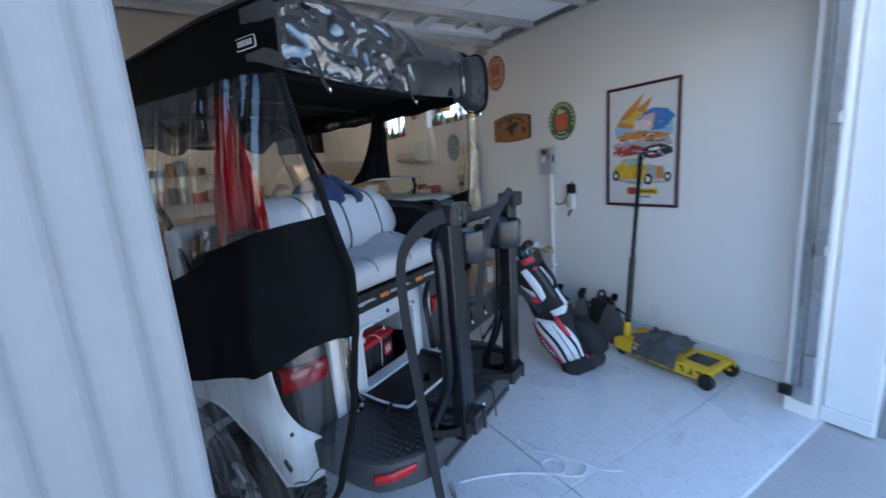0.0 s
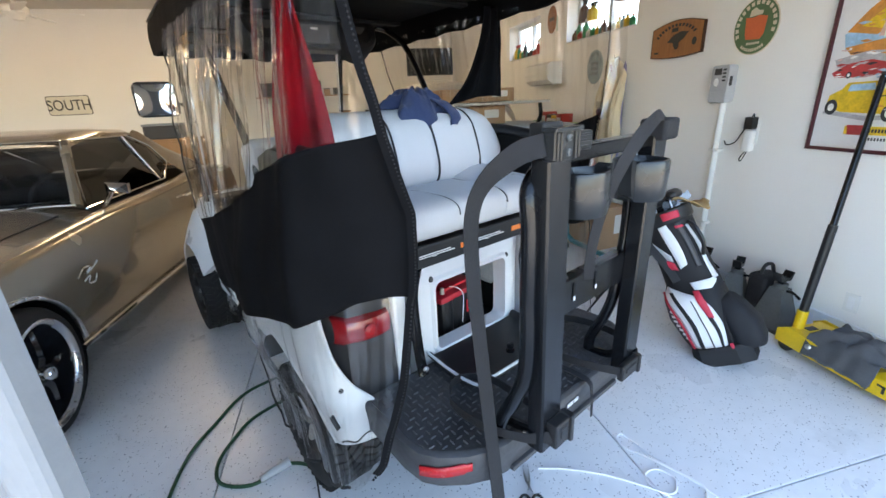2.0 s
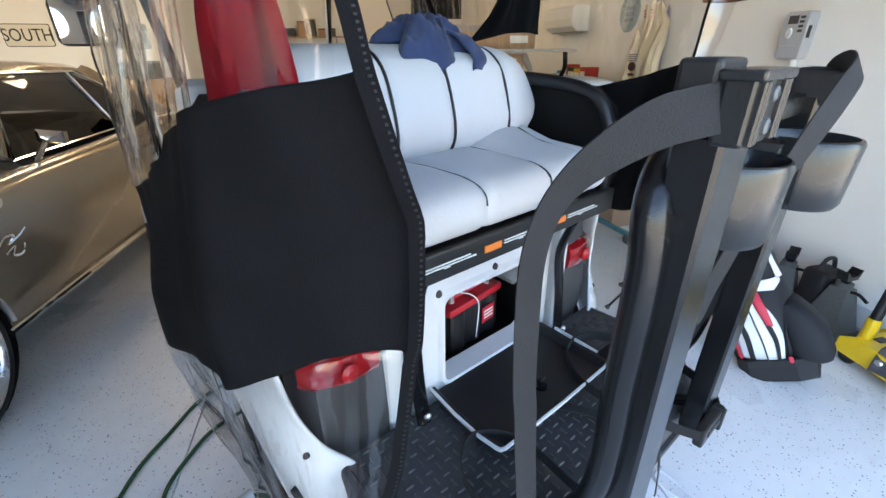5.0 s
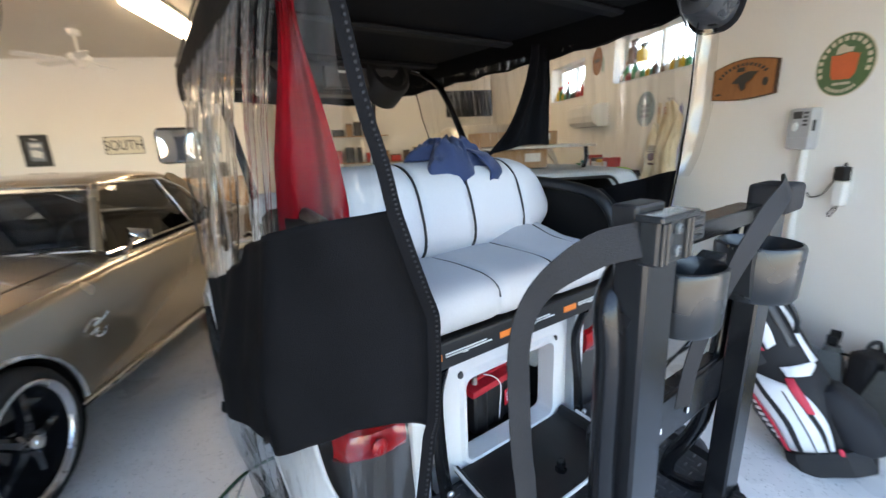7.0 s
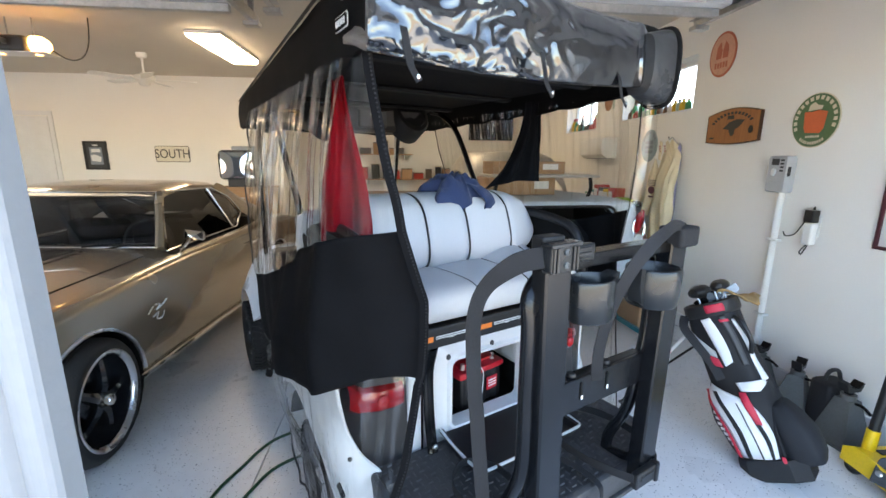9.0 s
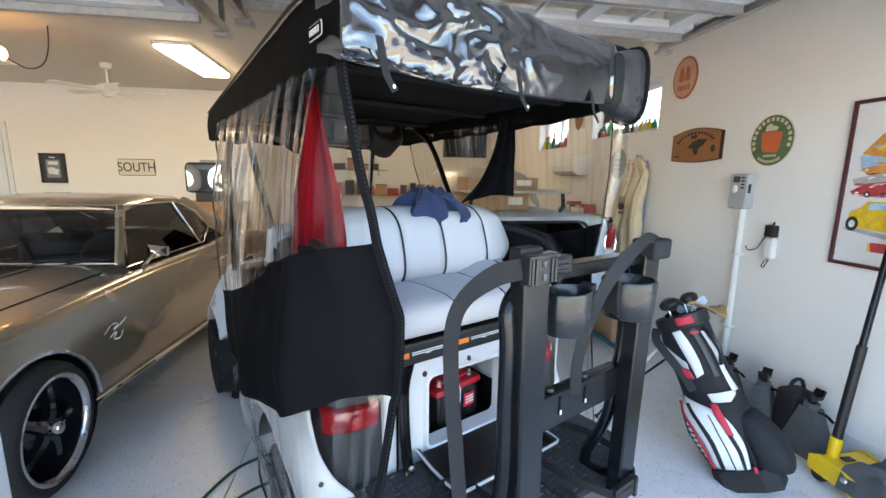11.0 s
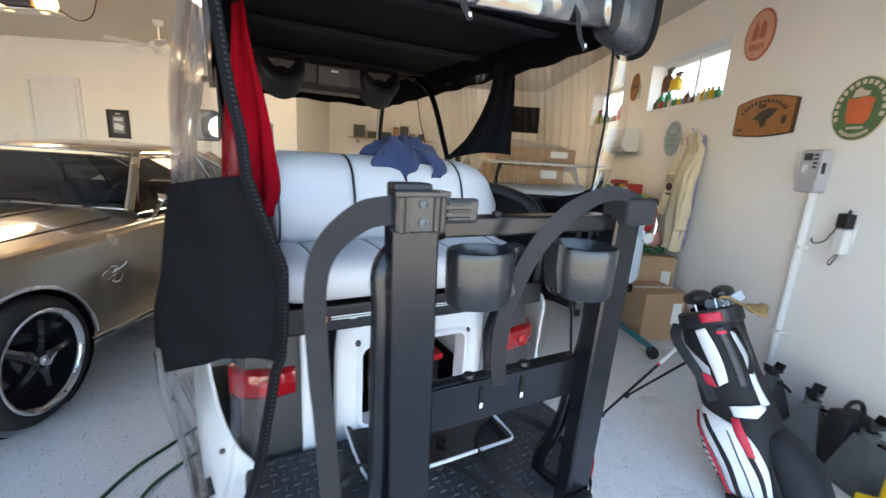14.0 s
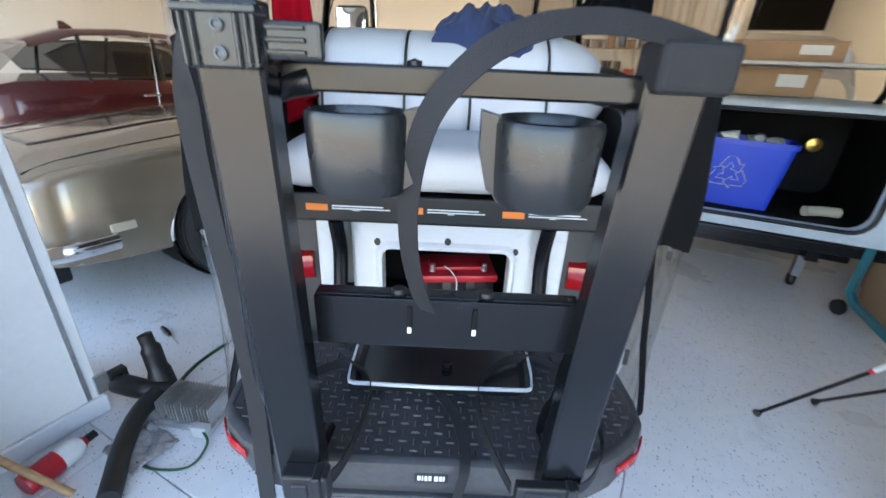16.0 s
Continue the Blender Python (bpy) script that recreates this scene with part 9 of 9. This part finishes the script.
GT = [(1.15, 0.80, 1.06), (1.75, 0.66, 1.52), (2.2, 0.63, 1.66), (2.9, 0.62, 1.70), (3.5, 0.61, 1.66), (3.95, 0.62, 1.52), (4.35, 0.70, 1.12)]
rings(bm, [[Vector((x, y, z)) for x, z in ((-hw - 0.03, zt - 0.07), (-hw * 0.9, zt - 0.01), (0, zt + 0.01), (hw * 0.9, zt - 0.01), (hw + 0.03, zt - 0.07), (hw * 0.9, zt - 0.05), (0, zt - 0.03), (-hw * 0.9, zt - 0.05))] for y, hw, zt in GT[1:6]])
part("roof", bm, M_MAROON, mc, "glossy maroon roof", True)
for s in (-1, 1):
    q = [(0.86, 1.50, 1.10), (0.86, 3.70, 1.17), (0.74, 3.86, 1.38), (0.685, 3.6, 1.50), (0.675, 3.1, 1.545), (0.68, 2.3, 1.545), (0.70, 1.88, 1.44)]
    bm = bmn()
    bm.faces.new([bm.verts.new((s * a, b, c)) for a, b, c in q])
    part("side_window", bm, M_TINT, mc, "dark tinted side window")
    part("window_trim", tube(bmn(), [(s * (a + 0.006), b, c) for a, b, c in q + q[:1]], 0.012, 6), M_BLACKPLA, mc)
    for yy in (2.75, 3.55):
        part("door_pillar", tube(bmn(), [(s * 0.88, yy, 1.10), (s * 0.672, yy - 0.05, 1.60)], 0.022, 6), M_BLACKPLA, mc)
    part("door_handle", box(bmn(), min(s * 0.92, s * 0.955), max(s * 0.92, s * 0.955), 2.85, 3.05, 0.93, 0.96, 0.006), M_CHROME, mc)
    for yy in (0.85, 3.62):
        wheel_loft(mc, s * 0.83, yy, 0.34, s, 0.338, 0.235, 0.22, M_ALU, M_ALU, 5)
bm = bmn()
bm.faces.new([bm.verts.new(p_) for p_ in ((-0.80, 1.15, 1.08), (0.80, 1.15, 1.08), (0.66, 1.76, 1.50), (-0.66, 1.76, 1.50))])
part("windscreen", bm, M_TINT, mc)
bm = bmn()
bm.faces.new([bm.verts.new(p_) for p_ in ((-0.62, 3.94, 1.49), (0.62, 3.94, 1.49), (0.74, 4.40, 1.10), (-0.74, 4.40, 1.10))])
part("rear_window", bm, M_TINT, mc)
bm = plate(bmn(), [(-0.012, 3.28, 1.675), (-0.012, 3.44, 1.675), (-0.012, 3.43, 1.76), (-0.012, 3.38, 1.755)], (0.024, 0, 0))
part("fin_aerial", bm, M_MAROON, mc, "small maroon fin aerial")
part("interior", box(bmn(), -0.60, 0.60, 1.9, 3.9, 0.8, 1.12, 0.05), M_INNER, mc)
part("seat_back", box(bmn(), -0.55, 0.55, 2.6, 2.75, 1.0, 1.45, 0.06), M_INNER, mc)

# ==== floor clutter ====
rope = thing("cord", "loose white cord lying on the floor", "cord", pose(0.079, 0.236, 0.004, 0, 0, -6) @ Matrix.Scale(0.985, 4))
pts = smooth_path([(1.62, 1.43, 0), (1.75, 1.40, 0), (1.90, 1.34, 0), (2.03, 1.26, 0), (2.12, 1.20, 0.004), (2.18, 1.27, 0), (2.13, 1.33, 0), (2.06, 1.30, 0.006), (2.08, 1.22, 0), (2.20, 1.14, 0), (2.27, 1.20, 0.004), (2.22, 1.30, 0), (2.15, 1.40, 0), (2.12, 1.50, 0), (2.09, 1.55, 0), (2.05, 1.52, 0.003), (2.07, 1.46, 0), (2.14, 1.38, 0.006), (2.24, 1.26, 0), (2.32, 1.12, 0), (2.40, 1.06, 0)], 6)
part("strand", tube(bmn(), pts, 0.0045, 6), M_ROPE, rope, "", True)
hose = thing("extension_cable", "dark green extension cable snaking over the floor", "cable", pose(-0.02, 0.22, 0.008, 0, 0, -6) @ Matrix.Scale(0.98, 4))
part("strand", tube(bmn(), smooth_path([(0.50, 2.50, 0), (0.22, 2.31, 0), (0.12, 2.05, 0), (0.07, 1.84, 0), (0.09, 1.55, 0), (0.15, 1.33, 0), (0.30, 1.15, 0), (0.42, 1.12, 0)], 8), 0.0085, 8), M_GREENC, hose, "", True)
part("strand", tube(bmn(), smooth_path([(0.62, 2.30, 0), (0.34, 2.09, 0), (0.26, 1.92, 0), (0.235, 1.76, 0), (0.29, 1.64, 0), (0.44, 1.61, 0), (0.56, 1.70, 0), (0.70, 1.66, 0), (0.85, 1.52, 0)], 8), 0.0085, 8), M_GREENC, hose, "", True)
part("plug", tube(bmn(), [(0.47, 1.62, 0.012), (0.58, 1.70, 0.014)], [0.016, 0.024], 10), M_GREYBOX, hose, "grey plug end", True)
blk = thing("charger_cable", "thin black cable with white plug on the floor", "cable", pose(-0.02, 0.22, 0.005, 0, 0, -6) @ Matrix.Scale(0.98, 4))
part("strand", tube(bmn(), smooth_path([(0.72, 1.60, 0.02), (0.75, 1.48, 0), (0.78, 1.39, 0), (0.82, 1.34, 0), (0.86, 1.28, 0), (0.92, 1.18, 0)], 6), 0.004, 6), M_CABLE, blk, "", True)
part("plug", tube(bmn(), [(0.79, 1.385, 0.006), (0.83, 1.33, 0.006)], 0.011, 8), M_LABELW, blk, "", True)
sc = thing("scissors", "open black-handled scissors on the floor", "scissors", pose(1.733, 1.398, 0.005, 0, 0, 74))
for q in (-1, 1):
    part("handle", tube(bmn(), [(-0.08 + 0.030 * math.cos(a), q * 0.026 + 0.021 * math.sin(a), 0.006) for a in [2 * math.pi * k / 18 for k in range(19)]], 0.006, 6), M_BLACKPLA, sc)
    part("blade", plate(bmn(), [(-0.045, q * 0.014, 0.003), (0.02, -q * 0.002, 0.003), (0.11, -q * 0.014, 0.003), (0.02, -q * 0.012, 0.003)], (0, 0, 0.003)), M_STEEL, sc)
ch = thing("motor_controller", "finned aluminium motor controller lying on the floor", "controller", pose(0.544, 1.352, 0, 0, 0, 19))
part("body", box(bmn(), -0.13, 0.13, -0.085, 0.085, 0.003, 0.03, 0.006), M_ALU, ch, "cast aluminium base")
for k in range(17):
    part("fin", box(bmn(), -0.121 + 0.0147 * k, -0.117 + 0.0147 * k, -0.07 + 0.02 * (k % 5 == 2), 0.075, 0.0305, 0.118, 0.001, 1), M_ALU, ch)
part("plug_block", box(bmn(), 0.06, 0.13, -0.115, -0.077, 0.005, 0.06, 0.006), M_GREYBOX, ch)
part("wire", tube(bmn(), smooth_path([(0.10, -0.10, 0.05), (0.16, -0.15, 0.03), (0.14, -0.24, 0.006), (0.0, -0.27, 0.006), (-0.12, -0.22, 0.006), (-0.19, -0.08, 0.012), (-0.18, 0.06, 0.03), (-0.13, 0.10, 0.06)], 6), 0.005, 6), M_GREENC, ch, "thin green wire", True)
ax = thing("shop_vac_wand", "black vacuum nozzle and tube on the floor", "vacuum tube", pose(-0.135, 0.215, 0.0, 0, 0, -6) @ Matrix.Scale(0.98, 4))
part("nozzle", tube(bmn(), smooth_path([(0.40, 1.20, 0.06), (0.36, 1.20, 0.16), (0.34, 1.20, 0.26), (0.325, 1.195, 0.35)], 5), [0.05] * 6 + [0.042] * 6 + [0.03] * 4, 12, 0.6), M_BLACKPLA, ax, "tapered black nozzle", True)
part("elbow", tube(bmn(), smooth_path([(0.22, 1.08, 0.11), (0.28, 1.09, 0.12), (0.36, 1.13, 0.11), (0.40, 1.20, 0.08)], 5), 0.045, 12), M_BLACKPLA, ax, "", True)
part("hose", tube(bmn(), smooth_path([(0.40, 1.16, 0.10), (0.45, 1.05, 0.07), (0.55, 0.95, 0.045), (0.66, 0.88, 0.042), (0.74, 0.83, 0.042)], 6), 0.038, 12), M_BLACKPLA, ax, "thick black tube", True)
sd = thing("screwdriver", "dark-handled screwdriver lying on the floor", "screwdriver", pose(-0.115, 1.632, 0.016, 0, 0, -12))
part("handle", tube(bmn(), [(-0.08, 0, 0), (-0.04, 0, 0), (0.0, 0, 0), (0.03, 0, 0)], [0.012, 0.016, 0.015, 0.009], 12), M_BLACKPLA, sd, "", True)
part("shank", tube(bmn(), [(0.03, 0, 0), (0.13, 0, -0.004)], 0.004, 8), M_STEEL, sd)
bo = thing("spray_bottle", "red bottle with white label lying on its side", "bottle", pose(0.350, 0.960, 0.045, -90, 0, 10))
part("body", lathe(bmn(), [(0, -0.13), (0.04, -0.13), (0.044, -0.12), (0.044, 0.03), (0.03, 0.06), (0.014, 0.08), (0, 0.08)], 20), M_BATT, bo, "", True)
part("label", lathe(bmn(), [(0.0446, -0.02), (0.0446, 0.032), (0.0306, 0.061)], 20), M_LABELW, bo, "white label", True)
part("cap", lathe(bmn(), [(0.016, 0.08), (0.016, 0.115), (0, 0.118)], 14), M_BLACKPLA, bo, "", True)
bro = thing("broom_handle", "bare wooden broom handle leaning low by the jamb", "broom handle", pose(-0.14, 0.20, 0, 0, 0, -6))
part("stick", tube(bmn(), [(0.27, 0.56, 0.34), (0.60, 0.77, 0.03)], 0.013, 12), M_OAK, bro, "", True)
rg = thing("rag", "dirty grey rag on the floor", "cloth", pose(0.514, 1.138, 0.0))
part("cloth", sheet(bmn(), lambda u, v: Vector((-0.10 + 0.2 * u, -0.09 + 0.18 * v, 0.008 + 0.03 * abs(noise.noise(Vector((u * 5, v * 5, 3)))) + 0.008 * math.sin(u * 12 + v * 7))), 22, 22), mat("dirty_rag", (0.30, 0.28, 0.27), rough=0.95, var=0.4, scale=25, fine=120, bump=0.4), rg, "", True, 0.004)
